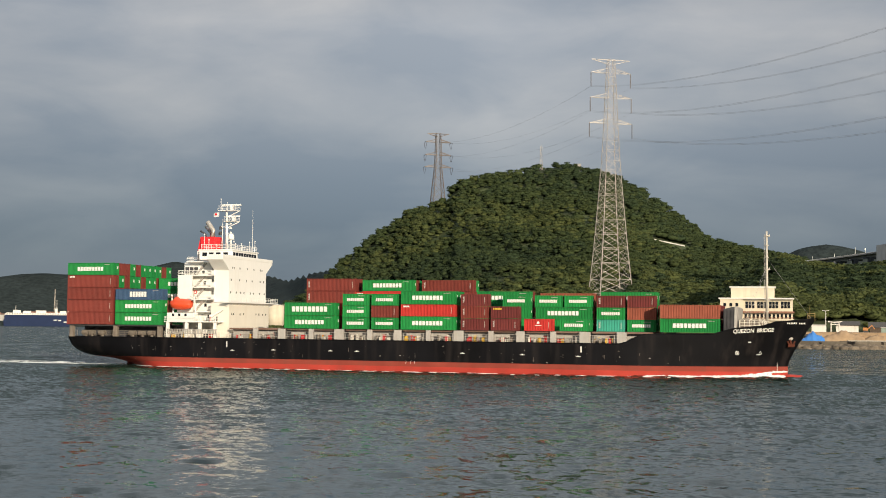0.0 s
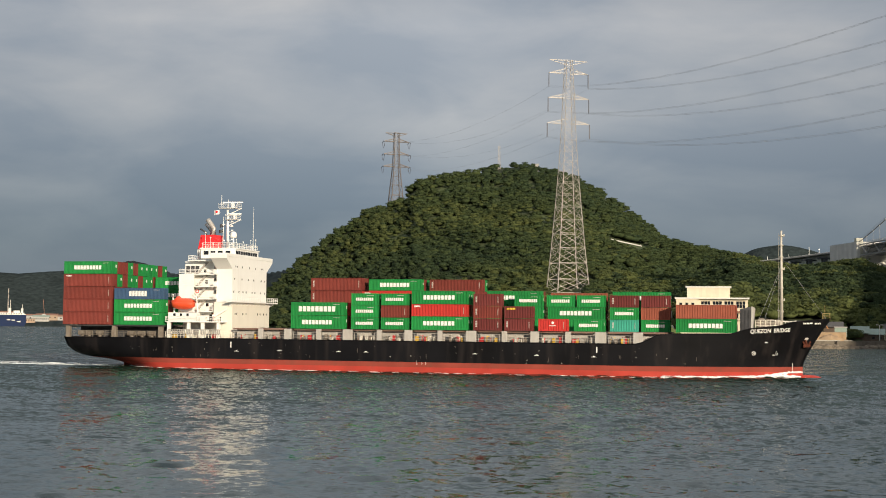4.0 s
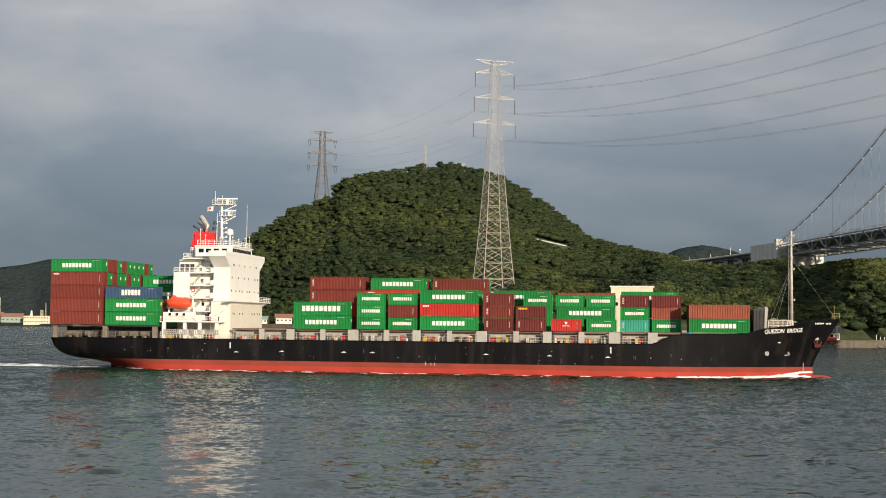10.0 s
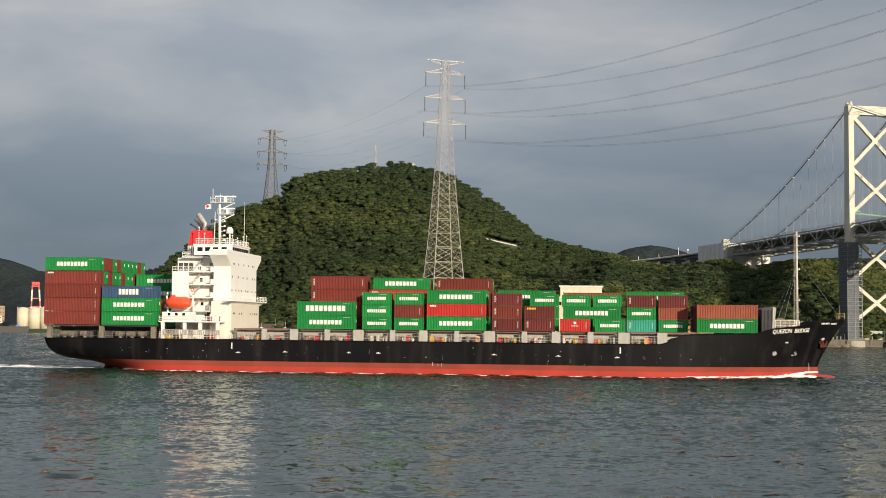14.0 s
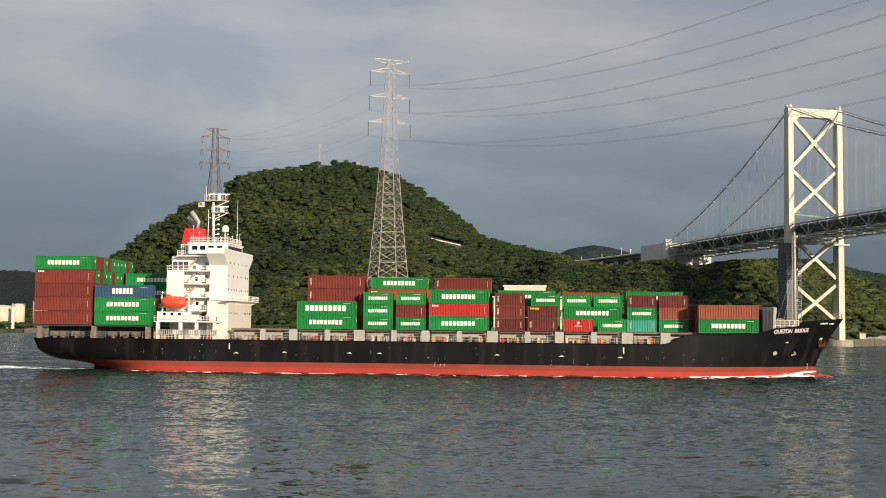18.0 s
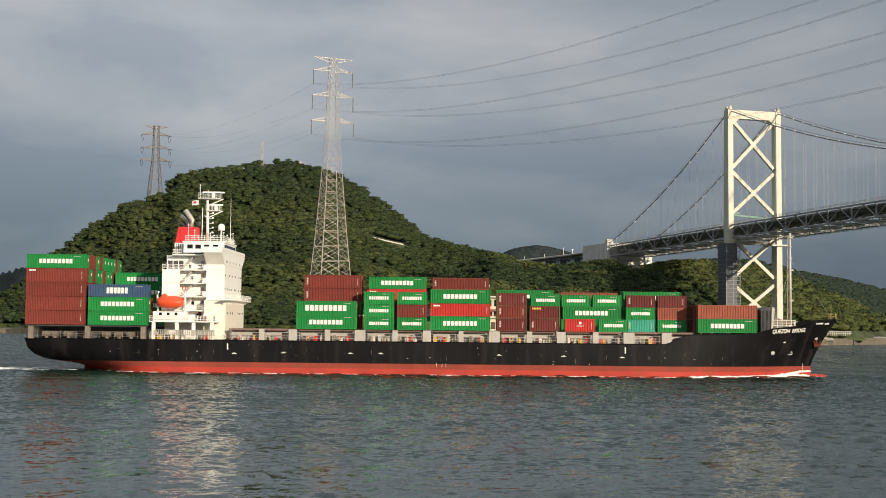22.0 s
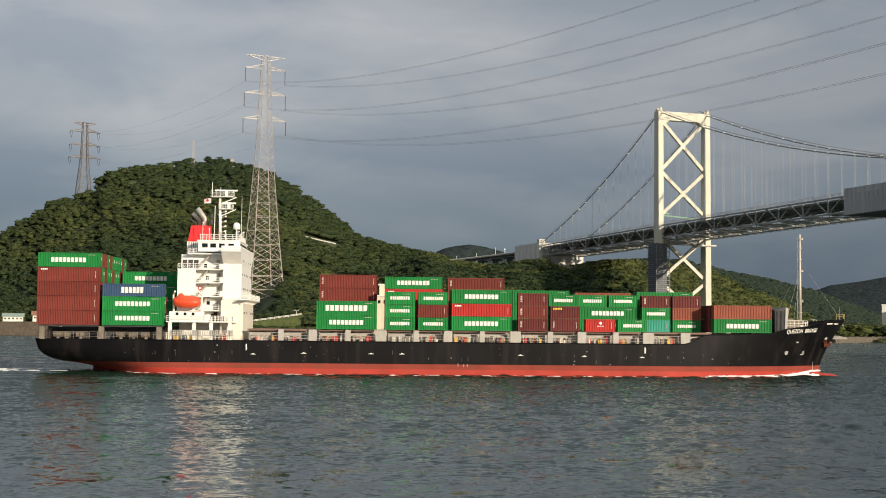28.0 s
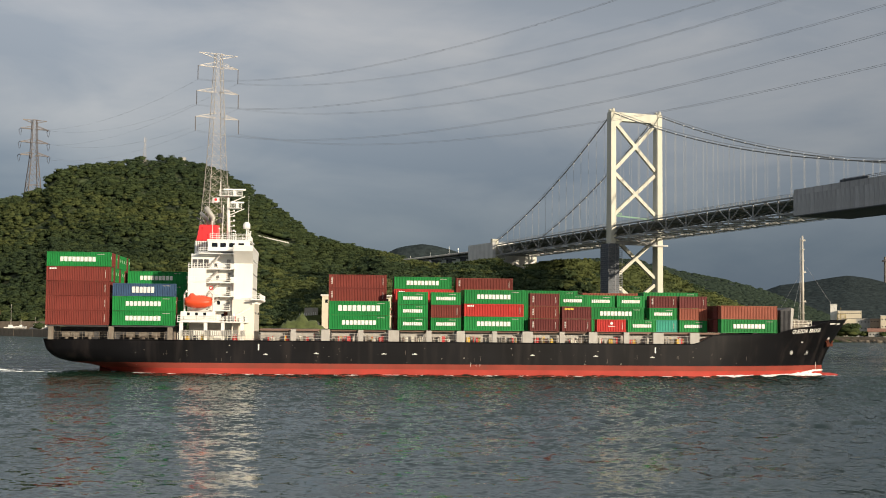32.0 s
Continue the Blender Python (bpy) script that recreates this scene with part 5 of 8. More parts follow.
# house
def house():
    H = part("deckhouse", house_body(), M["white"], ship, "white accommodation block")
    house_blocks(H)

    def win(x, y, z, w, h, front):
        bm = bmesh.new()
        if front:
            box(bm, x - 0.03, x + 0.03, y - w / 2, y + w / 2, z - h / 2, z + h / 2)
        else:
            box(bm, x - w / 2, x + w / 2, y - 0.03, y + 0.03, z - h / 2, z + h / 2)
        part("window", bm, M["window"], H)
    for z, ys in ((22.9, (-8.4, -7.6, -4.6, -0.6, 3.0, 6.6, 7.6)), (20.1, (-9, -4.7, -0.9, 2.2, 6.7, 8.7)), (17.2, (-9.3, -6.3, -4, -2.2, 1.3, 3, 6.4, 9.1))):
        for y in ys:
            win(-82.55, y, z, 0.26, 0.42, True)
    for y in (-9.4, -8.5, -5.1, -3.2, 3.6, 5.2, 7.3, 9.0):
        win(-82.05, y, 12.2, 0.26, 0.42, True)
    # bridge windows
    for k in range(9):
        win(-83.35, -6.1 + 1.42 * k, 26.15, 1.12, 0.95, True)
    for x in (-90.6, -88.9, -87.1, -85.2):
        win(x, -6.86, 26.15, 1.15, 0.85, False)
    for x, z in ((-90.2, 21.9), (-89.8, 19.4), (-89.5, 14.2), (-88.6, 11.6), (-84.4, 23.2)):
        win(x, -8.03 if x < -85 else -10.13, z, 0.6, 0.8, False)

    def slab(name, x0, x1, y0, y1, z0, z1, mat="white", bev=0.05, label=""):
        bm = bmesh.new()
        box(bm, x0, x1, y0, y1, z0, z1)
        if bev:
            bevel(bm, bev)
        return part(name, bm, M[mat], H, label)
    # galleries on both sides, aft
    for side in (-1, 1):
        def sl(name, x0, x1, ya, yb, z0, z1, mat="white"):
            slab(name, x0, x1, min(side * ya, side * yb), max(side * ya, side * yb), z0, z1, mat)
        for z in (12.75, 15.6, 18.4, 21.15):
            sl("gallery_deck", -95.6, -86.2, 7.9, 10.4, z - 0.22, z)
            sl("gallery_front", -87.0, -86.2, 7.9, 10.4, z - 0.22, z + 1.05)
            if z < 21:
                sl("gallery_wall", -95.55, -91.9, 9.9, 10.38, z + 0.003, z + 2.6)
                sl("gallery_wall", -95.58, -95.3, 8.0, 9.88, z + 0.003, z + 2.6)
            bm = bmesh.new()
            for h in (0.35, 0.7, 1.05):
                rod(bm, (-95.5, side * 10.35, z + h), (-87, side * 10.35, z + h), 0.045, 0.045, 5)
                rod(bm, (-95.5, side * 10.35, z + h), (-95.5, side * 8, z + h), 0.045, 0.045, 5)
            for x in np.arange(-95.5, -87, 1.2):
                rod(bm, (x, side * 10.35, z), (x, side * 10.35, z + 1.05), 0.045, 0.045, 5)
            part("gallery_rail", bm, M["white"], H)
            bm = bmesh.new()
            for o in (0, 0.7):
                bar(bm, (-91.8, side * (8.6 + o), z), (-89.2, side * (8.6 + o), z + 2.75), 0.1, 0.25)
            for k in range(9):
                f = (k + 0.5) / 9
                box(bm, -91.8 + 2.6 * f - 0.12, -91.8 + 2.6 * f + 0.12, side * 8.95 - 0.35, side * 8.95 + 0.35, z + 2.75 * f - 0.02, z + 2.75 * f + 0.02)
            part("stairway", bm, M["greypaint"], H)
        # boat deck and pillars
        sl("boat_deck", -97.2, -83.2, 7.9, 13.6, 10.2, 10.45)
        for x in (-96.4, -91.6, -88.2, -84.4):
            sl("pillar", x - 0.35, x + 0.35, 12.7, 13.4, 6.7, 10.2)
        bm = bmesh.new()
        for h in (0.35, 0.7, 1.05):
            rod(bm, (-97.1, side * 13.55, 10.45 + h), (-83.3, side * 13.55, 10.45 + h), 0.045, 0.045, 5)
        for x in np.arange(-97.1, -83.3, 1.3):
            rod(bm, (x, side * 13.55, 10.45), (x, side * 13.55, 11.5), 0.045, 0.045, 5)
        part("boat_deck_rail", bm, M["white"], H)
        bm = bmesh.new()
        for h in (0.5, 1.0, 1.4):
            rod(bm, (-97, side * 13.6, 6.75 + h), (-82, side * 13.6, 6.75 + h), 0.045, 0.045, 5)
        for x in np.arange(-97, -82, 0.75):
            rod(bm, (x, side * 13.6, 6.75), (x, side * 13.6, 8.15), 0.05, 0.05, 5)
        part("deck_rail", bm, M["cream"], H)
        for k, x in enumerate((-95.2, -93.6, -92.2, -90.4, -87.0, -85.8)):
            sl("deck_locker", x - 0.45, x + 0.45, 12.0, 12.8, 6.7, 7.5 + 0.2 * (k % 3), ("yellow", "dark_gear_shade", "yellow", "cream", "dark_gear_shade", "redgear")[k])
        # lifeboat under davits
        boat = part("lifeboat", lifeboat(side), M["boat"], ship, "bright orange enclosed lifeboat", True)
        part("canopy", lifeboat_top(side), M["boat"], boat, "smooth orange canopy", True)
        for x in (-96.0, -90.3):
            bm = bmesh.new()
            tube(bm, [(x, side * 11.2, 10.4), (x, side * 11.5, 13.5), (x, side * 12.2, 15.8), (x + (0.5 if x < -93 else -0.5), side * 13.2, 16.4)], 0.2, 6)
            part("davit", bm, M["white"], ship)
        bm = bmesh.new()
        box(bm, -96.6, -89.8, side * 12.2 - 1.1, side * 12.2 + 1.1, 10.45, 12.4)
        bevel(bm, 0.08)
        part("boat_platform", bm, M["white"], H)
        for x in (-95, -93.4, -91.8):
            win(x, side * 13.33, 11.9, 0.55, 0.55, False)
        # gangway stowed along the rail, its rungs showing dark
        bm = bmesh.new()
        for z in (7.62, 8.62):
            box(bm, -96.2, -83.6, side * 13.74 - 0.05, side * 13.74 + 0.05, z - 0.05, z + 0.05)
        for x in np.arange(-96.1, -83.6, 0.42):
            box(bm, x, x + 0.16, side * 13.74 - 0.06, side * 13.74 + 0.06, 7.6, 8.6)
        part("stowed_gangway", bm, M["greypaint"], H, "grey gangway stowed along the rail")
        # dark panels for the shade in the upper gallery's bays, cabin doors, a lifebuoy
        for x in (-94.9, -93.75, -92.6):
            bm = bmesh.new()
            box(bm, x, x + 0.95, side * 8.0 - 0.06, side * 8.0 + 0.06, 21.4, 23.1)
            part("gallery_bay", bm, M["dark_gear_shade"], H, "dark panel for the shade in an open bay")
        for x, z in ((-88.4, 10.5), (-88.0, 12.8), (-88.0, 15.65), (-88.0, 18.45), (-88.0, 21.2)):
            bm = bmesh.new()
            box(bm, x, x + 0.75, side * 7.98 - 0.06, side * 7.98 + 0.06, z, z + 1.9)
            part("cabin_door", bm, M["rust" if z < 12 else "greypaint"], H)
        bm = bmesh.new()
        n = 14
        tube(bm, [(-90.9 + 0.34 * math.cos(2 * math.pi * k / n), side * 10.5, 17.2 + 0.34 * math.sin(2 * math.pi * k / n)) for k in range(n + 1)], 0.11, 6)
        part("lifebuoy", bm, M["redgear"], H, "red lifebuoy")
    # provision crane and gangway on the boat deck
    bm = bmesh.new()
    bar(bm, (-86.2, -12.0, 11.4), (-82.9, -12.2, 13.2), 0.35)
    rod(bm, (-86.2, -12.0, 10.4), (-86.2, -12.0, 12.0), 0.3, 0.3, 8)
    part("provision_crane", bm, M["white"], ship)
    for k in range(6):
        bm = bmesh.new()
        x = -88.3 + 0.85 * k
        rod(bm, (x, -12.9, 10.5), (x, -12.9, 11.3 + 0.3 * (k % 2)), 0.16, 0.16, 8)
        part("raft_canister", bm, M[("white", "cream", "dark_gear_shade", "redgear", "white", "dark_gear_shade")[k]], ship)
    # ledge over the lower front house
    slab("front_ledge", -82.7, -80.9, -13.5, 13.5, 14.75, 15.0)
    bm = bmesh.new()
    for h in (0.35, 0.7, 1.05):
        rod(bm, (-80.95, -13.4, 15 + h), (-80.95, 13.4, 15 + h), 0.045, 0.045, 5)
        for s in (-13.4, 13.4):
            rod(bm, (-82.6, s, 15 + h), (-80.95, s, 15 + h), 0.045, 0.045, 5)
    for y in np.arange(-13.4, 13.5, 1.34):
        rod(bm, (-80.95, y, 15), (-80.95, y, 16.05), 0.045, 0.045, 5)
    part("ledge_rail", bm, M["white"], H)
    for y in np.arange(-11.5, 12, 1.8):
        bm = bmesh.new()
        prism(bm, [(-82.55, 14.75), (-81.1, 14.75), (-82.55, 13.9)], 1, y - 0.06, y + 0.06)
        part("ledge_bracket", bm, M["white"], H)
    # top rails
    bm = bmesh.new()
    for (a, b) in (((-91.6, -6.7), (-83.6, -6.7)), ((-83.6, -6.7), (-83.6, 6.7)), ((-83.6, 6.7), (-91.6, 6.7))):
        for h in (0.4, 0.8, 1.15):
            rod(bm, (*a, 27.3 + h), (*b, 27.3 + h), 0.045, 0.045, 5)
        n = int((Vector(a) - Vector(b)).length / 1.3)
        for k in range(n + 1):
            p = Vector(a).lerp(Vector(b), k / n)
            rod(bm, (*p, 27.3), (*p, 28.5), 0.05, 0.05, 5)
    part("monkey_island_rail", bm, M["white"], H)
    for x, y, h in ((-83.8, -5.5, 1.9), (-83.8, -1.5, 1.6), (-83.9, 3.2, 2.2), (-84, 6.4, 2.6), (-86.5, -6.2, 1.7), (-89.8, -6.4, 2.3), (-87.5, 3.0, 1.9), (-91.2, -6.0, 3.6)):
        bm = bmesh.new()
        rod(bm, (x, y, 27.3), (x, y, 27.3 + h), 0.07, 0.04, 6)
        bmesh.ops.create_uvsphere(bm, u_segments=8, v_segments=6, radius=0.16, matrix=Matrix.Translation((x, y, 27.3 + h)))
        part("antenna", bm, M["white"], H)
    # house aft terrace rails
    for z, x0 in ((24.3, -93.5),):
        bm = bmesh.new()
        for h in (0.35, 0.7, 1.05):
            rod(bm, (x0, -9.9, z + h), (-91.7, -9.9, z + h), 0.045, 0.045, 5)
            rod(bm, (x0, -9.9, z + h), (x0, 9.9, z + h), 0.045, 0.045, 5)
        for x in np.arange(x0, -91.7, 1.0):
            rod(bm, (x, -9.9, z), (x, -9.9, z + 1.05), 0.045, 0.045, 5)
        part("terrace_rail", bm, M["white"], H)
    return H


def house_body():
    bm = bmesh.new()
    box(bm, -86.4, -82.6, -10.1, 10.1, 14.9, 22.3)       # tower front
    return bm


def house_blocks(H):
    def blk(name, x0, x1, y, z0, z1, mat="white"):
        bm = bmesh.new()
        box(bm, x0, x1, -y, y, z0, z1)
        bevel(bm, 0.06)
        part(name, bm, M[mat], H)
    blk("lower_core", -95.4, -82.2, 7.9, 6.7, 15.0)
    blk("lower_front", -86.6, -82.1, 11.0, 6.75, 14.8, "cream")
    blk("tower_core", -95.2, -86.3, 8.0, 14.95, 24.2)
    # wings flare out to the ship's side under the bridge deck
    bm = bmesh.new()
    prism(bm, [(-10.1, 22.25), (10.1, 22.25), (11.2, 23.0), (13.6, 24.6), (13.6, 25.0), (-13.6, 25.0), (-13.6, 24.6), (-11.2, 23.0)], 0, -86.4, -82.55)
    part("bridge_wing", bm, M["white"], H)
    blk("wing_bulwark", -86.4, -82.5, 13.62, 24.98, 25.75)
    blk("wheelhouse", -92.0, -83.4, 6.8, 24.9, 27.0)
    blk("wheelhouse_roof", -92.2, -83.2, 7.0, 26.98, 27.3)
    blk("terrace_deck", -93.6, -86.0, 10.2, 24.1, 24.35)


def lifeboat(side):
    bm = bmesh.new()
    secs = []
    for k in range(11):
        v = k / 10
        x = -95.8 + 5.3 * v
        w = 1.25 * math.sin(math.pi * min(max(v, 0.03), 0.97)) ** 0.30
        z0 = 13.05 + 0.55 * abs(2 * v - 1) ** 2.5
        secs.append([bm.verts.new((x, side * 12.75 + a * w, z0 + (14.7 - z0) * b)) for a, b in ((0, 0), (0.62, 0.12), (0.95, 0.55), (1, 1), (-1, 1), (-0.95, 0.55), (-0.62, 0.12))])
    for a, b in zip(secs, secs[1:]):
        for i in range(7):
            j = (i + 1) % 7
            bm.faces.new((a[i], a[j], b[j], b[i]))
    bm.faces.new(secs[0])
    bm.faces.new(secs[-1][::-1])
    return bm


def lifeboat_top(side):
    bm = bmesh.new()
    secs = []
    for k in range(11):
        v = k / 10
        x = -95.75 + 5.2 * v
        w = 1.22 * math.sin(math.pi * min(max(v, 0.04), 0.96)) ** 0.30
        h = 1.0 * math.sin(math.pi * min(max(v, 0.04), 0.96)) ** 0.34 + (0.55 if 2 <= k <= 3 else 0)
        secs.append([bm.verts.new((x, side * 12.75 + w * math.cos(a), 14.65 + h * math.sin(a))) for a in np.linspace(0, math.pi, 8)])
    for a, b in zip(secs, secs[1:]):
        for i in range(7):
            bm.faces.new((a[i], a[i + 1], b[i + 1], b[i]))
    return bm


house()

# funnel with exhaust pipes
bm = bmesh.new()
prism(bm, [(-94.9, -2.4), (-90.2, -2.4), (-89.8, 0), (-90.2, 2.4), (-94.9, 2.4), (-95.3, 0)], 2, 24.3, 27.2)
funnel = part("funnel", bm, M["white"], ship, "white funnel base")
bm = bmesh.new()
v0 = [bm.verts.new((x, y, 27.2)) for x, y in ((-94.75, -2.45), (-90.5, -2.45), (-90.1, 0), (-90.5, 2.45), (-94.75, 2.45), (-95.1, 0))]
v1 = [bm.verts.new((x, y, 30.6)) for x, y in ((-94.1, -2.4), (-90.6, -2.4), (-90.2, 0), (-90.6, 2.4), (-94.1, 2.4), (-94.5, 0))]
bm.faces.new(v0[::-1])
bm.faces.new(v1)
for i in range(6):
    j = (i + 1) % 6
    bm.faces.new((v0[i], v0[j], v1[j], v1[i]))
for k in range(9):
    vent = bmesh.new()
    x = -94.6 + 0.47 * k
    box(vent, x, x + 0.2, -2.47, -2.38, 25.0, 27.0)
    part("vent_slat", vent, M["poop" if k % 3 else "greypaint"], funnel)
part("funnel_casing", bm, M["funnel_red"], funnel, "bright red funnel casing")
for x, y, r, pts in ((-91.6, -0.9, 0.58, 3.3), (-92.8, 0.6, 0.4, 2.5), (-93.4, -0.9, 0.2, 1.4)):
    bm = bmesh.new()
    tube(bm, [(x, y, 30.5), (x, y, 30.5 + pts * 0.5), (x - 0.5, y, 30.5 + pts * 0.75), (x - 1.5, y, 30.5 + pts * 1.15)], r, 10)
    part("exhaust_pipe", bm, M["chrome" if r > 0.25 else "dark_gear_shade"], funnel, "bright bent exhaust pipe" if r > 0.25 else "", True)

# radar mast
bm = bmesh.new()
rod(bm, (-88.3, 0, 27.2), (-88.5, 0, 36.6), 0.34, 0.26, 10)
rod(bm, (-89.6, 0, 27.2), (-89.5, 0, 35), 0.1, 0.08, 6)
mast = part("radar_mast", bm, M["white"], ship, "white radar mast with platforms", True)
for z, x0, x1 in ((34.4, -88.6, -85.7), (37.0, -90.3, -85.6)):
    bm = bmesh.new()
    box(bm, x0, x1, -1.2, 1.2, z - 0.12, z)
    for h in (0.4, 0.8, 1.1):
        for y in (-1.15, 1.15):
            rod(bm, (x0, y, z + h), (x1, y, z + h), 0.025, 0.025, 5)
        rod(bm, (x1, -1.15, z + h), (x1, 1.15, z + h), 0.04, 0.04, 5)
    for x in np.linspace(x0, x1, 5):
        for y in (-1.15, 1.15):
            rod(bm, (x, y, z), (x, y, z + 1.1), 0.03, 0.03, 5)
    bar(bm, (-88.4, 0, z - 1.6), (x1 + 0.6, 0, z - 0.1), 0.18)
    part("mast_platform", bm, M["white"], mast)
for x, z, w in ((-87.2, 38.3, 2.3), (-86.6, 35.6, 1.4)):
    bm = bmesh.new()
    box(bm, x - 0.3, x + 0.3, -0.3, 0.3, z - 1.2, z - 0.2)
    bar(bm, (x - w, -0.4, z), (x + w, 0.4, z + 0.05), 0.25, 0.3)
    part("radar_scanner", bm, M["white"], mast)
bm = bmesh.new()
rod(bm, (-90.2, 0.3, 36.9), (-90.2, 0.3, 40.1), 0.08, 0.05, 6)
rod(bm, (-88.4, 0, 37), (-88.4, 0, 39.0), 0.07, 0.04, 6)
rod(bm, (-88.6, -2.6, 33), (-88.6, 2.6, 33), 0.07, 0.07, 6)
part("aerial", bm, M["white"], mast)
for k in range(6):
    bm = bmesh.new()
    z = 28.4 + 1.05 * k
    rod(bm, (-88.1, 0, z), (-87.2, -0.2, z + 0.1), 0.07, 0.07, 6)
    box(bm, -87.4, -87.05, -0.35, 0, z, z + 0.35)
    part("mast_lamp", bm, M["white"], mast)
flagm = material("white_flag", (0.75, 0.74, 0.74), 0.8)


def flag(x, y, z, w, h, mat, disc, name):
    bm = bmesh.new()
    n = 6
    a = [[bm.verts.new((x - w * i / n, y + 0.12 * math.sin(i * 1.3), z + hh - 0.03 * i)) for i in range(n + 1)] for hh in (0, h)]
    for i in range(n):
        bm.faces.new((a[0][i], a[0][i + 1], a[1][i + 1], a[1][i]))
    f = part("flag", bm, mat, mast, name)
    if disc:
        bm = bmesh.new()
        bmesh.ops.create_circle(bm, cap_ends=True, segments=14, radius=h * 0.3, matrix=Matrix.Translation((x - w / 2, y - 0.2, z + h / 2)) @ Matrix.Rotation(math.pi / 2, 4, "X"))
        part("disc", bm, M["funnel_red"], f, "red disc")


flag(-90.3, -0.4, 35.6, 1.5, 1.0, flagm, True, "small white flag with a red disc")
flag(-89.6, 0.3, 32.6, 1.0, 0.8, M["dark_gear_shade"], False, "small dark signal flag")
flag(-89.6, 0.3, 31.3, 1.2, 0.8, M["dark_gear_shade"], False, "small dark signal flag")
bm = bmesh.new()
rod(bm, (-84.2, -6.2, 27.3), (-84.2, -6.2, 29.7), 0.22, 0.16, 8)
bmesh.ops.create_uvsphere(bm, u_segments=16, v_segments=10, radius=0.75, matrix=Matrix.Translation((-84.2, -6.2, 30.3)))
rod(bm, (-84.2, -6.2, 29.6), (-84.2, -6.2, 30.3), 0.74, 0.75, 16)
part("satellite_dome", bm, M["white"], ship, "white satellite dome on a post", True)
bm = bmesh.new()
rod(bm, (-84.5, 6, 27.3), (-84.5, 6, 37.7), 0.07, 0.025, 6)
part("whip_antenna", bm, M["white"], ship)

# breakwater, foremast, windlass on the forecastle
bm = bmesh.new()
prism(bm, [(28.6, 9.0), (30.9, 9.6), (31.3, 14.2), (30.6, 14.5), (28.6, 14.0)], 1, -8.6, 8.6)
# shade on the ribbed side is put into its dark colour
part("breakwater", bm, M["dark_gear_shade"], ship, "ribbed breakwater before the stack, its side coloured dark for shade")
bm = bmesh.new()
prism(bm, [(30.75, 9.5), (31.1, 9.6), (31.55, 14.3), (30.9, 14.6)], 1, -8.75, 8.75)
part("breakwater_edge", bm, M["greypaint"], ship, "grey forward plate of the breakwater")
for k in range(8):
    bm = bmesh.new()
    y = -8.6 + 0.02
    x = 28.7 + 0.28 * k
    box(bm, x, x + 0.12, y - 0.14, y, 9.2 + 0.05 * k, 13.9)
    part("breakwater_rib", bm, M["dark_gear_shade"], ship)
bm = bmesh.new()
rod(bm, (36.95, 0, 10.0), (36.95, 0, 30.6), 0.32, 0.2, 12)
fore = part("foremast", bm, M["mast_paint"], ship, "tall cream tubular foremast", True)
for z in (13.5, 16, 18.5, 22.5, 25, 27.5, 29.5):
    bm = bmesh.new()
    rod(bm, (36.95, 0, z), (36.95, 0, z + 0.18), 0.44, 0.44, 10)
    if z in (22.5, 29.5, 16):
        box(bm, 37.2, 37.65, -0.25, 0.25, z - 0.08, z)
        rod(bm, (37.5, 0, z), (37.5, 0, z + 0.4), 0.11, 0.11, 8)
    part("mast_band", bm, M["mast_paint"], fore)
bm = bmesh.new()
for o in (-0.2, 0.2):
    rod(bm, (36.35, o, 11), (36.45, o, 30), 0.035, 0.035, 4)
for z in np.arange(11, 30, 0.5):
    rod(bm, (36.4, -0.2, z), (36.4, 0.2, z), 0.025, 0.025, 4)
part("mast_ladder", bm, M["mast_paint"], fore)
bm = bmesh.new()
for p, q in (((36.9, 0, 23), (31.5, -6, 10)), ((36.9, 0, 23), (33, -7, 10.4)), ((36.9, 0, 25), (46, 0, 12)), ((36.9, 0, 23), (31.5, 6, 10)), ((36.9, 0, 29.5), (36.2, 0, 11))):
    rod(bm, p, q, 0.022, 0.022, 4)
part("mast_stay", bm, M["wire"], fore)
for x, y, r in ((32.9, -4.6, 1.05), (35.0, -3.6, 0.85), (34.2, 3.8, 0.9), (35.9, 3.0, 0.85)):
    bm = bmesh.new()
    rod(bm, (x, y - 1.3, 11.2), (x, y + 1.3, 11.2), r * 0.55, r * 0.55, 14)
    for o in (-1.3, -0.2, 1.3):
        rod(bm, (x, y + o - 0.08, 11.2), (x, y + o + 0.08, 11.2), r, r, 16)
    box(bm, x - 0.8, x + 0.8, y - 1.4, y + 1.4, 9.7, 10.5)
    part("windlass", bm, M["poop"], ship, "weathered grey mooring windlass")
    bm = bmesh.new()
    rod(bm, (x + 0.1, y - 1.16, 11.2), (x + 0.1, y - 0.34, 11.2), r * 0.66, r * 0.66, 16)
    part("rope_drum", bm, M["redgear" if r < 0.97 and y < 0 else "mast_paint"], ship, "drum wound with pale rope")
for k in range(7):
    bm = bmesh.new()
    x = 32.4 + 0.75 * k
    rod(bm, (x, -5.2 + 0.3 * k, 9.8), (x, -5.2 + 0.3 * k, 11.6), 0.09, 0.09, 6)
    bar(bm, (x, -5.2 + 0.3 * k, 11.5), (x + 0.75, -4.9 + 0.3 * k, 11.5), 0.08)
    part("forecastle_rail", bm, M["cream"], ship)
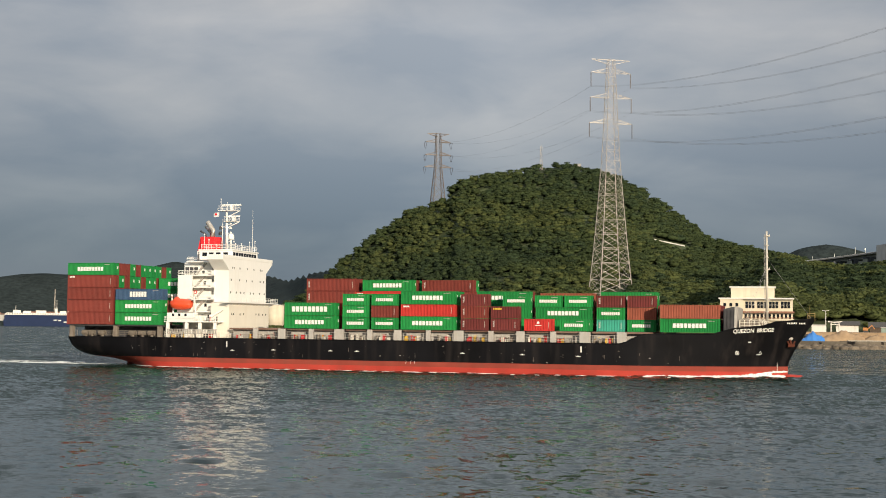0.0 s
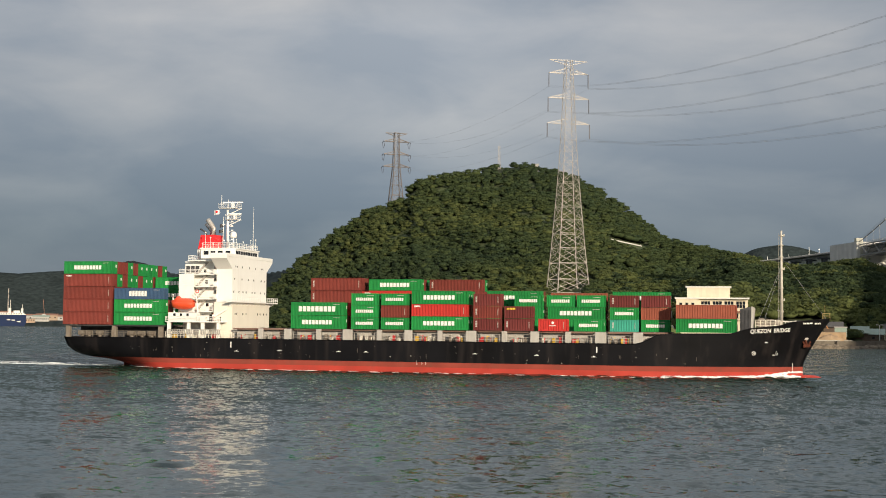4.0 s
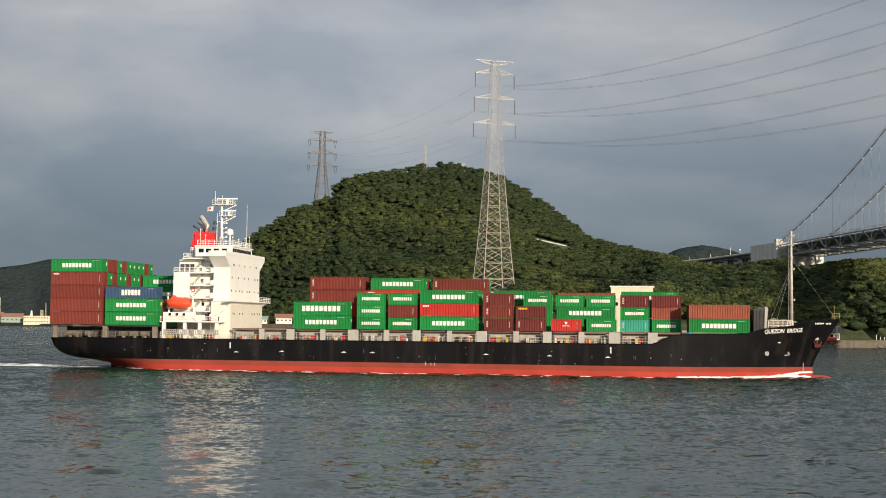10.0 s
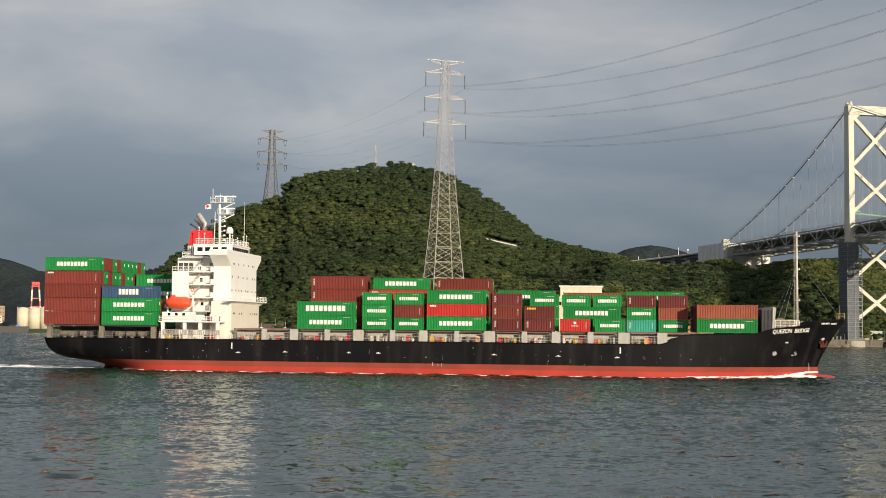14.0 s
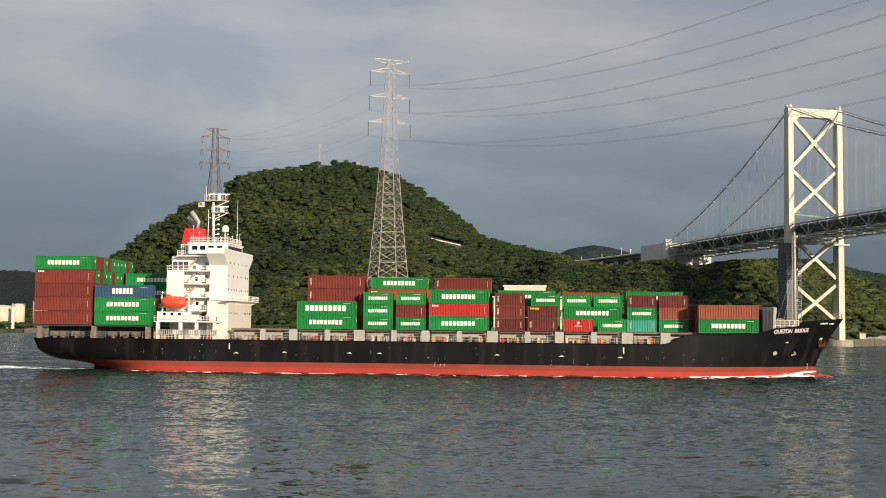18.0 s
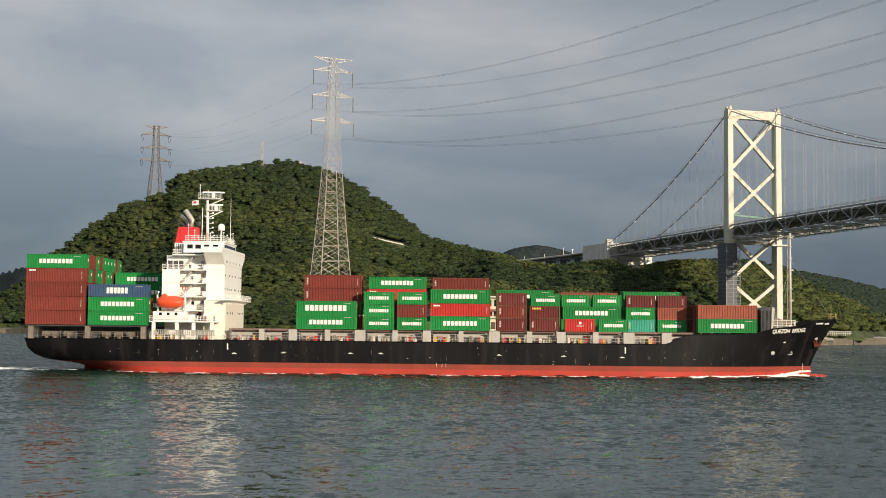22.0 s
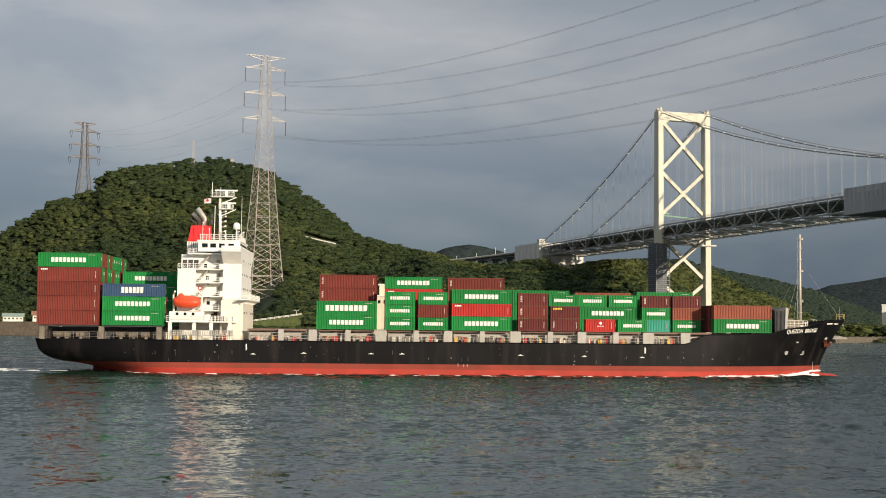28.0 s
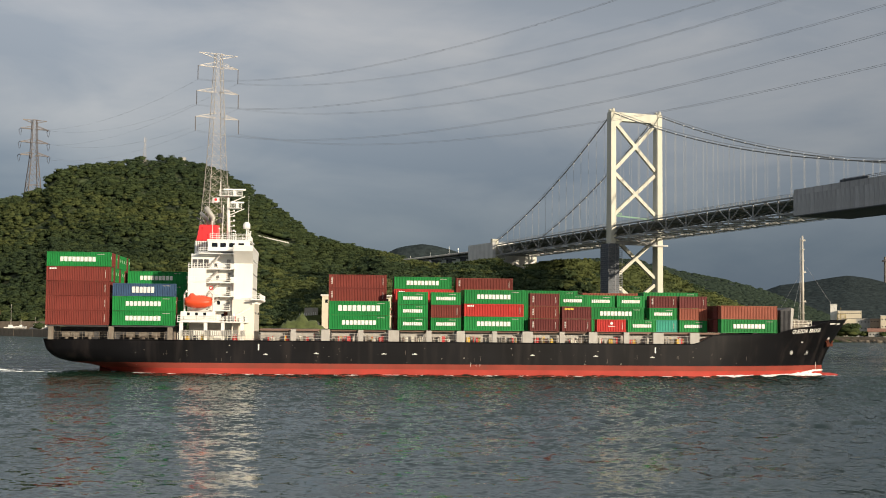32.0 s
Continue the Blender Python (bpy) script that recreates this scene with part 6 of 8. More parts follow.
for y in (-6.3, -2.2):
    bm = bmesh.new()
    for z in (10.7, 11.25, 11.8):
        rod(bm, (31.7, y, z), (36.6, y + 0.7, z), 0.05, 0.05, 5)
    for k in range(6):
        rod(bm, (31.7 + 0.98 * k, y + 0.14 * k, 9.8), (31.7 + 0.98 * k, y + 0.14 * k, 11.8), 0.06, 0.06, 6)
    part("winch_rail", bm, M["cream"], ship, "cream hand rail beside the winches")
fr = random.Random(8)
for k in range(12):
    bm = bmesh.new()
    x, y = fr.uniform(32.2, 36.3), fr.uniform(-5.2, -1.5)
    h = fr.uniform(0.6, 1.9)
    if k % 3 == 0:
        box(bm, x - 0.3, x + 0.3, y - 0.3, y + 0.3, 9.7, 10.2 + h)
        bevel(bm, 0.06)
    else:
        rod(bm, (x, y, 9.7), (x + fr.uniform(-0.3, 0.3), y, 10.2 + h), 0.13, 0.1, 8)
        bar(bm, (x - 0.4, y, 10.1 + h), (x + 0.4, y, 10.1 + h), 0.12)
    part("forecastle_gear", bm, M[fr.choice(("poop", "cream", "redgear", "dark_gear_shade", "greypaint", "poop"))], ship)
bm = bmesh.new()
for y in (-0.8, 0.8):
    rod(bm, (45.2, y, 11.9), (45.2, y, 13.4), 0.06, 0.06, 6)
    rod(bm, (46.6, y * 0.3, 12), (46.6, y * 0.3, 13.4), 0.06, 0.06, 6)
    rod(bm, (45.2, y, 13.3), (46.6, y * 0.3, 13.3), 0.05, 0.05, 5)
    rod(bm, (45.2, y, 12.8), (46.6, y * 0.3, 12.8), 0.05, 0.05, 5)
rod(bm, (45.6, 0, 12), (45.6, 0, 15), 0.05, 0.03, 6)
part("bow_rail", bm, material("ochre_rail", (0.36, 0.27, 0.10), 0.6, grain=0.2), ship, "ochre rail at the bow")

# ---- containers ----
def corrugated(length, height, depth=0.11, pitch=0.33):
    """Body of a steel box: corrugated sides and ends, frame posts and rails are other parts. Base centre at the aft near corner."""
    w = 2.438
    bm = bmesh.new()

    def wall(p, d, out, run):
        n = max(4, int(run / pitch))
        prof = []
        for i in range(n):
            a = run * i / n
            s = run / n
            prof += [(a, 0), (a + 0.26 * s, 0), (a + 0.5 * s, -depth), (a + 0.76 * s, -depth)]
        prof.append((run, 0))
        lo = [bm.verts.new(p + d * a + out * (b - 0.02) + Vector((0, 0, 0.14))) for a, b in prof]
        hi = [bm.verts.new(v.co + Vector((0, 0, height - 0.26))) for v in lo]
        for i in range(len(prof) - 1):
            bm.faces.new((lo[i], lo[i + 1], hi[i + 1], hi[i]))
    wall(Vector((0.1, 0, 0)), Vector((1, 0, 0)), Vector((0, -1, 0)), length - 0.2)
    wall(Vector((length - 0.1, w, 0)), Vector((-1, 0, 0)), Vector((0, 1, 0)), length - 0.2)
    wall(Vector((0, w - 0.1, 0)), Vector((0, -1, 0)), Vector((-1, 0, 0)), w - 0.2)
    box(bm, 0.05, length - 0.06, 0.06, w - 0.06, 0.1, 0.16)
    box(bm, 0.05, length - 0.06, 0.06, w - 0.06, height - 0.14, height - 0.07)
    return bm


def frame_bm(length, height):
    w, c = 2.438, 0.13
    bm = bmesh.new()
    for x in (0, length - c):
        for y in (0, w - c):
            box(bm, x, x + c, y, y + c, 0.001, height - 0.001)
    for z in (0.035, height - c - 0.045):
        for y in (0.003, w - c):
            box(bm, c, length - c, y, y + c - 0.003, z, z + c - 0.002)
        for x in (0.003, length - c):
            box(bm, x, x + c - 0.003, c, w - c, z, z + c - 0.002)
    return bm


def door_bm(length, height, k):
    w = 2.438
    bm = bmesh.new()
    y0, y1 = (0.14, w / 2 - 0.015) if k == 0 else (w / 2 + 0.015, w - 0.14)
    box(bm, length - 0.09, length - 0.03, y0, y1, 0.14, height - 0.14)
    for y in (y0 + 0.25, y1 - 0.25):
        rod(bm, (length, y, 0.14), (length, y, height - 0.14), 0.03, 0.03, 6)
    for z in (0.5, height * 0.45):
        box(bm, length - 0.03, length + 0.03, y0 + 0.1, y1 - 0.1, z, z + 0.06)
    return bm


CACHE = {}


def box_meshes(kind, colour):
    if (kind, colour) not in CACHE:
        length, height = {"hc40": (12.192, 2.896), "st40": (12.192, 2.591), "st20": (6.058, 2.591)}[kind]
        mat = M["box_" + colour]
        CACHE[kind, colour] = (mesh_of("body", corrugated(length, height), mat), mesh_of("frame", frame_bm(length, height), mat),
                               mesh_of("door", door_bm(length, height, 0), mat), mesh_of("door", door_bm(length, height, 1), mat), length, height)
    return CACHE[kind, colour]


def bars_mesh(key, rects, mat, y=-0.035):
    if key not in CACHE:
        bm = bmesh.new()
        for x0, x1, z0, z1, lean in rects:
            f = [bm.verts.new(p) for p in ((x0, y, z0), (x1, y, z0), (x1 + lean, y, z1), (x0 + lean, y, z1))]
            b = [bm.verts.new((v.co.x, y + 0.03, v.co.z)) for v in f]
            bm.faces.new(f)
            for i in range(4):
                j = (i + 1) % 4
                bm.faces.new((f[i], f[j], b[j], b[i]))
        CACHE[key] = mesh_of("wordmark", bm, mat)
    return CACHE[key]


def wordmark(kind, style):
    """Plain white blocks where the line's name is painted."""
    L = 12.192 if kind != "st20" else 6.058
    hgt = 2.896 if kind == "hc40" else 2.591
    if style == "long":
        n, w, h, c = 9, 7.0 if L > 7 else 4.0, 0.92 if L > 7 else 0.66, L * 0.5
    elif style == "wide":
        n, w, h, c = 9, 8.6, 1.15, L * 0.5
    elif style == "short":
        n, w, h, c = 6, 4.5, 1.2, L * 0.49
    z0 = hgt * 0.46 - h / 2 + 0.1
    return letter_row(("mark", kind, style), c - w / 2, w, z0, h, n)


def letter_row(key, x, w, z, h, n, mat="paint_mark", y=-0.035):
    """One plain block of n bars, held together by a hairline."""
    if key not in CACHE:
        bm = bmesh.new()
        prev = None
        for i in range(n):
            cols = [[bm.verts.new((a, y, z + h * k)) for k in (0, 0.48, 0.52, 1)] for a in (x + w * (i + 0.02) / n, x + w * (i + 0.80) / n)]
            for k in range(3):
                bm.faces.new((cols[0][k], cols[1][k], cols[1][k + 1], cols[0][k + 1]))
            if prev:
                bm.faces.new((prev[1], cols[0][1], cols[0][2], prev[2]))
            prev = cols[1]
        CACHE[key] = mesh_of("wordmark", bm, M[mat])
    return CACHE[key]


def small_marks(kind):
    L = 12.192 if kind != "st20" else 6.058
    H_ = 2.896 if kind == "hc40" else 2.591
    return bars_mesh(("small", kind), [(L - 2.5, L - 1.0, H_ - 0.52, H_ - 0.44, 0)], M["stencil"])


def side_marks(kind):
    L = 12.192 if kind != "st20" else 6.058
    H_ = 2.896 if kind == "hc40" else 2.591
    return letter_column(("side", kind), L - 0.85, 0.14, H_ * 0.25, H_ * 0.5, 6)


def letter_column(key, x, w, z, h, n, y=-0.035):
    """A narrow upright row of plain bars, joined by a thin stem."""
    if key not in CACHE:
        bm = bmesh.new()
        for i in range(n):
            a, b, c = z + h * i / n, z + h * (i + 0.6) / n, z + h * (i + 1) / n
            for z0, z1, x0 in ((a, b, x), (b, c, x + w * 0.75)):
                v = [bm.verts.new(p) for p in ((x0, y, z0), (x + w, y, z0), (x + w, y, z1), (x0, y, z1))]
                bm.faces.new(v)
        bmesh.ops.remove_doubles(bm, verts=bm.verts, dist=1e-4)
        CACHE[key] = mesh_of("stencil", bm, M["stencil"])
    return CACHE[key]


M["stencil"] = material("worn_white_stencil", (0.50, 0.46, 0.42), 0.6, grain=0.2, grain_size=0.3)


def end_mark(kind):
    if ("end", kind) not in CACHE:
        L = 12.192 if kind != "st20" else 6.058
        H_ = 2.896 if kind == "hc40" else 2.591
        bm = bmesh.new()
        box(bm, L + 0.005, L + 0.03, 1.5, 1.95, H_ * 0.5, H_ * 0.72)
        CACHE["end", kind] = mesh_of("end_mark", bm, M["paint_mark"])
    return CACHE["end", kind]


FULL = {"green": "bright green", "red_brown": "red-brown", "maroon": "dark maroon", "red": "bright red", "orange_brown": "orange-brown", "teal": "teal green", "blue": "dark blue"}


def container(kind, colour, x, col, z, mark="", where="stacked on the ship's deck"):
    body, fr, d0, d1, length, height = box_meshes(kind, colour)
    size = "forty-foot" if length > 7 else "twenty-foot"
    y = -13.65 + 2.5 * col
    c = thing("shipping_container", f"{FULL[colour]} corrugated {size} steel container {where}", "container", "containers on the ship")
    CARGO.append((c, pose(x, y, z)))
    part("body", body, None, c)
    part("frame", fr, None, c)
    part("door", d0, None, c)
    part("door", d1, None, c)
    if mark in ("long", "wide", "short"):
        part("wordmark", wordmark(kind, mark), None, c, "white block lettering")
        part("stencil", small_marks(kind), None, c)
    elif mark == "side":
        part("stencil", side_marks(kind), None, c)
    elif mark == "corner":
        part("stencil", letter_row(("corner", kind), 0.6, 1.4, height - 0.62, 0.32, 4), None, c)
        part("stencil", side_marks(kind), None, c)
    elif mark == "yellow":
        part("stencil", letter_row(("yellow", kind), 0.5, 1.9, height - 0.75, 0.38, 6, "yellow"), None, c, "yellow block lettering")
    elif mark == "left":
        part("stencil", letter_column(("left", kind), 0.45, 0.34, height * 0.3, height * 0.5, 4), None, c)
        part("stencil", side_marks(kind), None, c)
    elif mark == "disc":
        bm = bmesh.new()
        bmesh.ops.create_circle(bm, cap_ends=True, segments=14, radius=0.28, matrix=Matrix.Translation((length / 2, -0.045, height * 0.68)) @ Matrix.Rotation(math.pi / 2, 4, "X"))
        part("emblem", bm, M["paint_mark"], c)
        part("wordmark", bars_mesh(("disc", kind), [(length / 2 - 0.7, length / 2 + 0.7, height * 0.42, height * 0.47, 0)], M["paint_mark"]), None, c)
        part("stencil", side_marks(kind), None, c)
    if colour == "green":
        part("end_mark", end_mark(kind), None, c)
    return c


def stack(x, col, z, rows, where="stacked on the ship's deck"):
    for kind, colour, mark in rows:
        container(kind, colour, x, col, z, mark, where)
        z += 2.896 if kind == "hc40" else 2.591
    return z


AFT = "stacked at the stern"
TOP = ["green", "red_brown", "red_brown", "green", "red_brown", "green", "green", "green", "green", "red_brown", "green"]
SEC = ["red_brown", "green", "red_brown", "green", "green", "red_brown", "green", "green", "red_brown", "red_brown", "red_brown"]
for col in range(11):
    rows = [("hc40", "red_brown", "side"), ("hc40", "red_brown", "side"), ("hc40", "red_brown", "side")]
    if col == 9:
        rows[1] = ("hc40", "green", "")
    rows += [("hc40", SEC[col], "corner" if col == 0 else ""), ("hc40", TOP[col], "long" if TOP[col] == "green" else "")]
    stack(-122.75, col, 9.5, rows, AFT)
stack(-109.85, 0, 9.5, [("hc40", "green", "long"), ("hc40", "green", "long"), ("st40", "blue", "short")], AFT)
stack(-109.85, 1, 9.5, [("hc40", "red_brown", "side"), ("hc40", "red_brown", "side")], AFT)
stack(-109.85, 8, 9.5, [("hc40", "green", "long"), ("hc40", "green", "long"), ("hc40", "green", "long"), ("hc40", "green", "long")], AFT)
stack(-109.85, 9, 9.5, [("hc40", "green", "long"), ("hc40", "green", "long"), ("hc40", "green", "long"), ("hc40", "green", "long")], AFT)

G = 9.08
stack(-67.05, 0, G, [("hc40", "green", "long"), ("hc40", "green", "wide")])
stack(-67.05, 1, G, [("hc40", "red_brown", "left")])
stack(-67.05, 2, G, [("hc40", "red_brown", "left"), ("hc40", "red", "")])
stack(-67.05, 5, G, [("hc40", "red_brown", ""), ("hc40", "green", ""), ("hc40", "red_brown", "left"), ("hc40", "red_brown", "left")])
stack(-67.05, 6, G, [("hc40", "red_brown", ""), ("hc40", "red_brown", ""), ("hc40", "red_brown", "left"), ("hc40", "red_brown", "left")])
for k, x in enumerate((-53.2, -46.45)):
    stack(x, 0, G, [("st20", "green", "long"), ("st20", "green", "long") if k == 0 else ("st20", "red_brown", "side"), ("st20", "green", "long")])
stack(-53.2, 3, G, [("hc40", "red_brown", ""), ("hc40", "red_brown", ""), ("st40", "red", "corner")])
stack(-53.2, 5, G, [("hc40", "red_brown", ""), ("hc40", "red_brown", ""), ("hc40", "red", "corner"), ("st40", "green", "long")])
stack(-53.2, 6, G, [("hc40", "red_brown", ""), ("hc40", "red_brown", ""), ("hc40", "red", ""), ("st40", "red_brown", "side")])
stack(-53.2, 7, G, [("hc40", "red_brown", ""), ("hc40", "red_brown", ""), ("hc40", "red", ""), ("st40", "green", "long")])
stack(-39.65, 0, G, [("hc40", "green", "long"), ("st40", "red", "corner"), ("hc40", "green", "long")])
stack(-39.65, 1, G, [("hc40", "green", ""), ("st40", "red_brown", ""), ("hc40", "green", "")])
stack(-39.65, 2, G, [("hc40", "green", ""), ("st40", "red_brown", ""), ("hc40", "green", "")])
stack(-39.65, 6, G, [("hc40", "green", ""), ("hc40", "red_brown", ""), ("hc40", "red_brown", ""), ("st40", "red_brown", "left")])
stack(-39.65, 7, G, [("hc40", "green", ""), ("hc40", "red_brown", ""), ("hc40", "red_brown", ""), ("st40", "green", "")])
stack(-26.1, 0, G, [("st20", "maroon", "left"), ("st20", "red_brown", "left"), ("st20", "maroon", "left")])
stack(-19.45, 0, G, [("st20", "maroon", "left"), ("st20", "maroon", "yellow")])
stack(-18.75, 3, G, [("st20", "green", ""), ("st20", "green", ""), ("st20", "green", "long")])
stack(-25.9, 5, G, [("hc40", "green", ""), ("hc40", "green", ""), ("hc40", "green", "long")])
stack(-25.9, 6, G, [("hc40", "green", ""), ("hc40", "red_brown", ""), ("hc40", "red_brown", "")])
stack(-12.2, 0, G, [("st20", "red", "disc")])
stack(-5.1, 1, G, [("st20", "green", "long")])
stack(-12.2, 4, G, [("st20", "green", ""), ])
stack(-5.6, 4, G, [("st20", "green", "long"), ])
container("st40", "green", -11.9, 4, G + 2.591, "long")
container("st20", "green", -12.15, 4, G + 5.182, "long")
container("st20", "green", -5.6, 4, G + 5.182, "long")
stack(-12.0, 6, G, [("hc40", "red_brown", ""), ("hc40", "red_brown", ""), ("st40", "orange_brown", "")])
stack(1.5, 4, G, [("st20", "teal", "left"), ("st20", "green", "long"), ("st20", "maroon", "left")])
stack(8.1, 4, G, [("st20", "green", "long"), ("st20", "orange_brown", ""), ("st20", "maroon", "side")])
stack(1.5, 6, G, [("hc40", "green", ""), ("hc40", "green", ""), ("hc40", "green", "long")])
stack(1.5, 7, G, [("hc40", "green", ""), ("hc40", "red_brown", ""), ("hc40", "green", "")])
stack(15.7, 2, G, [("hc40", "green", "long"), ("hc40", "orange_brown", "")])
for col in (3, 4, 5, 6, 7, 8):
    stack(15.5, col, G, [("hc40", "maroon", ""), ("hc40", "maroon", "")])

# ---- the far shore: walls, rocks, buildings, small things ----
M.update({
    "tile_dark": material("dark_roof_tile", (0.075, 0.072, 0.07), 0.7, grain=0.25, grain_size=0.8),
    "copper": material("green_copper_roof", (0.25, 0.32, 0.275), 0.6, grain=0.15, grain_size=2),
    "brown_roof": material("brown_roof", (0.26, 0.13, 0.085), 0.75, grain=0.2, grain_size=1.5),
    "wall_cream": material("cream_render", (0.68, 0.60, 0.46), 0.8, grain=0.06, grain_size=3, stain=0.25, stain_size=4, streak=True),
    "wall_white": material("white_render", (0.72, 0.70, 0.65), 0.8, grain=0.06, grain_size=3, stain=0.25, stain_size=4, streak=True),
    "wall_grey": material("grey_render", (0.40, 0.39, 0.37), 0.85, grain=0.1, grain_size=3, stain=0.3, stain_size=4, streak=True),
    "wall_tan": material("tan_render", (0.36, 0.265, 0.19), 0.85, grain=0.1, grain_size=3),
    "tarp": material("blue_tarpaulin", (0.05, 0.22, 0.62), 0.5, grain=0.12, grain_size=2),
    "ferry_blue": material("navy_ship_paint", (0.017, 0.029, 0.075), 0.7, grain=0.1, grain_size=10, spec=0.1),
    "orange_machine": material("orange_machine_paint", (0.50, 0.22, 0.07), 0.5),
    "grass": material("rough_grass", (0.075, 0.095, 0.03), 0.95, grain=0.4, grain_size=3, bump=0.3, bump_size=1.5),
    "torii_stone": material("pale_stone", (0.66, 0.63, 0.57), 0.8, grain=0.1, grain_size=1),
    "wood_dark": material("dark_weathered_wood", (0.10, 0.07, 0.05), 0.8, grain=0.3, grain_size=0.8),
})


def shore_r(az):
    return float(np.interp(az, *SHORE))


def facing(az, r, z=0.0, turn=0.0):
    return Matrix.Translation(bear(az, r, z)) @ Matrix.Rotation(radians(-az + turn), 4, "Z")


def ground_z(az, r):
    if 15.8 < az < 19.5 and 671 <= r <= 696:
        return 8.3
    return float(land(az, r))


# seawall in cast segments
wall = tagged(new("seawall"), "weathered concrete seawall along the far shore", "seawall", kind="structure")
a = -8.0
rw = random.Random(2)
while a < 37:
    r = shore_r(a)
    w = math.degrees(12 / r)
    if not 14.6 < a < 15.2:
        bm = bmesh.new()
        h = 3.5 + rw.uniform(-0.15, 0.15) + (0.9 if -3 < a < 1 else 0.5 if 16.9 < a < 19.5 else 0)
        p, q = bear(a, shore_r(a) + 3), bear(a + w * 0.985, shore_r(a + w) + 3)
        bar(bm, p + Vector((0, 0, h / 2 - 2)), q + Vector((0, 0, h / 2 - 2)), 14, h + 4)
        part("wall_segment", bm, M["seawall"], wall)
        bm = bmesh.new()
        o = Vector((p.x, p.y, 0)).normalized() * -6.2
        bar(bm, p + o + Vector((0, 0, h + 0.25)), q + o + Vector((0, 0, h + 0.25)), 0.8, 0.5)
        part("wall_coping", bm, M["concrete" if 16.9 < a < 19.5 else "seawall"], wall)
    a += w


def boulders():
    rng = np.random.default_rng(8)
    vs, fs, o = [], [], 0
    tp = lump_templates(5, 1, 21)
    for lo, hi, n, out in ((15.0, 22.5, 520, 9), (24, 37.5, 460, 6), (-8, 1, 160, 5), (1, 15, 240, 5)):
        for _ in range(n):
            az = rng.uniform(lo, hi)
            r = shore_r(az) - rng.uniform(-0.5, 1) * out * 0.8 - 3
            p = bear(az, r)
            tv, tf = tp[rng.integers(5)]
            s = rng.uniform(0.9, 2.4)
            vs.append(tv * (s * 1.3, s * 1.3, s) + (p.x, p.y, rng.uniform(-0.6, 0.7) + 0.18 * max(0, out - (shore_r(az) - r))))
            fs.append(tf + o)
            o += len(tv)
    me = from_arrays("shore_rocks", np.concatenate(vs), np.concatenate(fs), M["rock"])
    tagged(new("shore_rocks", me), "brown-grey boulders at the foot of the seawall", "rocks", kind="stuff")


boulders()


def building(name, label, az, r, w, d, h, wall_mat, z=None, turn=0.0, rows=0, cols=0, roof="flat", roof_mat="wall_grey", rh=2.0, win=(1.3, 1.2), cat="building"):
    """A block that faces the water, with its own windows and roof."""
    z = ground_z(az, r) - 0.3 if z is None else z
    top = thing(name, label, cat, m=facing(az, r, z, turn))
    bm = bmesh.new()
    box(bm, -w / 2, w / 2, 0, d, -2, h)
    part("wall", bm, M[wall_mat], top)
    bm = bmesh.new()
    if roof == "flat":
        box(bm, -w / 2 - 0.3, w / 2 + 0.3, -0.3, d + 0.3, h, h + 0.45)
    else:
        e = 0.9
        prism(bm, [(-e, h), (d / 2, h + rh), (d + e, h), (d + e, h - 0.25), (d / 2, h + rh - 0.3), (-e, h - 0.25)], 0, -w / 2 - e, w / 2 + e)
    part("roof", bm, M[roof_mat], top)
    for i in range(rows):
        for j in range(cols):
            x = -w / 2 + w * (j + 0.5) / cols
            zz = h * (i + 0.55) / rows
            bm = bmesh.new()
            box(bm, x - win[0] / 2, x + win[0] / 2, -0.06, 0.1, zz - win[1] / 2, zz + win[1] / 2)
            part("window", bm, M["window"], top)
    return top


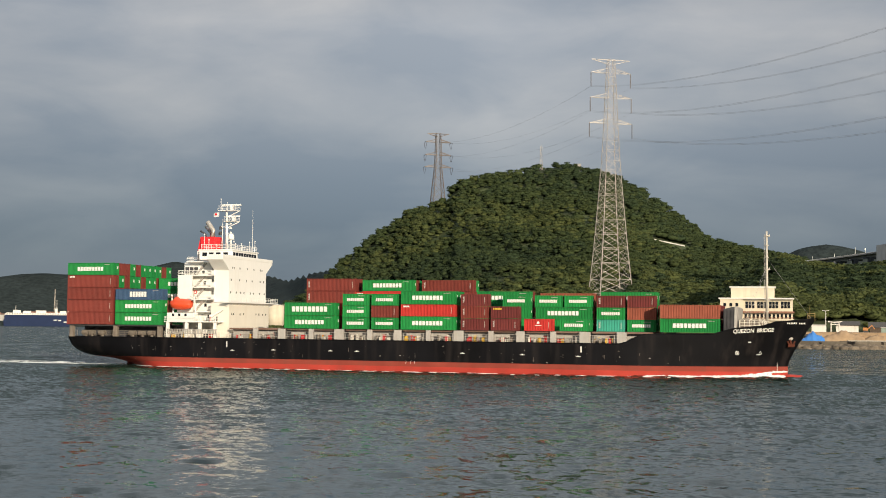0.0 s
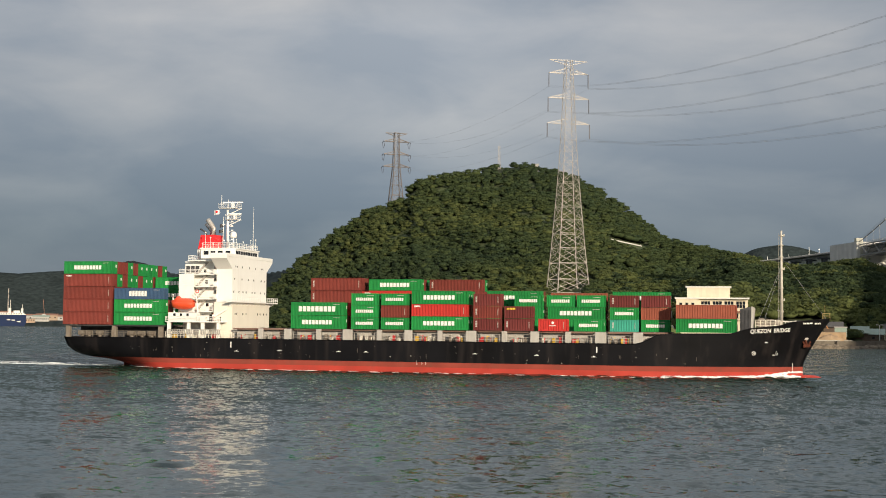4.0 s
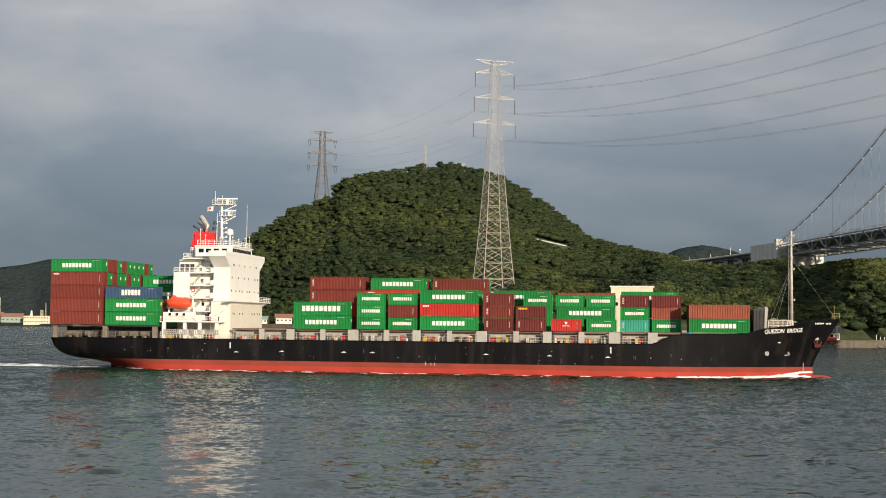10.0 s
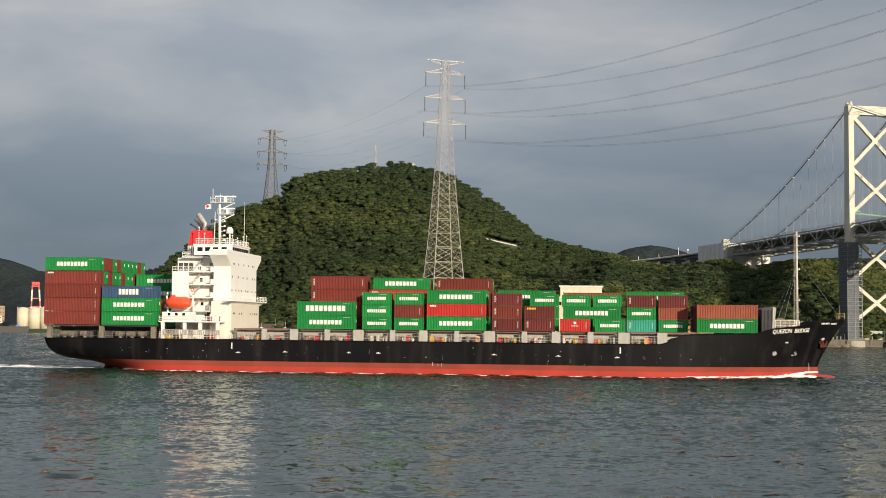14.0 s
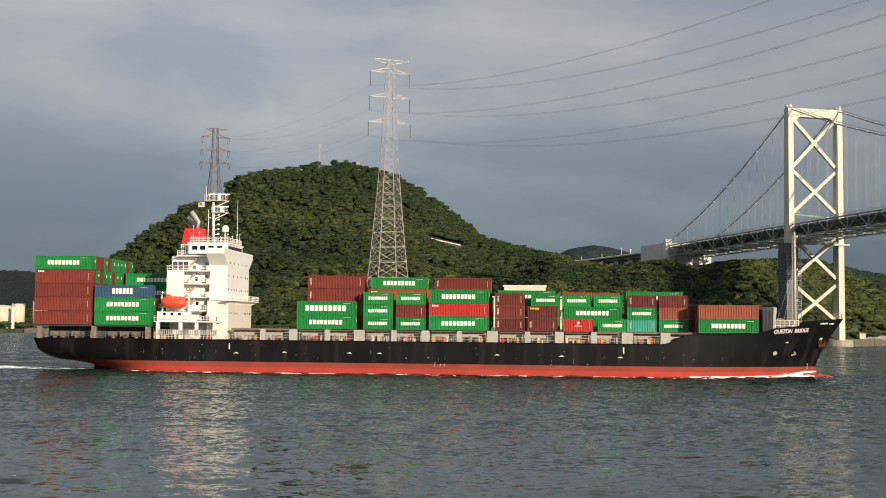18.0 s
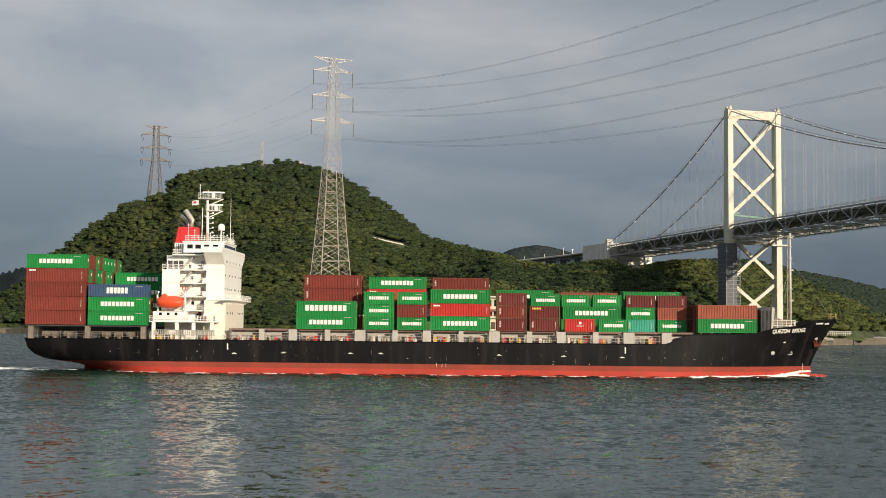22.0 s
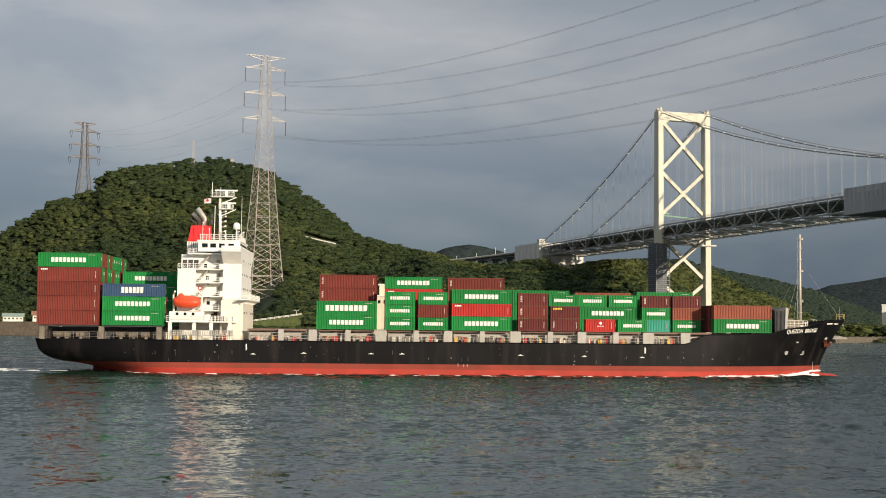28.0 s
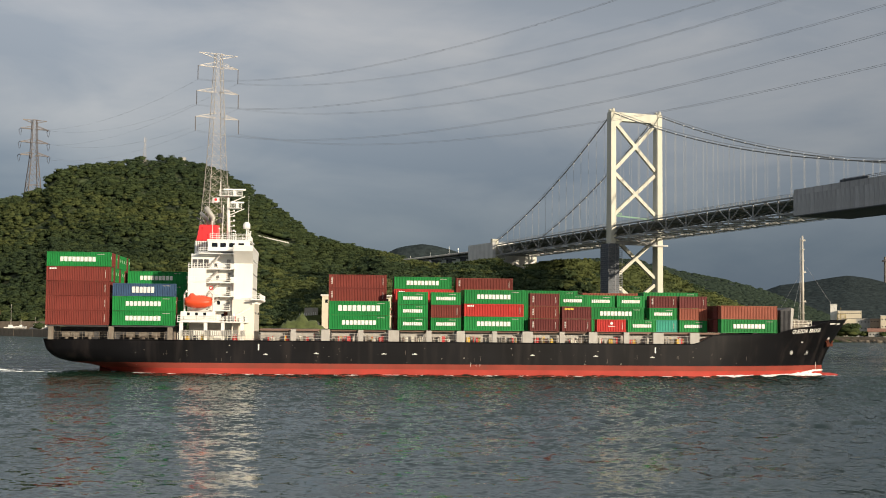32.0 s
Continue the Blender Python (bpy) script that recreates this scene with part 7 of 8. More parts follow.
def shore_building():
    """The cream block by the water, with a rooftop storey and a brown balcony."""
    top = thing("shore_building", "cream two-storey building with a balcony by the water", "building", m=facing(13.9, 692, 3.4))
    px = 12.08   # metres a degree

    def X(az):
        return (az - 13.9) * px

    def Zz(el):
        return 10.33 + 692 * math.tan(radians(el)) - 3.4

    def blk(name, a0, a1, y0, y1, e0, e1, mat, label=""):
        bm = bmesh.new()
        z0 = -3 if e0 is None else Zz(e0)
        box(bm, X(a0), X(a1), y0, y1, z0, Zz(e1))
        return part(name, bm, M[mat], top, label)
    main = blk("main_block", 13.25, 15.36, 0, 16, None, 1.22, "wall_cream")
    blk("side_block", 12.28, 13.25, -2, 15, None, 1.27, "wall_cream")
    blk("rooftop_storey", 12.74, 14.60, 3, 13, 1.24, 1.73, "wall_cream")
    blk("roof_slab", 12.22, 15.42, -2.6, 16.6, 1.22, 1.28, "wall_white")
    blk("rooftop_slab", 12.68, 14.66, 2.5, 13.6, 1.73, 1.79, "wall_white")
    blk("eave", 13.25, 15.42, -2.2, 0, 0.62, 0.70, "brown_roof", "brown eave over the balcony")
    bal = blk("balcony", 13.25, 15.40, -2.0, 0, 0.30, 0.36, "wall_cream")
    bm = bmesh.new()
    for z in (0.5, 1.0):
        bar(bm, (X(13.25), -1.95, Zz(0.36) + z), (X(15.4), -1.95, Zz(0.36) + z), 0.12)
    for k in range(34):
        x = X(13.25) + (X(15.4) - X(13.25)) * k / 33
        bar(bm, (x, -1.95, Zz(0.36)), (x, -1.95, Zz(0.36) + 1.0), 0.09)
    part("balcony_rail", bm, M["brown_roof"], top, "brown balcony railing")
    for k in range(4):
        a0 = 13.36 + 0.50 * k
        for j in range(3):
            bm = bmesh.new()
            box(bm, X(a0 + 0.135 * j), X(a0 + 0.135 * j + 0.115), -0.08, 0.1, Zz(0.83), Zz(1.12))
            w = part("window", bm, M["window"], main)
            bm = bmesh.new()
            bar(bm, (X(a0 + 0.135 * j), -0.12, Zz(0.975)), (X(a0 + 0.135 * j + 0.115), -0.12, Zz(0.975)), 0.12)
            part("glazing_bar", bm, M["wall_white"], main)
    for k in range(12):
        bm = bmesh.new()
        a0 = 13.32 + 0.17 * k
        box(bm, X(a0), X(a0 + 0.1), -0.08, 0.1, Zz(0.38), Zz(0.58))
        part("window", bm, M["window"], main)
    for k in range(3):
        bm = bmesh.new()
        box(bm, X(12.42 + 0.26 * k), X(12.42 + 0.26 * k + 0.12), -2.08, -1.9, Zz(0.9), Zz(1.05))
        part("window", bm, M["window"], main)
    for k in range(6):
        bm = bmesh.new()
        a0 = 13.4 + 0.33 * k
        box(bm, X(a0), X(a0 + 0.2), -0.08, 0.1, Zz(-0.2), Zz(0.12))
        part("shutter", bm, M["wood_dark"], main)


shore_building()


def torii(az, r, h, label):
    top = thing("torii_gate", label, "gate", m=facing(az, r, ground_z(az, r) - 0.2))
    s = h / 5
    for x in (-1.7, 1.7):
        bm = bmesh.new()
        rod(bm, (x * s * 1.05, 0, -0.5), (x * s, 0, 4.4 * s), 0.28 * s, 0.24 * s, 10)
        part("post", bm, M["torii_stone"], top)
    bm = bmesh.new()
    prism(bm, [(-3.1 * s, 4.7 * s), (0, 4.35 * s), (3.1 * s, 4.7 * s), (3.2 * s, 5.2 * s), (0, 4.8 * s), (-3.2 * s, 5.2 * s)], 1, -0.35 * s, 0.35 * s)
    part("lintel", bm, M["torii_stone"], top)
    bm = bmesh.new()
    box(bm, -2.1 * s, 2.1 * s, -0.16 * s, 0.16 * s, 3.45 * s, 3.85 * s)
    part("tie_beam", bm, M["torii_stone"], top)


# made ground behind the works
bm = bmesh.new()
rows = []
for k in range(15):
    az = 15.85 + 3.6 * k / 14
    rows.append([bm.verts.new(bear(az, r, z)) for r, z in ((668, 0), (669.5, 8.1), (671, 8.3), (696, 8.35), (698, 0))])
for a_, b_ in zip(rows, rows[1:]):
    for j in range(4):
        bm.faces.new((a_[j], b_[j], b_[j + 1], a_[j + 1]))
bm.faces.new(rows[0])
bm.faces.new(rows[-1][::-1])
tagged(part("terrace", bm, M["earth"]), "made-up ground of bare earth behind the seawall", "terrace", kind="structure")
torii(17.1, 680, 5.6, "pale stone torii gate by the water")
torii(21.55, 702, 4.2, "small stone torii gate before the shrine hall")


def lamp_post(az, r, h, label="tall pale street lamp on the shore"):
    top = thing("street_lamp", label, "lamp", "shore street lamps", m=facing(az, r, ground_z(az, r) - 0.2))
    bm = bmesh.new()
    rod(bm, (0, 0, 0), (0, 0, h), 0.22, 0.13, 8)
    part("post", bm, M["wall_white"], top)
    for s in (-1, 1):
        bm = bmesh.new()
        bar(bm, (0, 0, h - 0.2), (s * 1.1, 0, h + 0.15), 0.16)
        box(bm, min(s * 0.8, s * 1.7), max(s * 0.8, s * 1.7), -0.25, 0.25, h, h + 0.25)
        part("head", bm, M["wall_white"], top)


for az, r, h in ((16.72, 678, 11), (28.85, 805, 13), (31.8, 900, 13), (32.0, 915, 12), (20.8, 706, 9), (9.06, 770, 14), (22.4, 715, 8)):
    lamp_post(az, r, h)

# shrine: hall and two copper-roofed pavilions
building("shrine_hall", "shrine hall with a broad dark tiled roof", 21.75, 716, 19, 12, 5.0, "wall_cream", roof="gable", roof_mat="tile_dark", rh=4.6, rows=1, cols=7, win=(1.6, 2.2))
building("shrine_pavilion", "shrine pavilion with a green copper roof", 20.0, 706, 8, 7, 4.5, "wood_dark", roof="gable", roof_mat="copper", rh=3.6)
building("shrine_pavilion", "shrine pavilion with a green copper roof", 20.55, 707, 10, 7, 4.2, "wood_dark", roof="gable", roof_mat="copper", rh=3.0, rows=1, cols=3)
building("shrine_office", "low timber office with a grey roof", 17.6, 690, 11, 6, 4.0, "wall_white", roof="gable", roof_mat="tile_dark", rh=2)
building("shelter", "white flat-roofed shelter on the shore", 16.42, 675, 6.8, 4, 3.6, "wall_white")
building("gatehouse", "low building with a dark roof among trees", 18.9, 686, 9, 6, 3.0, "wood_dark", roof="gable", roof_mat="tile_dark", rh=2.6)


def heap(name, label, az0, az1, r, h, mat, seed, cat):
    rng = np.random.default_rng(seed)
    bm = bmesh.new()
    n, m_ = 26, 6
    g = [[None] * (m_ + 1) for _ in range(n + 1)]
    prof = np.convolve(rng.uniform(0.35, 1, n + 7), np.ones(4) / 4, "valid")
    for i in range(n + 1):
        az = az0 + (az1 - az0) * i / n
        e = max(0.0, math.sin(math.pi * i / n)) ** 0.5
        for j in range(m_ + 1):
            q = j / m_
            z = 3.4 + h * e * prof[i] * math.sin(math.pi * min(q, 0.999)) ** 0.8 + rng.uniform(-0.12, 0.12)
            g[i][j] = bm.verts.new(bear(az, r + 9 * q, z - (0.6 if j in (0, m_) or i in (0, n) else 0)))
    for i in range(n):
        for j in range(m_):
            bm.faces.new((g[i][j], g[i + 1][j], g[i + 1][j + 1], g[i][j + 1]))
    return tagged(part(name, bm, M[mat], None, "", True), label, cat)


heap("earth_heap", "heaps of bare tan earth on the shore", 16.45, 18.4, 664, 7.4, "earth", 3, "earth")
heap("earth_heap", "low heap of bare earth by the works", 18.2, 19.4, 664, 4.6, "earth", 4, "earth")
heap("tarpaulin", "crumpled blue tarpaulin over a spoil heap", 15.7, 16.7, 660, 6.2, "tarp", 5, "tarpaulin")
heap("grass_bank", "rough grass bank above the quay", 27.6, 31.0, 830, 3.2, "grass", 6, "bank")
heap("grass_bank", "steep rough grass bank above the shore road", 10.2, 12.6, 677, 14, "grass", 16, "bank")
heap("revetment", "pale sloping concrete revetment", 28.1, 29.6, 806, 3.2, "concrete", 7, "revetment")
heap("revetment", "pale rubble slope at the water", 31.0, 33.2, 905, 2.4, "concrete", 9, "revetment")


def digger(az, r):
    top = thing("excavator", "small orange excavator on the works", "excavator", m=facing(az, r, ground_z(az, r)))
    bm = bmesh.new()
    box(bm, -1.3, 1.3, -1, 1, 0, 0.9)
    bevel(bm, 0.2)
    part("track", bm, M["dark_gear_shade"], top)
    bm = bmesh.new()
    box(bm, -1.4, 0.9, -0.9, 0.9, 0.9, 2.4)
    bevel(bm, 0.12)
    part("cab", bm, M["orange_machine"], top)
    bm = bmesh.new()
    bar(bm, (0.8, 0, 1.5), (3.0, 0, 3.6), 0.4)
    bar(bm, (3.0, 0, 3.6), (4.3, 0, 1.6), 0.35)
    part("boom", bm, M["orange_machine"], top)


digger(18.35, 676)
for k, az in enumerate((19.1, 19.35)):
    building("site_cabin", "dull green site cabin on the shore works", az, 674, 3.0, 2.4, 2.6, "copper", cat="cabin")
bm = bmesh.new()
box(bm, -3, 3, 0, 8, 0, 2.2)
bevel(bm, 0.5)
kiosk = tagged(part("work_boat", bm, M["redgear"]), "dark red hull of a small boat on the slip", "boat")
kiosk.matrix_world = facing(22.15, 694, 3.4)


# quay fittings under the bridge
for k in range(16):
    az = 24.0 + 0.16 * k
    rr = shore_r(az) + 1
    top = thing("bollard_post", "pale post on the quay", "post", "quay posts", m=facing(az, rr, 3.4))
    bm = bmesh.new()
    rod(bm, (0, 0, 0), (0, 0, 2.4 + 1.2 * (k % 3 == 0)), 0.2, 0.2, 8)
    part("post", bm, M["wall_white"], top)
building("quay_hut", "small pale hut on the quay", 28.2, 798, 3.4, 3, 4.2, "wall_white", cat="hut")
building("rest_house", "low pale building on the bank under trees", 26.0, 760, 16, 8, 5.5, "wall_white", rows=1, cols=6, roof_mat="wall_white")


def guard_rail(points, label, h=1.1, mat="wall_white"):
    top = thing("guard_rail", label, "guard rail")
    for p, q in zip(points, points[1:]):
        bm = bmesh.new()
        for z in (h * 0.5, h):
            bar(bm, p + Vector((0, 0, z)), q + Vector((0, 0, z)), 0.22, 0.28)
        part("rail", bm, M[mat], top)
        bm = bmesh.new()
        bar(bm, p - Vector((0, 0, 0.6)), p + Vector((0, 0, h)), 0.25)
        part("post", bm, M[mat], top)


def terrace(name, label, az0, az1, r0, r1, z0, z1, mat, cat="terrace"):
    """A sloping made-up bank or road, from one bearing to the other."""
    bm = bmesh.new()
    n = 14
    rows = []
    for i in range(n + 1):
        k = i / n
        az = az0 + (az1 - az0) * k
        z = z0 + (z1 - z0) * k
        rows.append([bm.verts.new(bear(az, r, zz)) for r, zz in ((r0, -1), (r0, z), (r1, z), (r1, -1))])
    for a_, b_ in zip(rows, rows[1:]):
        for j in range(3):
            bm.faces.new((a_[j], b_[j], b_[j + 1], a_[j + 1]))
    bm.faces.new(rows[0])
    bm.faces.new(rows[-1][::-1])
    return tagged(part(name, bm, M[mat]), label, cat, kind="structure")


terrace("road", "shore road climbing along the wooded slope", 6.4, 9.4, 764, 774, 9.2, 15.0, "grass")
guard_rail([bear(6.5 + 0.2 * k, 765, 9.4 + 0.386 * k) for k in range(15)], "white guard rail along the shore road")
guard_rail([bear(29.35 + 0.09 * k, 808, 6.2) for k in range(12)], "white guard rail on the quay road", 2.0)
terrace("terrace", "stone-faced terrace on the slope", 10.7, 12.25, 705, 716, 9.0, 9.0, "concrete")
terrace("terrace", "grassed terrace on the slope", 11.2, 12.2, 718, 728, 14.0, 15.0, "grass")
terrace("terrace", "upper stone-faced terrace on the slope", 11.5, 12.1, 730, 740, 19.0, 19.0, "concrete")
rw = random.Random(9)
for k in range(26):
    az = rw.uniform(10.85, 12.15)
    top = thing("stone_marker", "small weathered standing stone on the terrace", "stone", "standing stones", m=facing(az, rw.uniform(707, 714), 9.0))
    bm = bmesh.new()
    h = rw.uniform(1.2, 2.6)
    box(bm, -0.5, 0.5, -0.4, 0.4, 0, h)
    bevel(bm, 0.12)
    part("stone", bm, M["torii_stone"], top)
for k in range(8):
    az = 11.3 + 0.1 * k
    top = thing("retaining_post", "pale fence post on the terrace", "post", "terrace posts", m=facing(az, 718, 14.1 + 0.1 * k))
    bm = bmesh.new()
    bar(bm, (0, 0, 0), (0, 0, 1.6), 0.3)
    part("post", bm, M["wall_white"], top)

# white gallery on the hillside, masts on the summit
top = thing("hillside_gallery", "long white roofed gallery on the hillside", "gallery")
p, q = bear(9.42, 1132, 86.4), bear(10.76, 1128, 80.4)
for k in range(7):
    u, v = p.lerp(q, k / 7), p.lerp(q, (k + 0.97) / 7)
    bm = bmesh.new()
    bar(bm, u, v, 4, 0.95)
    part("roof_panel", bm, M["wall_white"], top)
    bm = bmesh.new()
    bar(bm, u - Vector((0, 0, 10)), u, 0.4)
    part("post", bm, M["wood_dark"], top)
top = thing("radio_mast", "slender lattice radio mast on the summit", "mast")
bm = bmesh.new()
zb = ground_z(4.39, 1300)
lattice(bm, [(zb - 1 + (193 - zb) * k / 8, 1.4 - 0.7 * k / 8) for k in range(9)], Matrix.Translation(bear(4.39, 1300)), 0.16, 0.09)
part("lattice_body", bm, M["steel"], top)
bm = bmesh.new()
c = bear(4.39, 1300, 192)
rod(bm, c, c + Vector((0, 0, 4)), 0.15, 0.1, 5)
for s in (-1, 1):
    bar(bm, c + Vector((s * 0.8, -0.6, -3)), c + Vector((s * 0.8, -0.6, 1)), 0.5)
part("aerial", bm, M["wire"], top)
building("lookout", "small white lookout on the summit", 6.1, 1290, 3.4, 3, 9, "wall_grey", cat="lookout")

M["dark_stone"] = material("dark_stone_facing", (0.085, 0.068, 0.052), 0.9, grain=0.35, grain_size=1.5, stain=0.5, stain_size=4, bump=0.12, bump_size=0.8)
terrace("terrace", "dark stone-faced embankment under the shore houses", -4.2, 0.4, 903, 935, 9.3, 9.6, "dark_stone")
building("shore_house", "small white house with a tan roof on the embankment", -1.85, 912, 11.5, 8, 4.2, "wall_white", z=9.7, roof="gable", roof_mat="brown_roof", rh=2.7, rows=1, cols=4, win=(1.1, 1.0), cat="house")
building("shore_house", "low white house with a green copper roof on the embankment", -3.0, 916, 13, 8, 3.2, "wall_white", z=9.6, roof="gable", roof_mat="copper", rh=2.2, rows=1, cols=5, win=(1.1, 1.0), cat="house")
# tanks and works on the western point
for az, r, rad, h in ((-7.44, 1125, 7.35, 22), (-8.40, 1130, 5.2, 19.8), (-9.01, 1122, 6.7, 18.4), (-9.70, 1122, 6.4, 17.6), (-10.23, 1124, 4.8, 17.0), (-10.72, 1126, 4.8, 16.8)):
    top = thing("storage_tank", "tall cream steel storage tank on the shore", "tank", "storage tanks", m=facing(az, r, 3.4))
    bm = bmesh.new()
    rod(bm, (0, 0, -1), (0, 0, h), rad, rad, 40)
    part("shell", bm, M["wall_cream"], top, "", True)
    for z in (h - 0.3, h - 3.4, h * 0.5):
        bm = bmesh.new()
        rod(bm, (0, 0, z), (0, 0, z + 0.35), rad + 0.14, rad + 0.14, 40)
        part("stiffening_ring", bm, M["wall_cream"], top)
    bm = bmesh.new()
    rod(bm, (0, 0, h + 0.05), (0, 0, h + 1.0), rad, 0.4, 40)
    part("roof", bm, M["wall_white"], top)
    bm = bmesh.new()
    for k in range(20):
        a0 = 2 * math.pi * k / 20
        rod(bm, (rad * math.cos(a0), rad * math.sin(a0), h), (rad * math.cos(a0), rad * math.sin(a0), h + 1.1), 0.09, 0.09, 4)
    part("roof_rail", bm, M["wall_white"], top)
building("works_shed", "long cream two-storey works building by the water", -12.25, 2168, 52, 14, 12.5, "wall_cream", rows=2, cols=12, win=(1.8, 1.8))
building("works_shed", "low grey-green shed with a brown roof", -13.4, 2200, 34, 18, 9.5, "copper", roof="gable", roof_mat="brown_roof", rh=6, rows=1, cols=5, win=(2.0, 2.0))
building("works_shed", "gable-roofed brown harbour shed", -14.05, 2210, 22, 16, 10, "wall_tan", roof="gable", roof_mat="brown_roof", rh=7, rows=1, cols=4, win=(2.2, 2.2))
building("works_tower", "dull brown works tower behind the sheds", -11.62, 2190, 12, 10, 27, "wall_tan", rows=4, cols=3, win=(1.6, 1.6))
building("works_tower", "slim brown works tower beside the sheds", -12.2, 2200, 5, 6, 21, "wall_tan", rows=3, cols=1, win=(1.6, 1.6))


def portal_crane(az, r):
    """A red and white banded portal crane: upright legs on one side, raking legs on the other."""
    top = thing("portal_crane", "red and white banded portal crane behind the tanks", "crane", m=facing(az, r, 3.0))
    for y in (0, 6):
        for x0, x1 in ((-3.4, -2.6), (5.9, 2.7)):
            for k in range(8):
                bm = bmesh.new()
                bar(bm, (x0 + (x1 - x0) * k / 8, y, 38 * k / 8), (x0 + (x1 - x0) * (k + 1) / 8, y, 38 * (k + 1) / 8), 1.1)
                part("leg_section", bm, M["redgear" if k in (1, 4, 7) else "wall_white"], top)
    for z in (11, 19, 26, 36.5):
        f = z / 38
        x0, x1 = -3.4 + 0.8 * f, 5.9 - 3.2 * f
        bm = bmesh.new()
        for y in (0, 6):
            bar(bm, (x0, y, z), (x1, y, z), 0.8, 1.0)
        for x in (x0, x1):
            bar(bm, (x, 0, z), (x, 6, z), 0.6)
        part("cross_beam", bm, M["redgear"], top)
    bm = bmesh.new()
    box(bm, -3.2, 3.4, -1, 7, 37.6, 40.2)
    bevel(bm, 0.2)
    part("head_frame", bm, M["redgear"], top, "red head frame")


portal_crane(-10.24, 1146)
top = thing("vent_stack", "slim white vent stack beside the tanks", "stack", m=facing(-8.62, 1108, 3.0))
bm = bmesh.new()
rod(bm, (0, 0, 0), (0, 0, 18), 1.5, 1.4, 16)
part("shaft", bm, M["wall_white"], top)
bm = bmesh.new()
rod(bm, (0, 0, 18), (0, 0, 18.6), 1.7, 1.7, 16)
part("cap", bm, M["wall_grey"], top)
top = thing("barge", "dark steel barge moored off the tank works", "barge", m=facing(-11.1, 1092, 0))
bm = bmesh.new()
prism(bm, [(-11.5, 0.0), (11.0, 0.0), (12.2, 1.8), (12.4, 5.0), (-12.4, 5.0), (-12.2, 1.5)], 1, 0, 8)
part("hull", bm, M["dark_gear_shade"], top, "dark riveted hull")
bm = bmesh.new()
box(bm, -12.5, 12.5, -0.15, 8.15, 4.9, 5.25)
part("coaming", bm, M["wood_dark"], top)
bm = bmesh.new()
box(bm, 2.0, 5.0, 1, 4, 5.2, 6.4)
bevel(bm, 0.2)
part("hatch_tarpaulin", bm, M["tarp"], top, "blue tarpaulin over the hatch")
rw = random.Random(12)
for k in range(11):
    az = -19.6 + 0.47 * k + rw.uniform(-0.1, 0.1)
    w, h = rw.uniform(22, 52), rw.uniform(6, 13)
    m_ = rw.choice(("wall_grey", "wall_tan", "wall_tan", "wall_white", "wall_grey"))
    building("harbour_shed", f"{ {'wall_white': 'white', 'wall_grey': 'grey', 'wall_cream': 'cream', 'wall_tan': 'tan'}[m_] } harbour building across the water", az, rw.uniform(2270, 2330), w, 14, h, m_,
             roof=rw.choice(("gable", "gable", "flat")), roof_mat=rw.choice(("tile_dark", "brown_roof", "brown_roof")), rh=rw.uniform(2, 5), rows=1 + (h > 10), cols=4, win=(2.2, 2.0))
top = thing("harbour_crane", "rust-brown lattice jib crane in the harbour", "crane", m=facing(-15.45, 2262, 4))
bm = bmesh.new()
lattice(bm, [(14 * k / 3, 2.4 - 0.3 * k) for k in range(4)], Matrix.Identity(4), 0.7, 0.4)
part("tower", bm, M["brown_roof"], top)
bm = bmesh.new()
for o in (-0.8, 0.8):
    bar(bm, (1.5, o, 14), (-1.5, o * 0.3, 42), 0.6)
for k in range(6):
    z = 15 + 4.4 * k
    bar(bm, (1.4 - 0.47 * k, -0.8, z), (0.9 - 0.47 * k, 0.8, z + 4), 0.35)
part("jib", bm, M["brown_roof"], top)
bm = bmesh.new()
box(bm, -3, 3.5, -2.5, 2.5, 13.5, 17)
part("machine_house", bm, M["wall_grey"], top)
building("harbour_shed", "long pale blue-grey harbour shed with a low roof", -15.55, 2250, 26, 12, 8.5, "wall_grey", roof="gable", roof_mat="copper", rh=2.5, rows=1, cols=8, win=(1.8, 1.6))
building("harbour_shed", "low dark quay shed by the water", -16.1, 2245, 24, 12, 5.0, "wall_tan", roof_mat="tile_dark", rows=1, cols=6, win=(1.8, 1.6))
top = thing("beacon_tower", "white harbour beacon tower", "beacon", m=facing(-12.62, 2240, 4))
bm = bmesh.new()
rod(bm, (0, 0, -1), (0, 0, 17), 3.2, 2.4, 12)
part("shaft", bm, M["wall_white"], top)
bm = bmesh.new()
rod(bm, (0, 0, 17), (0, 0, 20.5), 1.8, 1.6, 12)
rod(bm, (0, 0, 20.5), (0, 0, 23.5), 1.7, 0.2, 12)
part("lantern", bm, M["wall_white"], top)
for az, h in ((-16.9, 60), (-13.9, 45), (-12.04, 36)):
    top = thing("harbour_mast", "thin steel mast in the harbour", "mast", m=facing(az, 2290, 4))
    bm = bmesh.new()
    lattice(bm, [(h * k / 6, 1.2 - 0.8 * k / 6) for k in range(7)], Matrix.Identity(4), 0.5, 0.25)
    part("lattice_body", bm, M["steel"], top)


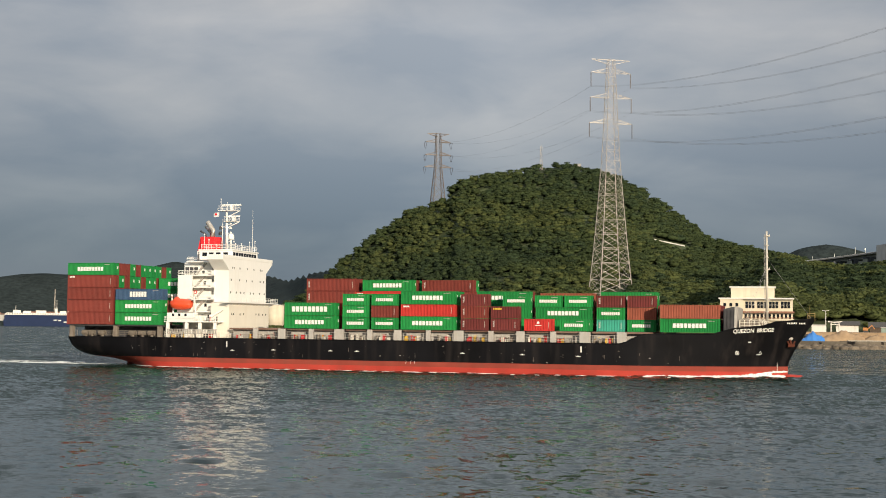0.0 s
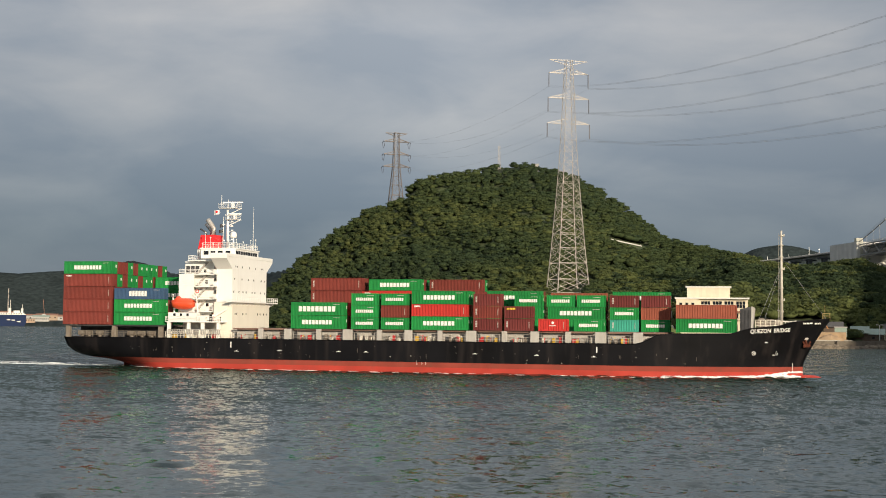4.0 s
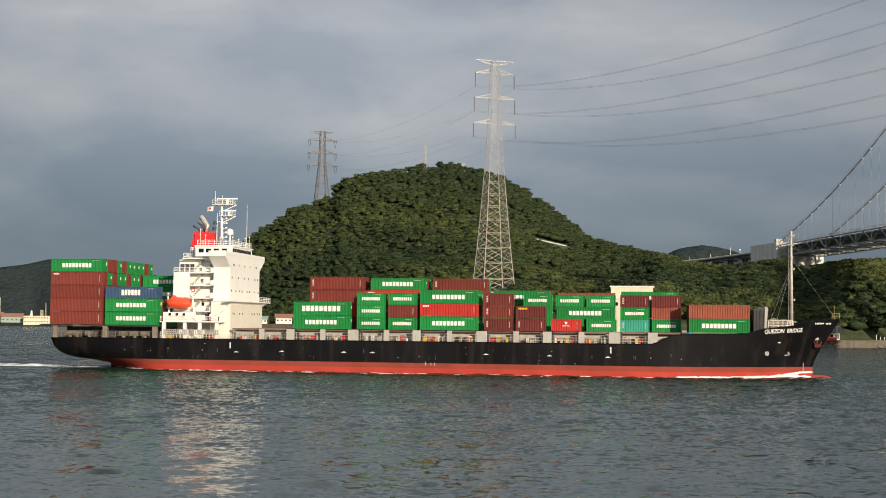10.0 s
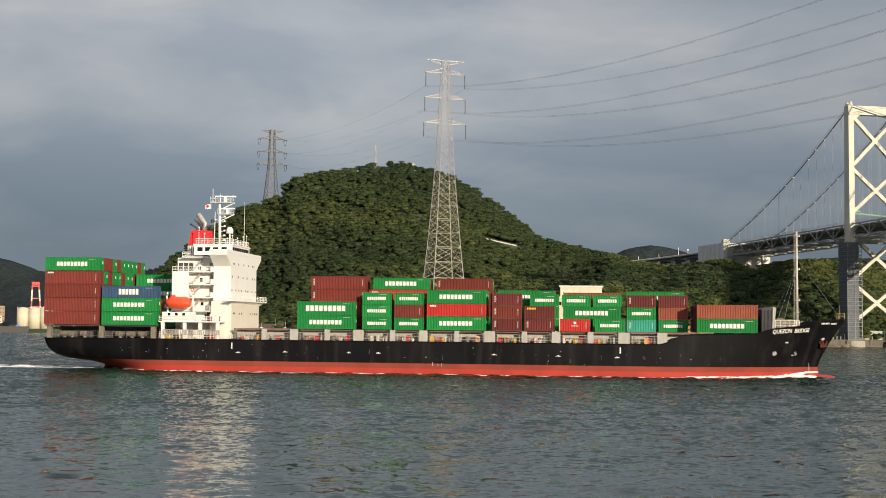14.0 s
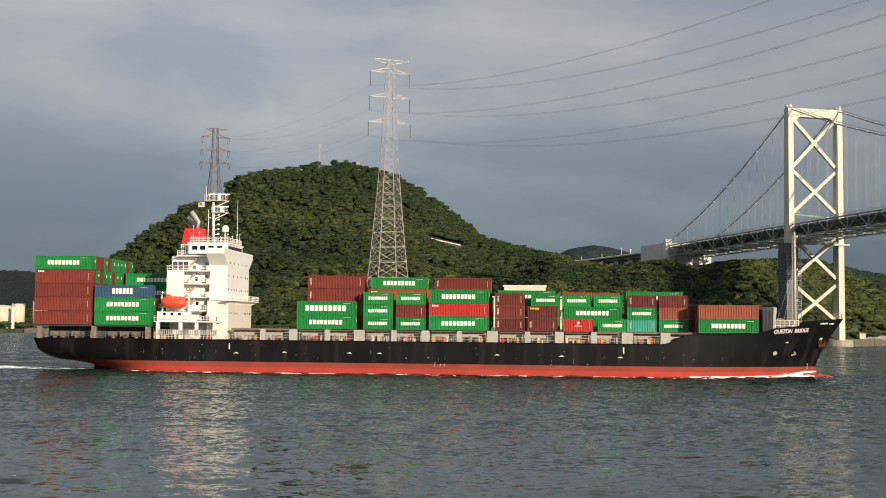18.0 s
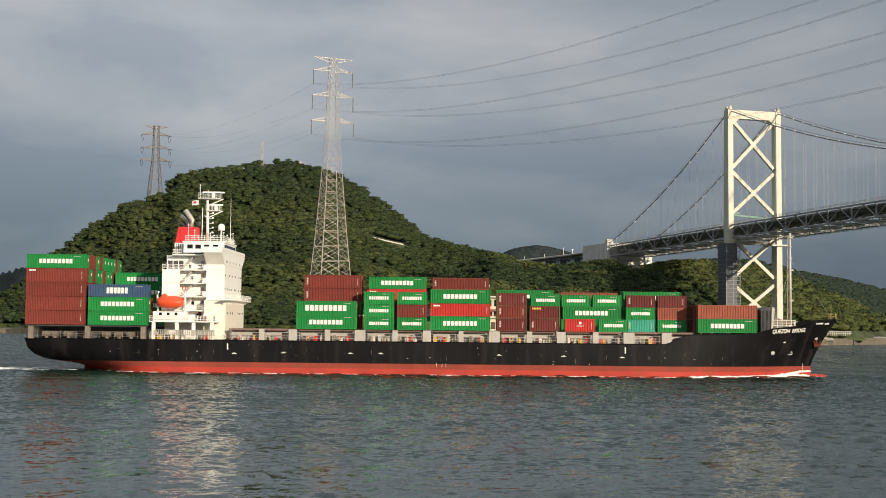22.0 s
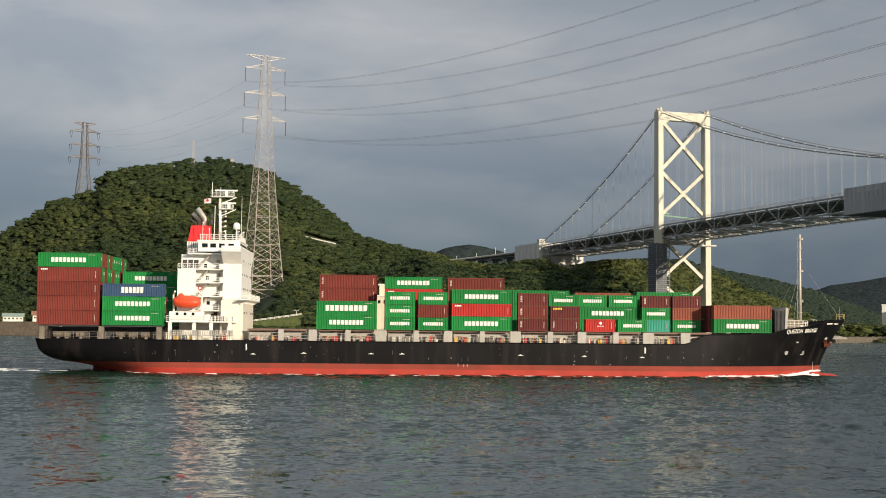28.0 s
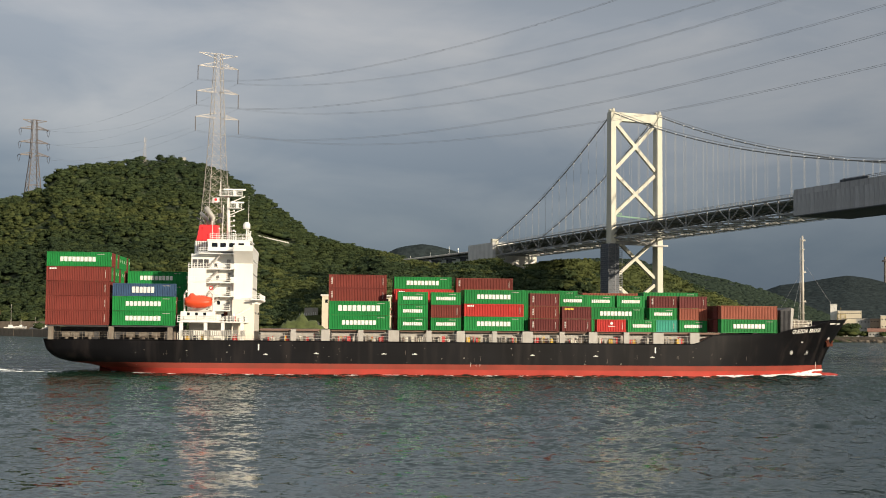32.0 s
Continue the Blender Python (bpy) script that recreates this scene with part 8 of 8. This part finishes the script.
def ferry():
    top = thing("vehicle_carrier", "moored vessel with a dark blue hull and white upperworks", "ship", m=facing(-17.55, 2215, 0, 2))
    L = 108
    bm = bmesh.new()
    prism(bm, [(-L / 2, 0.2), (L / 2 - 3, 0.2), (L / 2, 6), (L / 2, 19), (-L / 2 + 2, 19), (-L / 2 - 1, 8)], 1, 0, 20)
    part("hull", bm, M["ferry_blue"], top, "dark blue slab-sided hull")
    bm = bmesh.new()
    prism(bm, [(-L / 2 + 0.5, 19.05), (L / 2 - 0.5, 19.05), (L / 2 - 3, 22.5), (-L / 2 + 3, 22.5)], 1, 0.5, 19.5)
    part("upper_deck", bm, M["wall_white"], top, "white upper deck")
    for x0, x1, h in ((-40, -28, 27), (-24, -12, 25.5), (-4, 12, 26.5), (26, 30, 30), (34, 44, 26), (46, 49, 30)):
        bm = bmesh.new()
        box(bm, x0, x1, 3, 16, 22.45, h)
        part("deck_house", bm, M["wall_white"], top)
    for x in range(-50, 52, 4):
        bm = bmesh.new()
        box(bm, x, x + 1.6, 0.42, 0.6, 20.2, 21.4)
        part("window", bm, M["window"], top)
    for x, z in ((24, 10), (31, 9.5), (40, 7)):
        bm = bmesh.new()
        box(bm, x, x + 5, -0.08, 0.1, z, z + 1.6)
        part("hull_mark", bm, M["wall_white"], top)
    for x, h in ((-36, 34), (29, 44), (48, 36)):
        bm = bmesh.new()
        rod(bm, (x, 9, 22), (x, 9, h), 0.5, 0.25, 6)
        part("mast", bm, M["wall_white"], top)


ferry()

# town beyond the bridge
for az, r, w, d, h, m_, rows, cols, rm in (
        (34.72, 1190, 5.6, 12, 28.3, "wall_white", 0, 0, "wall_white"), (35.37, 1180, 20, 12, 22.3, "wall_cream", 5, 11, "wall_white"), (36.0, 1060, 13, 10, 14.5, "wall_grey", 3, 5, "wall_grey"),
        (36.45, 1055, 9, 10, 15, "wall_tan", 3, 4, "wall_grey"), (36.95, 1050, 12, 12, 17, "wall_cream", 3, 5, "wall_white"), (32.45, 1020, 7.5, 9, 9, "wall_tan", 3, 3, "wall_cream"),
        (32.95, 1060, 11, 9, 8, "wall_cream", 2, 5, "wall_white"), (33.63, 1080, 8.0, 9, 9.5, "wall_tan", 4, 3, "wall_cream"),
        (33.25, 1120, 6, 8, 8, "wall_white", 2, 2, "brown_roof"), (34.2, 1100, 8, 8, 8, "wall_white", 2, 3, "tile_dark"),
        (37.6, 1100, 16, 10, 14, "wall_white", 4, 6, "wall_grey"), (38.4, 1060, 12, 10, 12, "wall_cream", 3, 4, "brown_roof"), (36.55, 1020, 15, 9, 5, "wall_grey", 1, 6, "brown_roof")):
    building("town_building", f"{ {'wall_white': 'white', 'wall_grey': 'grey', 'wall_cream': 'cream', 'wall_tan': 'tan'}[m_] } {'tower' if h > 20 else 'block'} in the shore town", az, r, w, d, h, m_, rows=rows, cols=cols,
             roof="gable" if rm in ("brown_roof", "tile_dark") else "flat", roof_mat=rm, rh=2.4, win=(0.9, 0.8))


top = thing("hilltop_mast", "tall dark mast on the far hill", "mast", m=facing(36.84, 2700, 100))
bm = bmesh.new()
rod(bm, (0, 0, -6), (0, 0, 54), 3.4, 2.6, 12)
part("shaft", bm, M["old_steel"], top)
bm = bmesh.new()
rod(bm, (0, 0, 44), (0, 0, 47), 6.5, 6.5, 14)
part("gallery", bm, M["old_steel"], top)

# harbour trees and boats
def clump(name, label, spots, mat, seed):
    woods(name, label, spots, M[mat], crown_templates(6, 8, 170, 31), seed)


rng = np.random.default_rng(41)
sp = []
for az0, az1, r0, r1, n, s in ((31.2, 34.4, 960, 1120, 90, 3.6), (33.2, 34.6, 1030, 1060, 34, 5.2), (33.4, 35.4, 1000, 1016, 40, 7.4), (34.6, 36.9, 1020, 1045, 40, 3.6), (27.8, 31.6, 812, 846, 90, 3.4), (25.2, 27.4, 745, 775, 40, 4.2), (33.4, 35.2, 1060, 1120, 40, 3.2), (-3, 3, 830, 860, 70, 4.2), (-9.5, -3, 1090, 1180, 120, 4.5), (24.6, 27.6, 765, 800, 60, 3.8),
                               (6.3, 12.2, 735, 762, 110, 3.8), (9.5, 10.8, 700, 735, 30, 3.5), (18.4, 20, 700, 712, 20, 3.6), (0.5, 6.4, 760, 800, 120, 4.2), (6.5, 8.3, 815, 905, 110, 1.9)):
    for _ in range(n):
        az, r = rng.uniform(az0, az1), rng.uniform(r0, r1)
        p = bear(az, r)
        rad = s * rng.uniform(0.7, 1.25)
        sp.append((p.x, p.y, ground_z(az, r) + rad * 0.6, rad))
sp = np.array(sp)
pick = rng.uniform(size=len(sp)) < 0.55
clump("shore_trees", "green trees and shrubs along the shore", sp[pick], "leaf", 51)
clump("shore_trees", "light green shrubs along the shore", sp[~pick], "leaf_light", 52)


def small_boat(az, r, L, label, mast):
    top = thing("small_boat", label, "boat", "boats on the quay", m=facing(az, r, 3.9, 8))
    bm = bmesh.new()
    v0 = [bm.verts.new(p) for p in ((-L / 2, 0.3, 0), (L * 0.3, 0.3, 0), (L * 0.42, 1.2, 0), (L * 0.3, 2.1, 0), (-L / 2, 2.1, 0))]
    v1 = [bm.verts.new(p) for p in ((-L / 2, 0, 1.7), (L * 0.32, 0, 1.9), (L / 2, 1.2, 2.5), (L * 0.32, 2.4, 1.9), (-L / 2, 2.4, 1.7))]
    bm.faces.new(v0)
    bm.faces.new(v1[::-1])
    for i in range(5):
        j = (i + 1) % 5
        bm.faces.new((v0[i], v0[j], v1[j], v1[i]))
    part("hull", bm, M["wall_white" if mast > 8 else "wall_grey"], top)
    bm = bmesh.new()
    box(bm, -L * 0.22, L * 0.06, 0.5, 1.9, 1.7, 3.2)
    bevel(bm, 0.2)
    part("cabin", bm, M["wall_white"], top)
    bm = bmesh.new()
    rod(bm, (-L * 0.05, 1.2, 3.0), (-L * 0.05, 1.2, mast), 0.12, 0.08, 6)
    part("mast", bm, M["steel"], top)


for k, (az, L, mm) in enumerate(((-1.2, 7, 6), (-0.95, 10, 17), (-0.55, 7, 7), (0.05, 8, 9), (0.5, 7, 7), (-3.4, 9, 9))):
    small_boat(az, shore_r(az) + 11, L, "small white boat drawn up on the quay", mm)

# ---- foam about the ship, riding with it ----
def foam_patch(name, label, spots, seed):
    """Many flat irregular flecks of foam, joined: rows of x, y, z, length, width, height."""
    rng = np.random.default_rng(seed)
    tp = lump_templates(6, 1, 61)
    vs, fs, o = [], [], 0
    for x, y, z, l, w, h in spots:
        tv, tf = tp[rng.integers(6)]
        vs.append(tv * (l, w, h) * 1.4 + (x, y, z))
        fs.append(tf + o)
        o += len(tv)
    ob = tagged(new(name, from_arrays(name, np.concatenate(vs), np.concatenate(fs), M["foam"], True)), label, "foam", kind="stuff")
    CARGO.append((ob, Matrix.Identity(4)))
    return ob


def foam():
    rng = np.random.default_rng(77)
    sp = []
    lump = np.convolve(rng.uniform(0, 1, 400), np.ones(5) / 5, "same")
    for _ in range(2600):        # crest thrown up at the stem, running back along both bows
        k = rng.uniform() ** 1.35
        x = 40.2 - 27 * k
        g = lump[int(k * 390)]
        if rng.uniform() > 1.5 * g + 0.5 * (1 - k):
            continue
        crest = (0.32 + 0.42 * math.exp(-((k - 0.2) / 0.14) ** 2)) * (0.5 + g)
        for s in (-1, 1):
            out = abs(rng.normal(0, 0.25 + 1.1 * k))
            z = rng.uniform(0, 1) ** 1.5 * crest * math.exp(-out / 1.2)
            sp.append((x, s * (hull_side(x, 0.3) + 0.1 + out), 0.02 + z, rng.uniform(0.1, 0.4), rng.uniform(0.08, 0.22), rng.uniform(0.04, 0.10)))
    for _ in range(420):         # thin sheet of spray curling up at the stem
        x = 40.9 - rng.uniform(0, 1) * 8
        for s in (-1, 1):
            sp.append((x, s * (hull_side(x, 0.6) + 0.08 + abs(rng.normal(0, 0.15))), 1.15 - 0.016 * (40.9 - x) ** 2 + rng.normal(0, 0.07), rng.uniform(0.12, 0.35), rng.uniform(0.04, 0.08), rng.uniform(0.03, 0.07)))
    for _ in range(40):          # over the bulb
        sp.append((rng.uniform(41.5, 43.6), rng.normal(0, 0.9), 0.02, rng.uniform(0.06, 0.2), rng.uniform(0.04, 0.1), 0.03))
    foam_patch("bow_wave", "white bow wave curling along the ship's side", sp, 1)
    sp = []
    lump = np.convolve(rng.uniform(0, 1, 400), np.ones(4) / 4, "same")
    for _ in range(1500):        # thin broken line along the waterline
        x = rng.uniform(-112, 16)
        if rng.uniform() > 2.2 * lump[int((x + 112) * 3)] - 0.65:
            continue
        for s in (-1, 1):
            sp.append((x, s * (hull_side(x, 0.1) + 0.08 + abs(rng.normal(0, 0.14))), 0.02, rng.uniform(0.2, 0.7), rng.uniform(0.05, 0.13), 0.045))
    for _ in range(40):          # breaking flecks a little off the side
        x = rng.uniform(-100, 10)
        sp.append((x, -hull_side(x, 0.1) - rng.uniform(0.8, 3.5), 0.02, rng.uniform(0.3, 1.1), rng.uniform(0.05, 0.12), 0.04))
    foam_patch("side_wash", "thin broken line of foam along the hull", sp, 2)
    sp = []
    lump = np.convolve(rng.uniform(0, 1, 600), np.ones(3) / 3, "same")
    for _ in range(1900):        # wake astern: a bright shoulder and broken water
        d = rng.uniform(0, 1) ** 1.2 * 190
        x = -113 - d
        if rng.uniform() > 1.9 * lump[int(d * 3)] - 0.35 or (d < 16 and rng.uniform() < 0.75):
            continue
        if rng.uniform() < 0.7:
            y = (-1 if rng.uniform() < 0.75 else 1) * (4.5 + 0.045 * d + rng.normal(0, 0.8 + 0.008 * d))
        else:
            y = rng.normal(0, 3 + 0.03 * d)
        sp.append((x, y, 0.01, rng.uniform(0.3, 1.5), rng.uniform(0.08, 0.26), rng.uniform(0.02, 0.055)))
    foam_patch("stern_wake", "long streak of white wake astern", sp, 3)


foam()


# ---- movement ----
def motions():
    times = [0, 2, 4, 6, 8, 10, 12, 14, 16, 18, 20, 22, 24, 26, 28, 30, 32]
    walk(ship, [(t, ship_pose(t)) for t in times])
    walk(sea, [(0, pose(0, 0, 0)), (32, pose(9, -16, 0))])   # the tide sets slowly up the strait
    for ob, place in CARGO:
        walk(ob, [(t, ship_pose(t) @ place) for t in times])


motions()
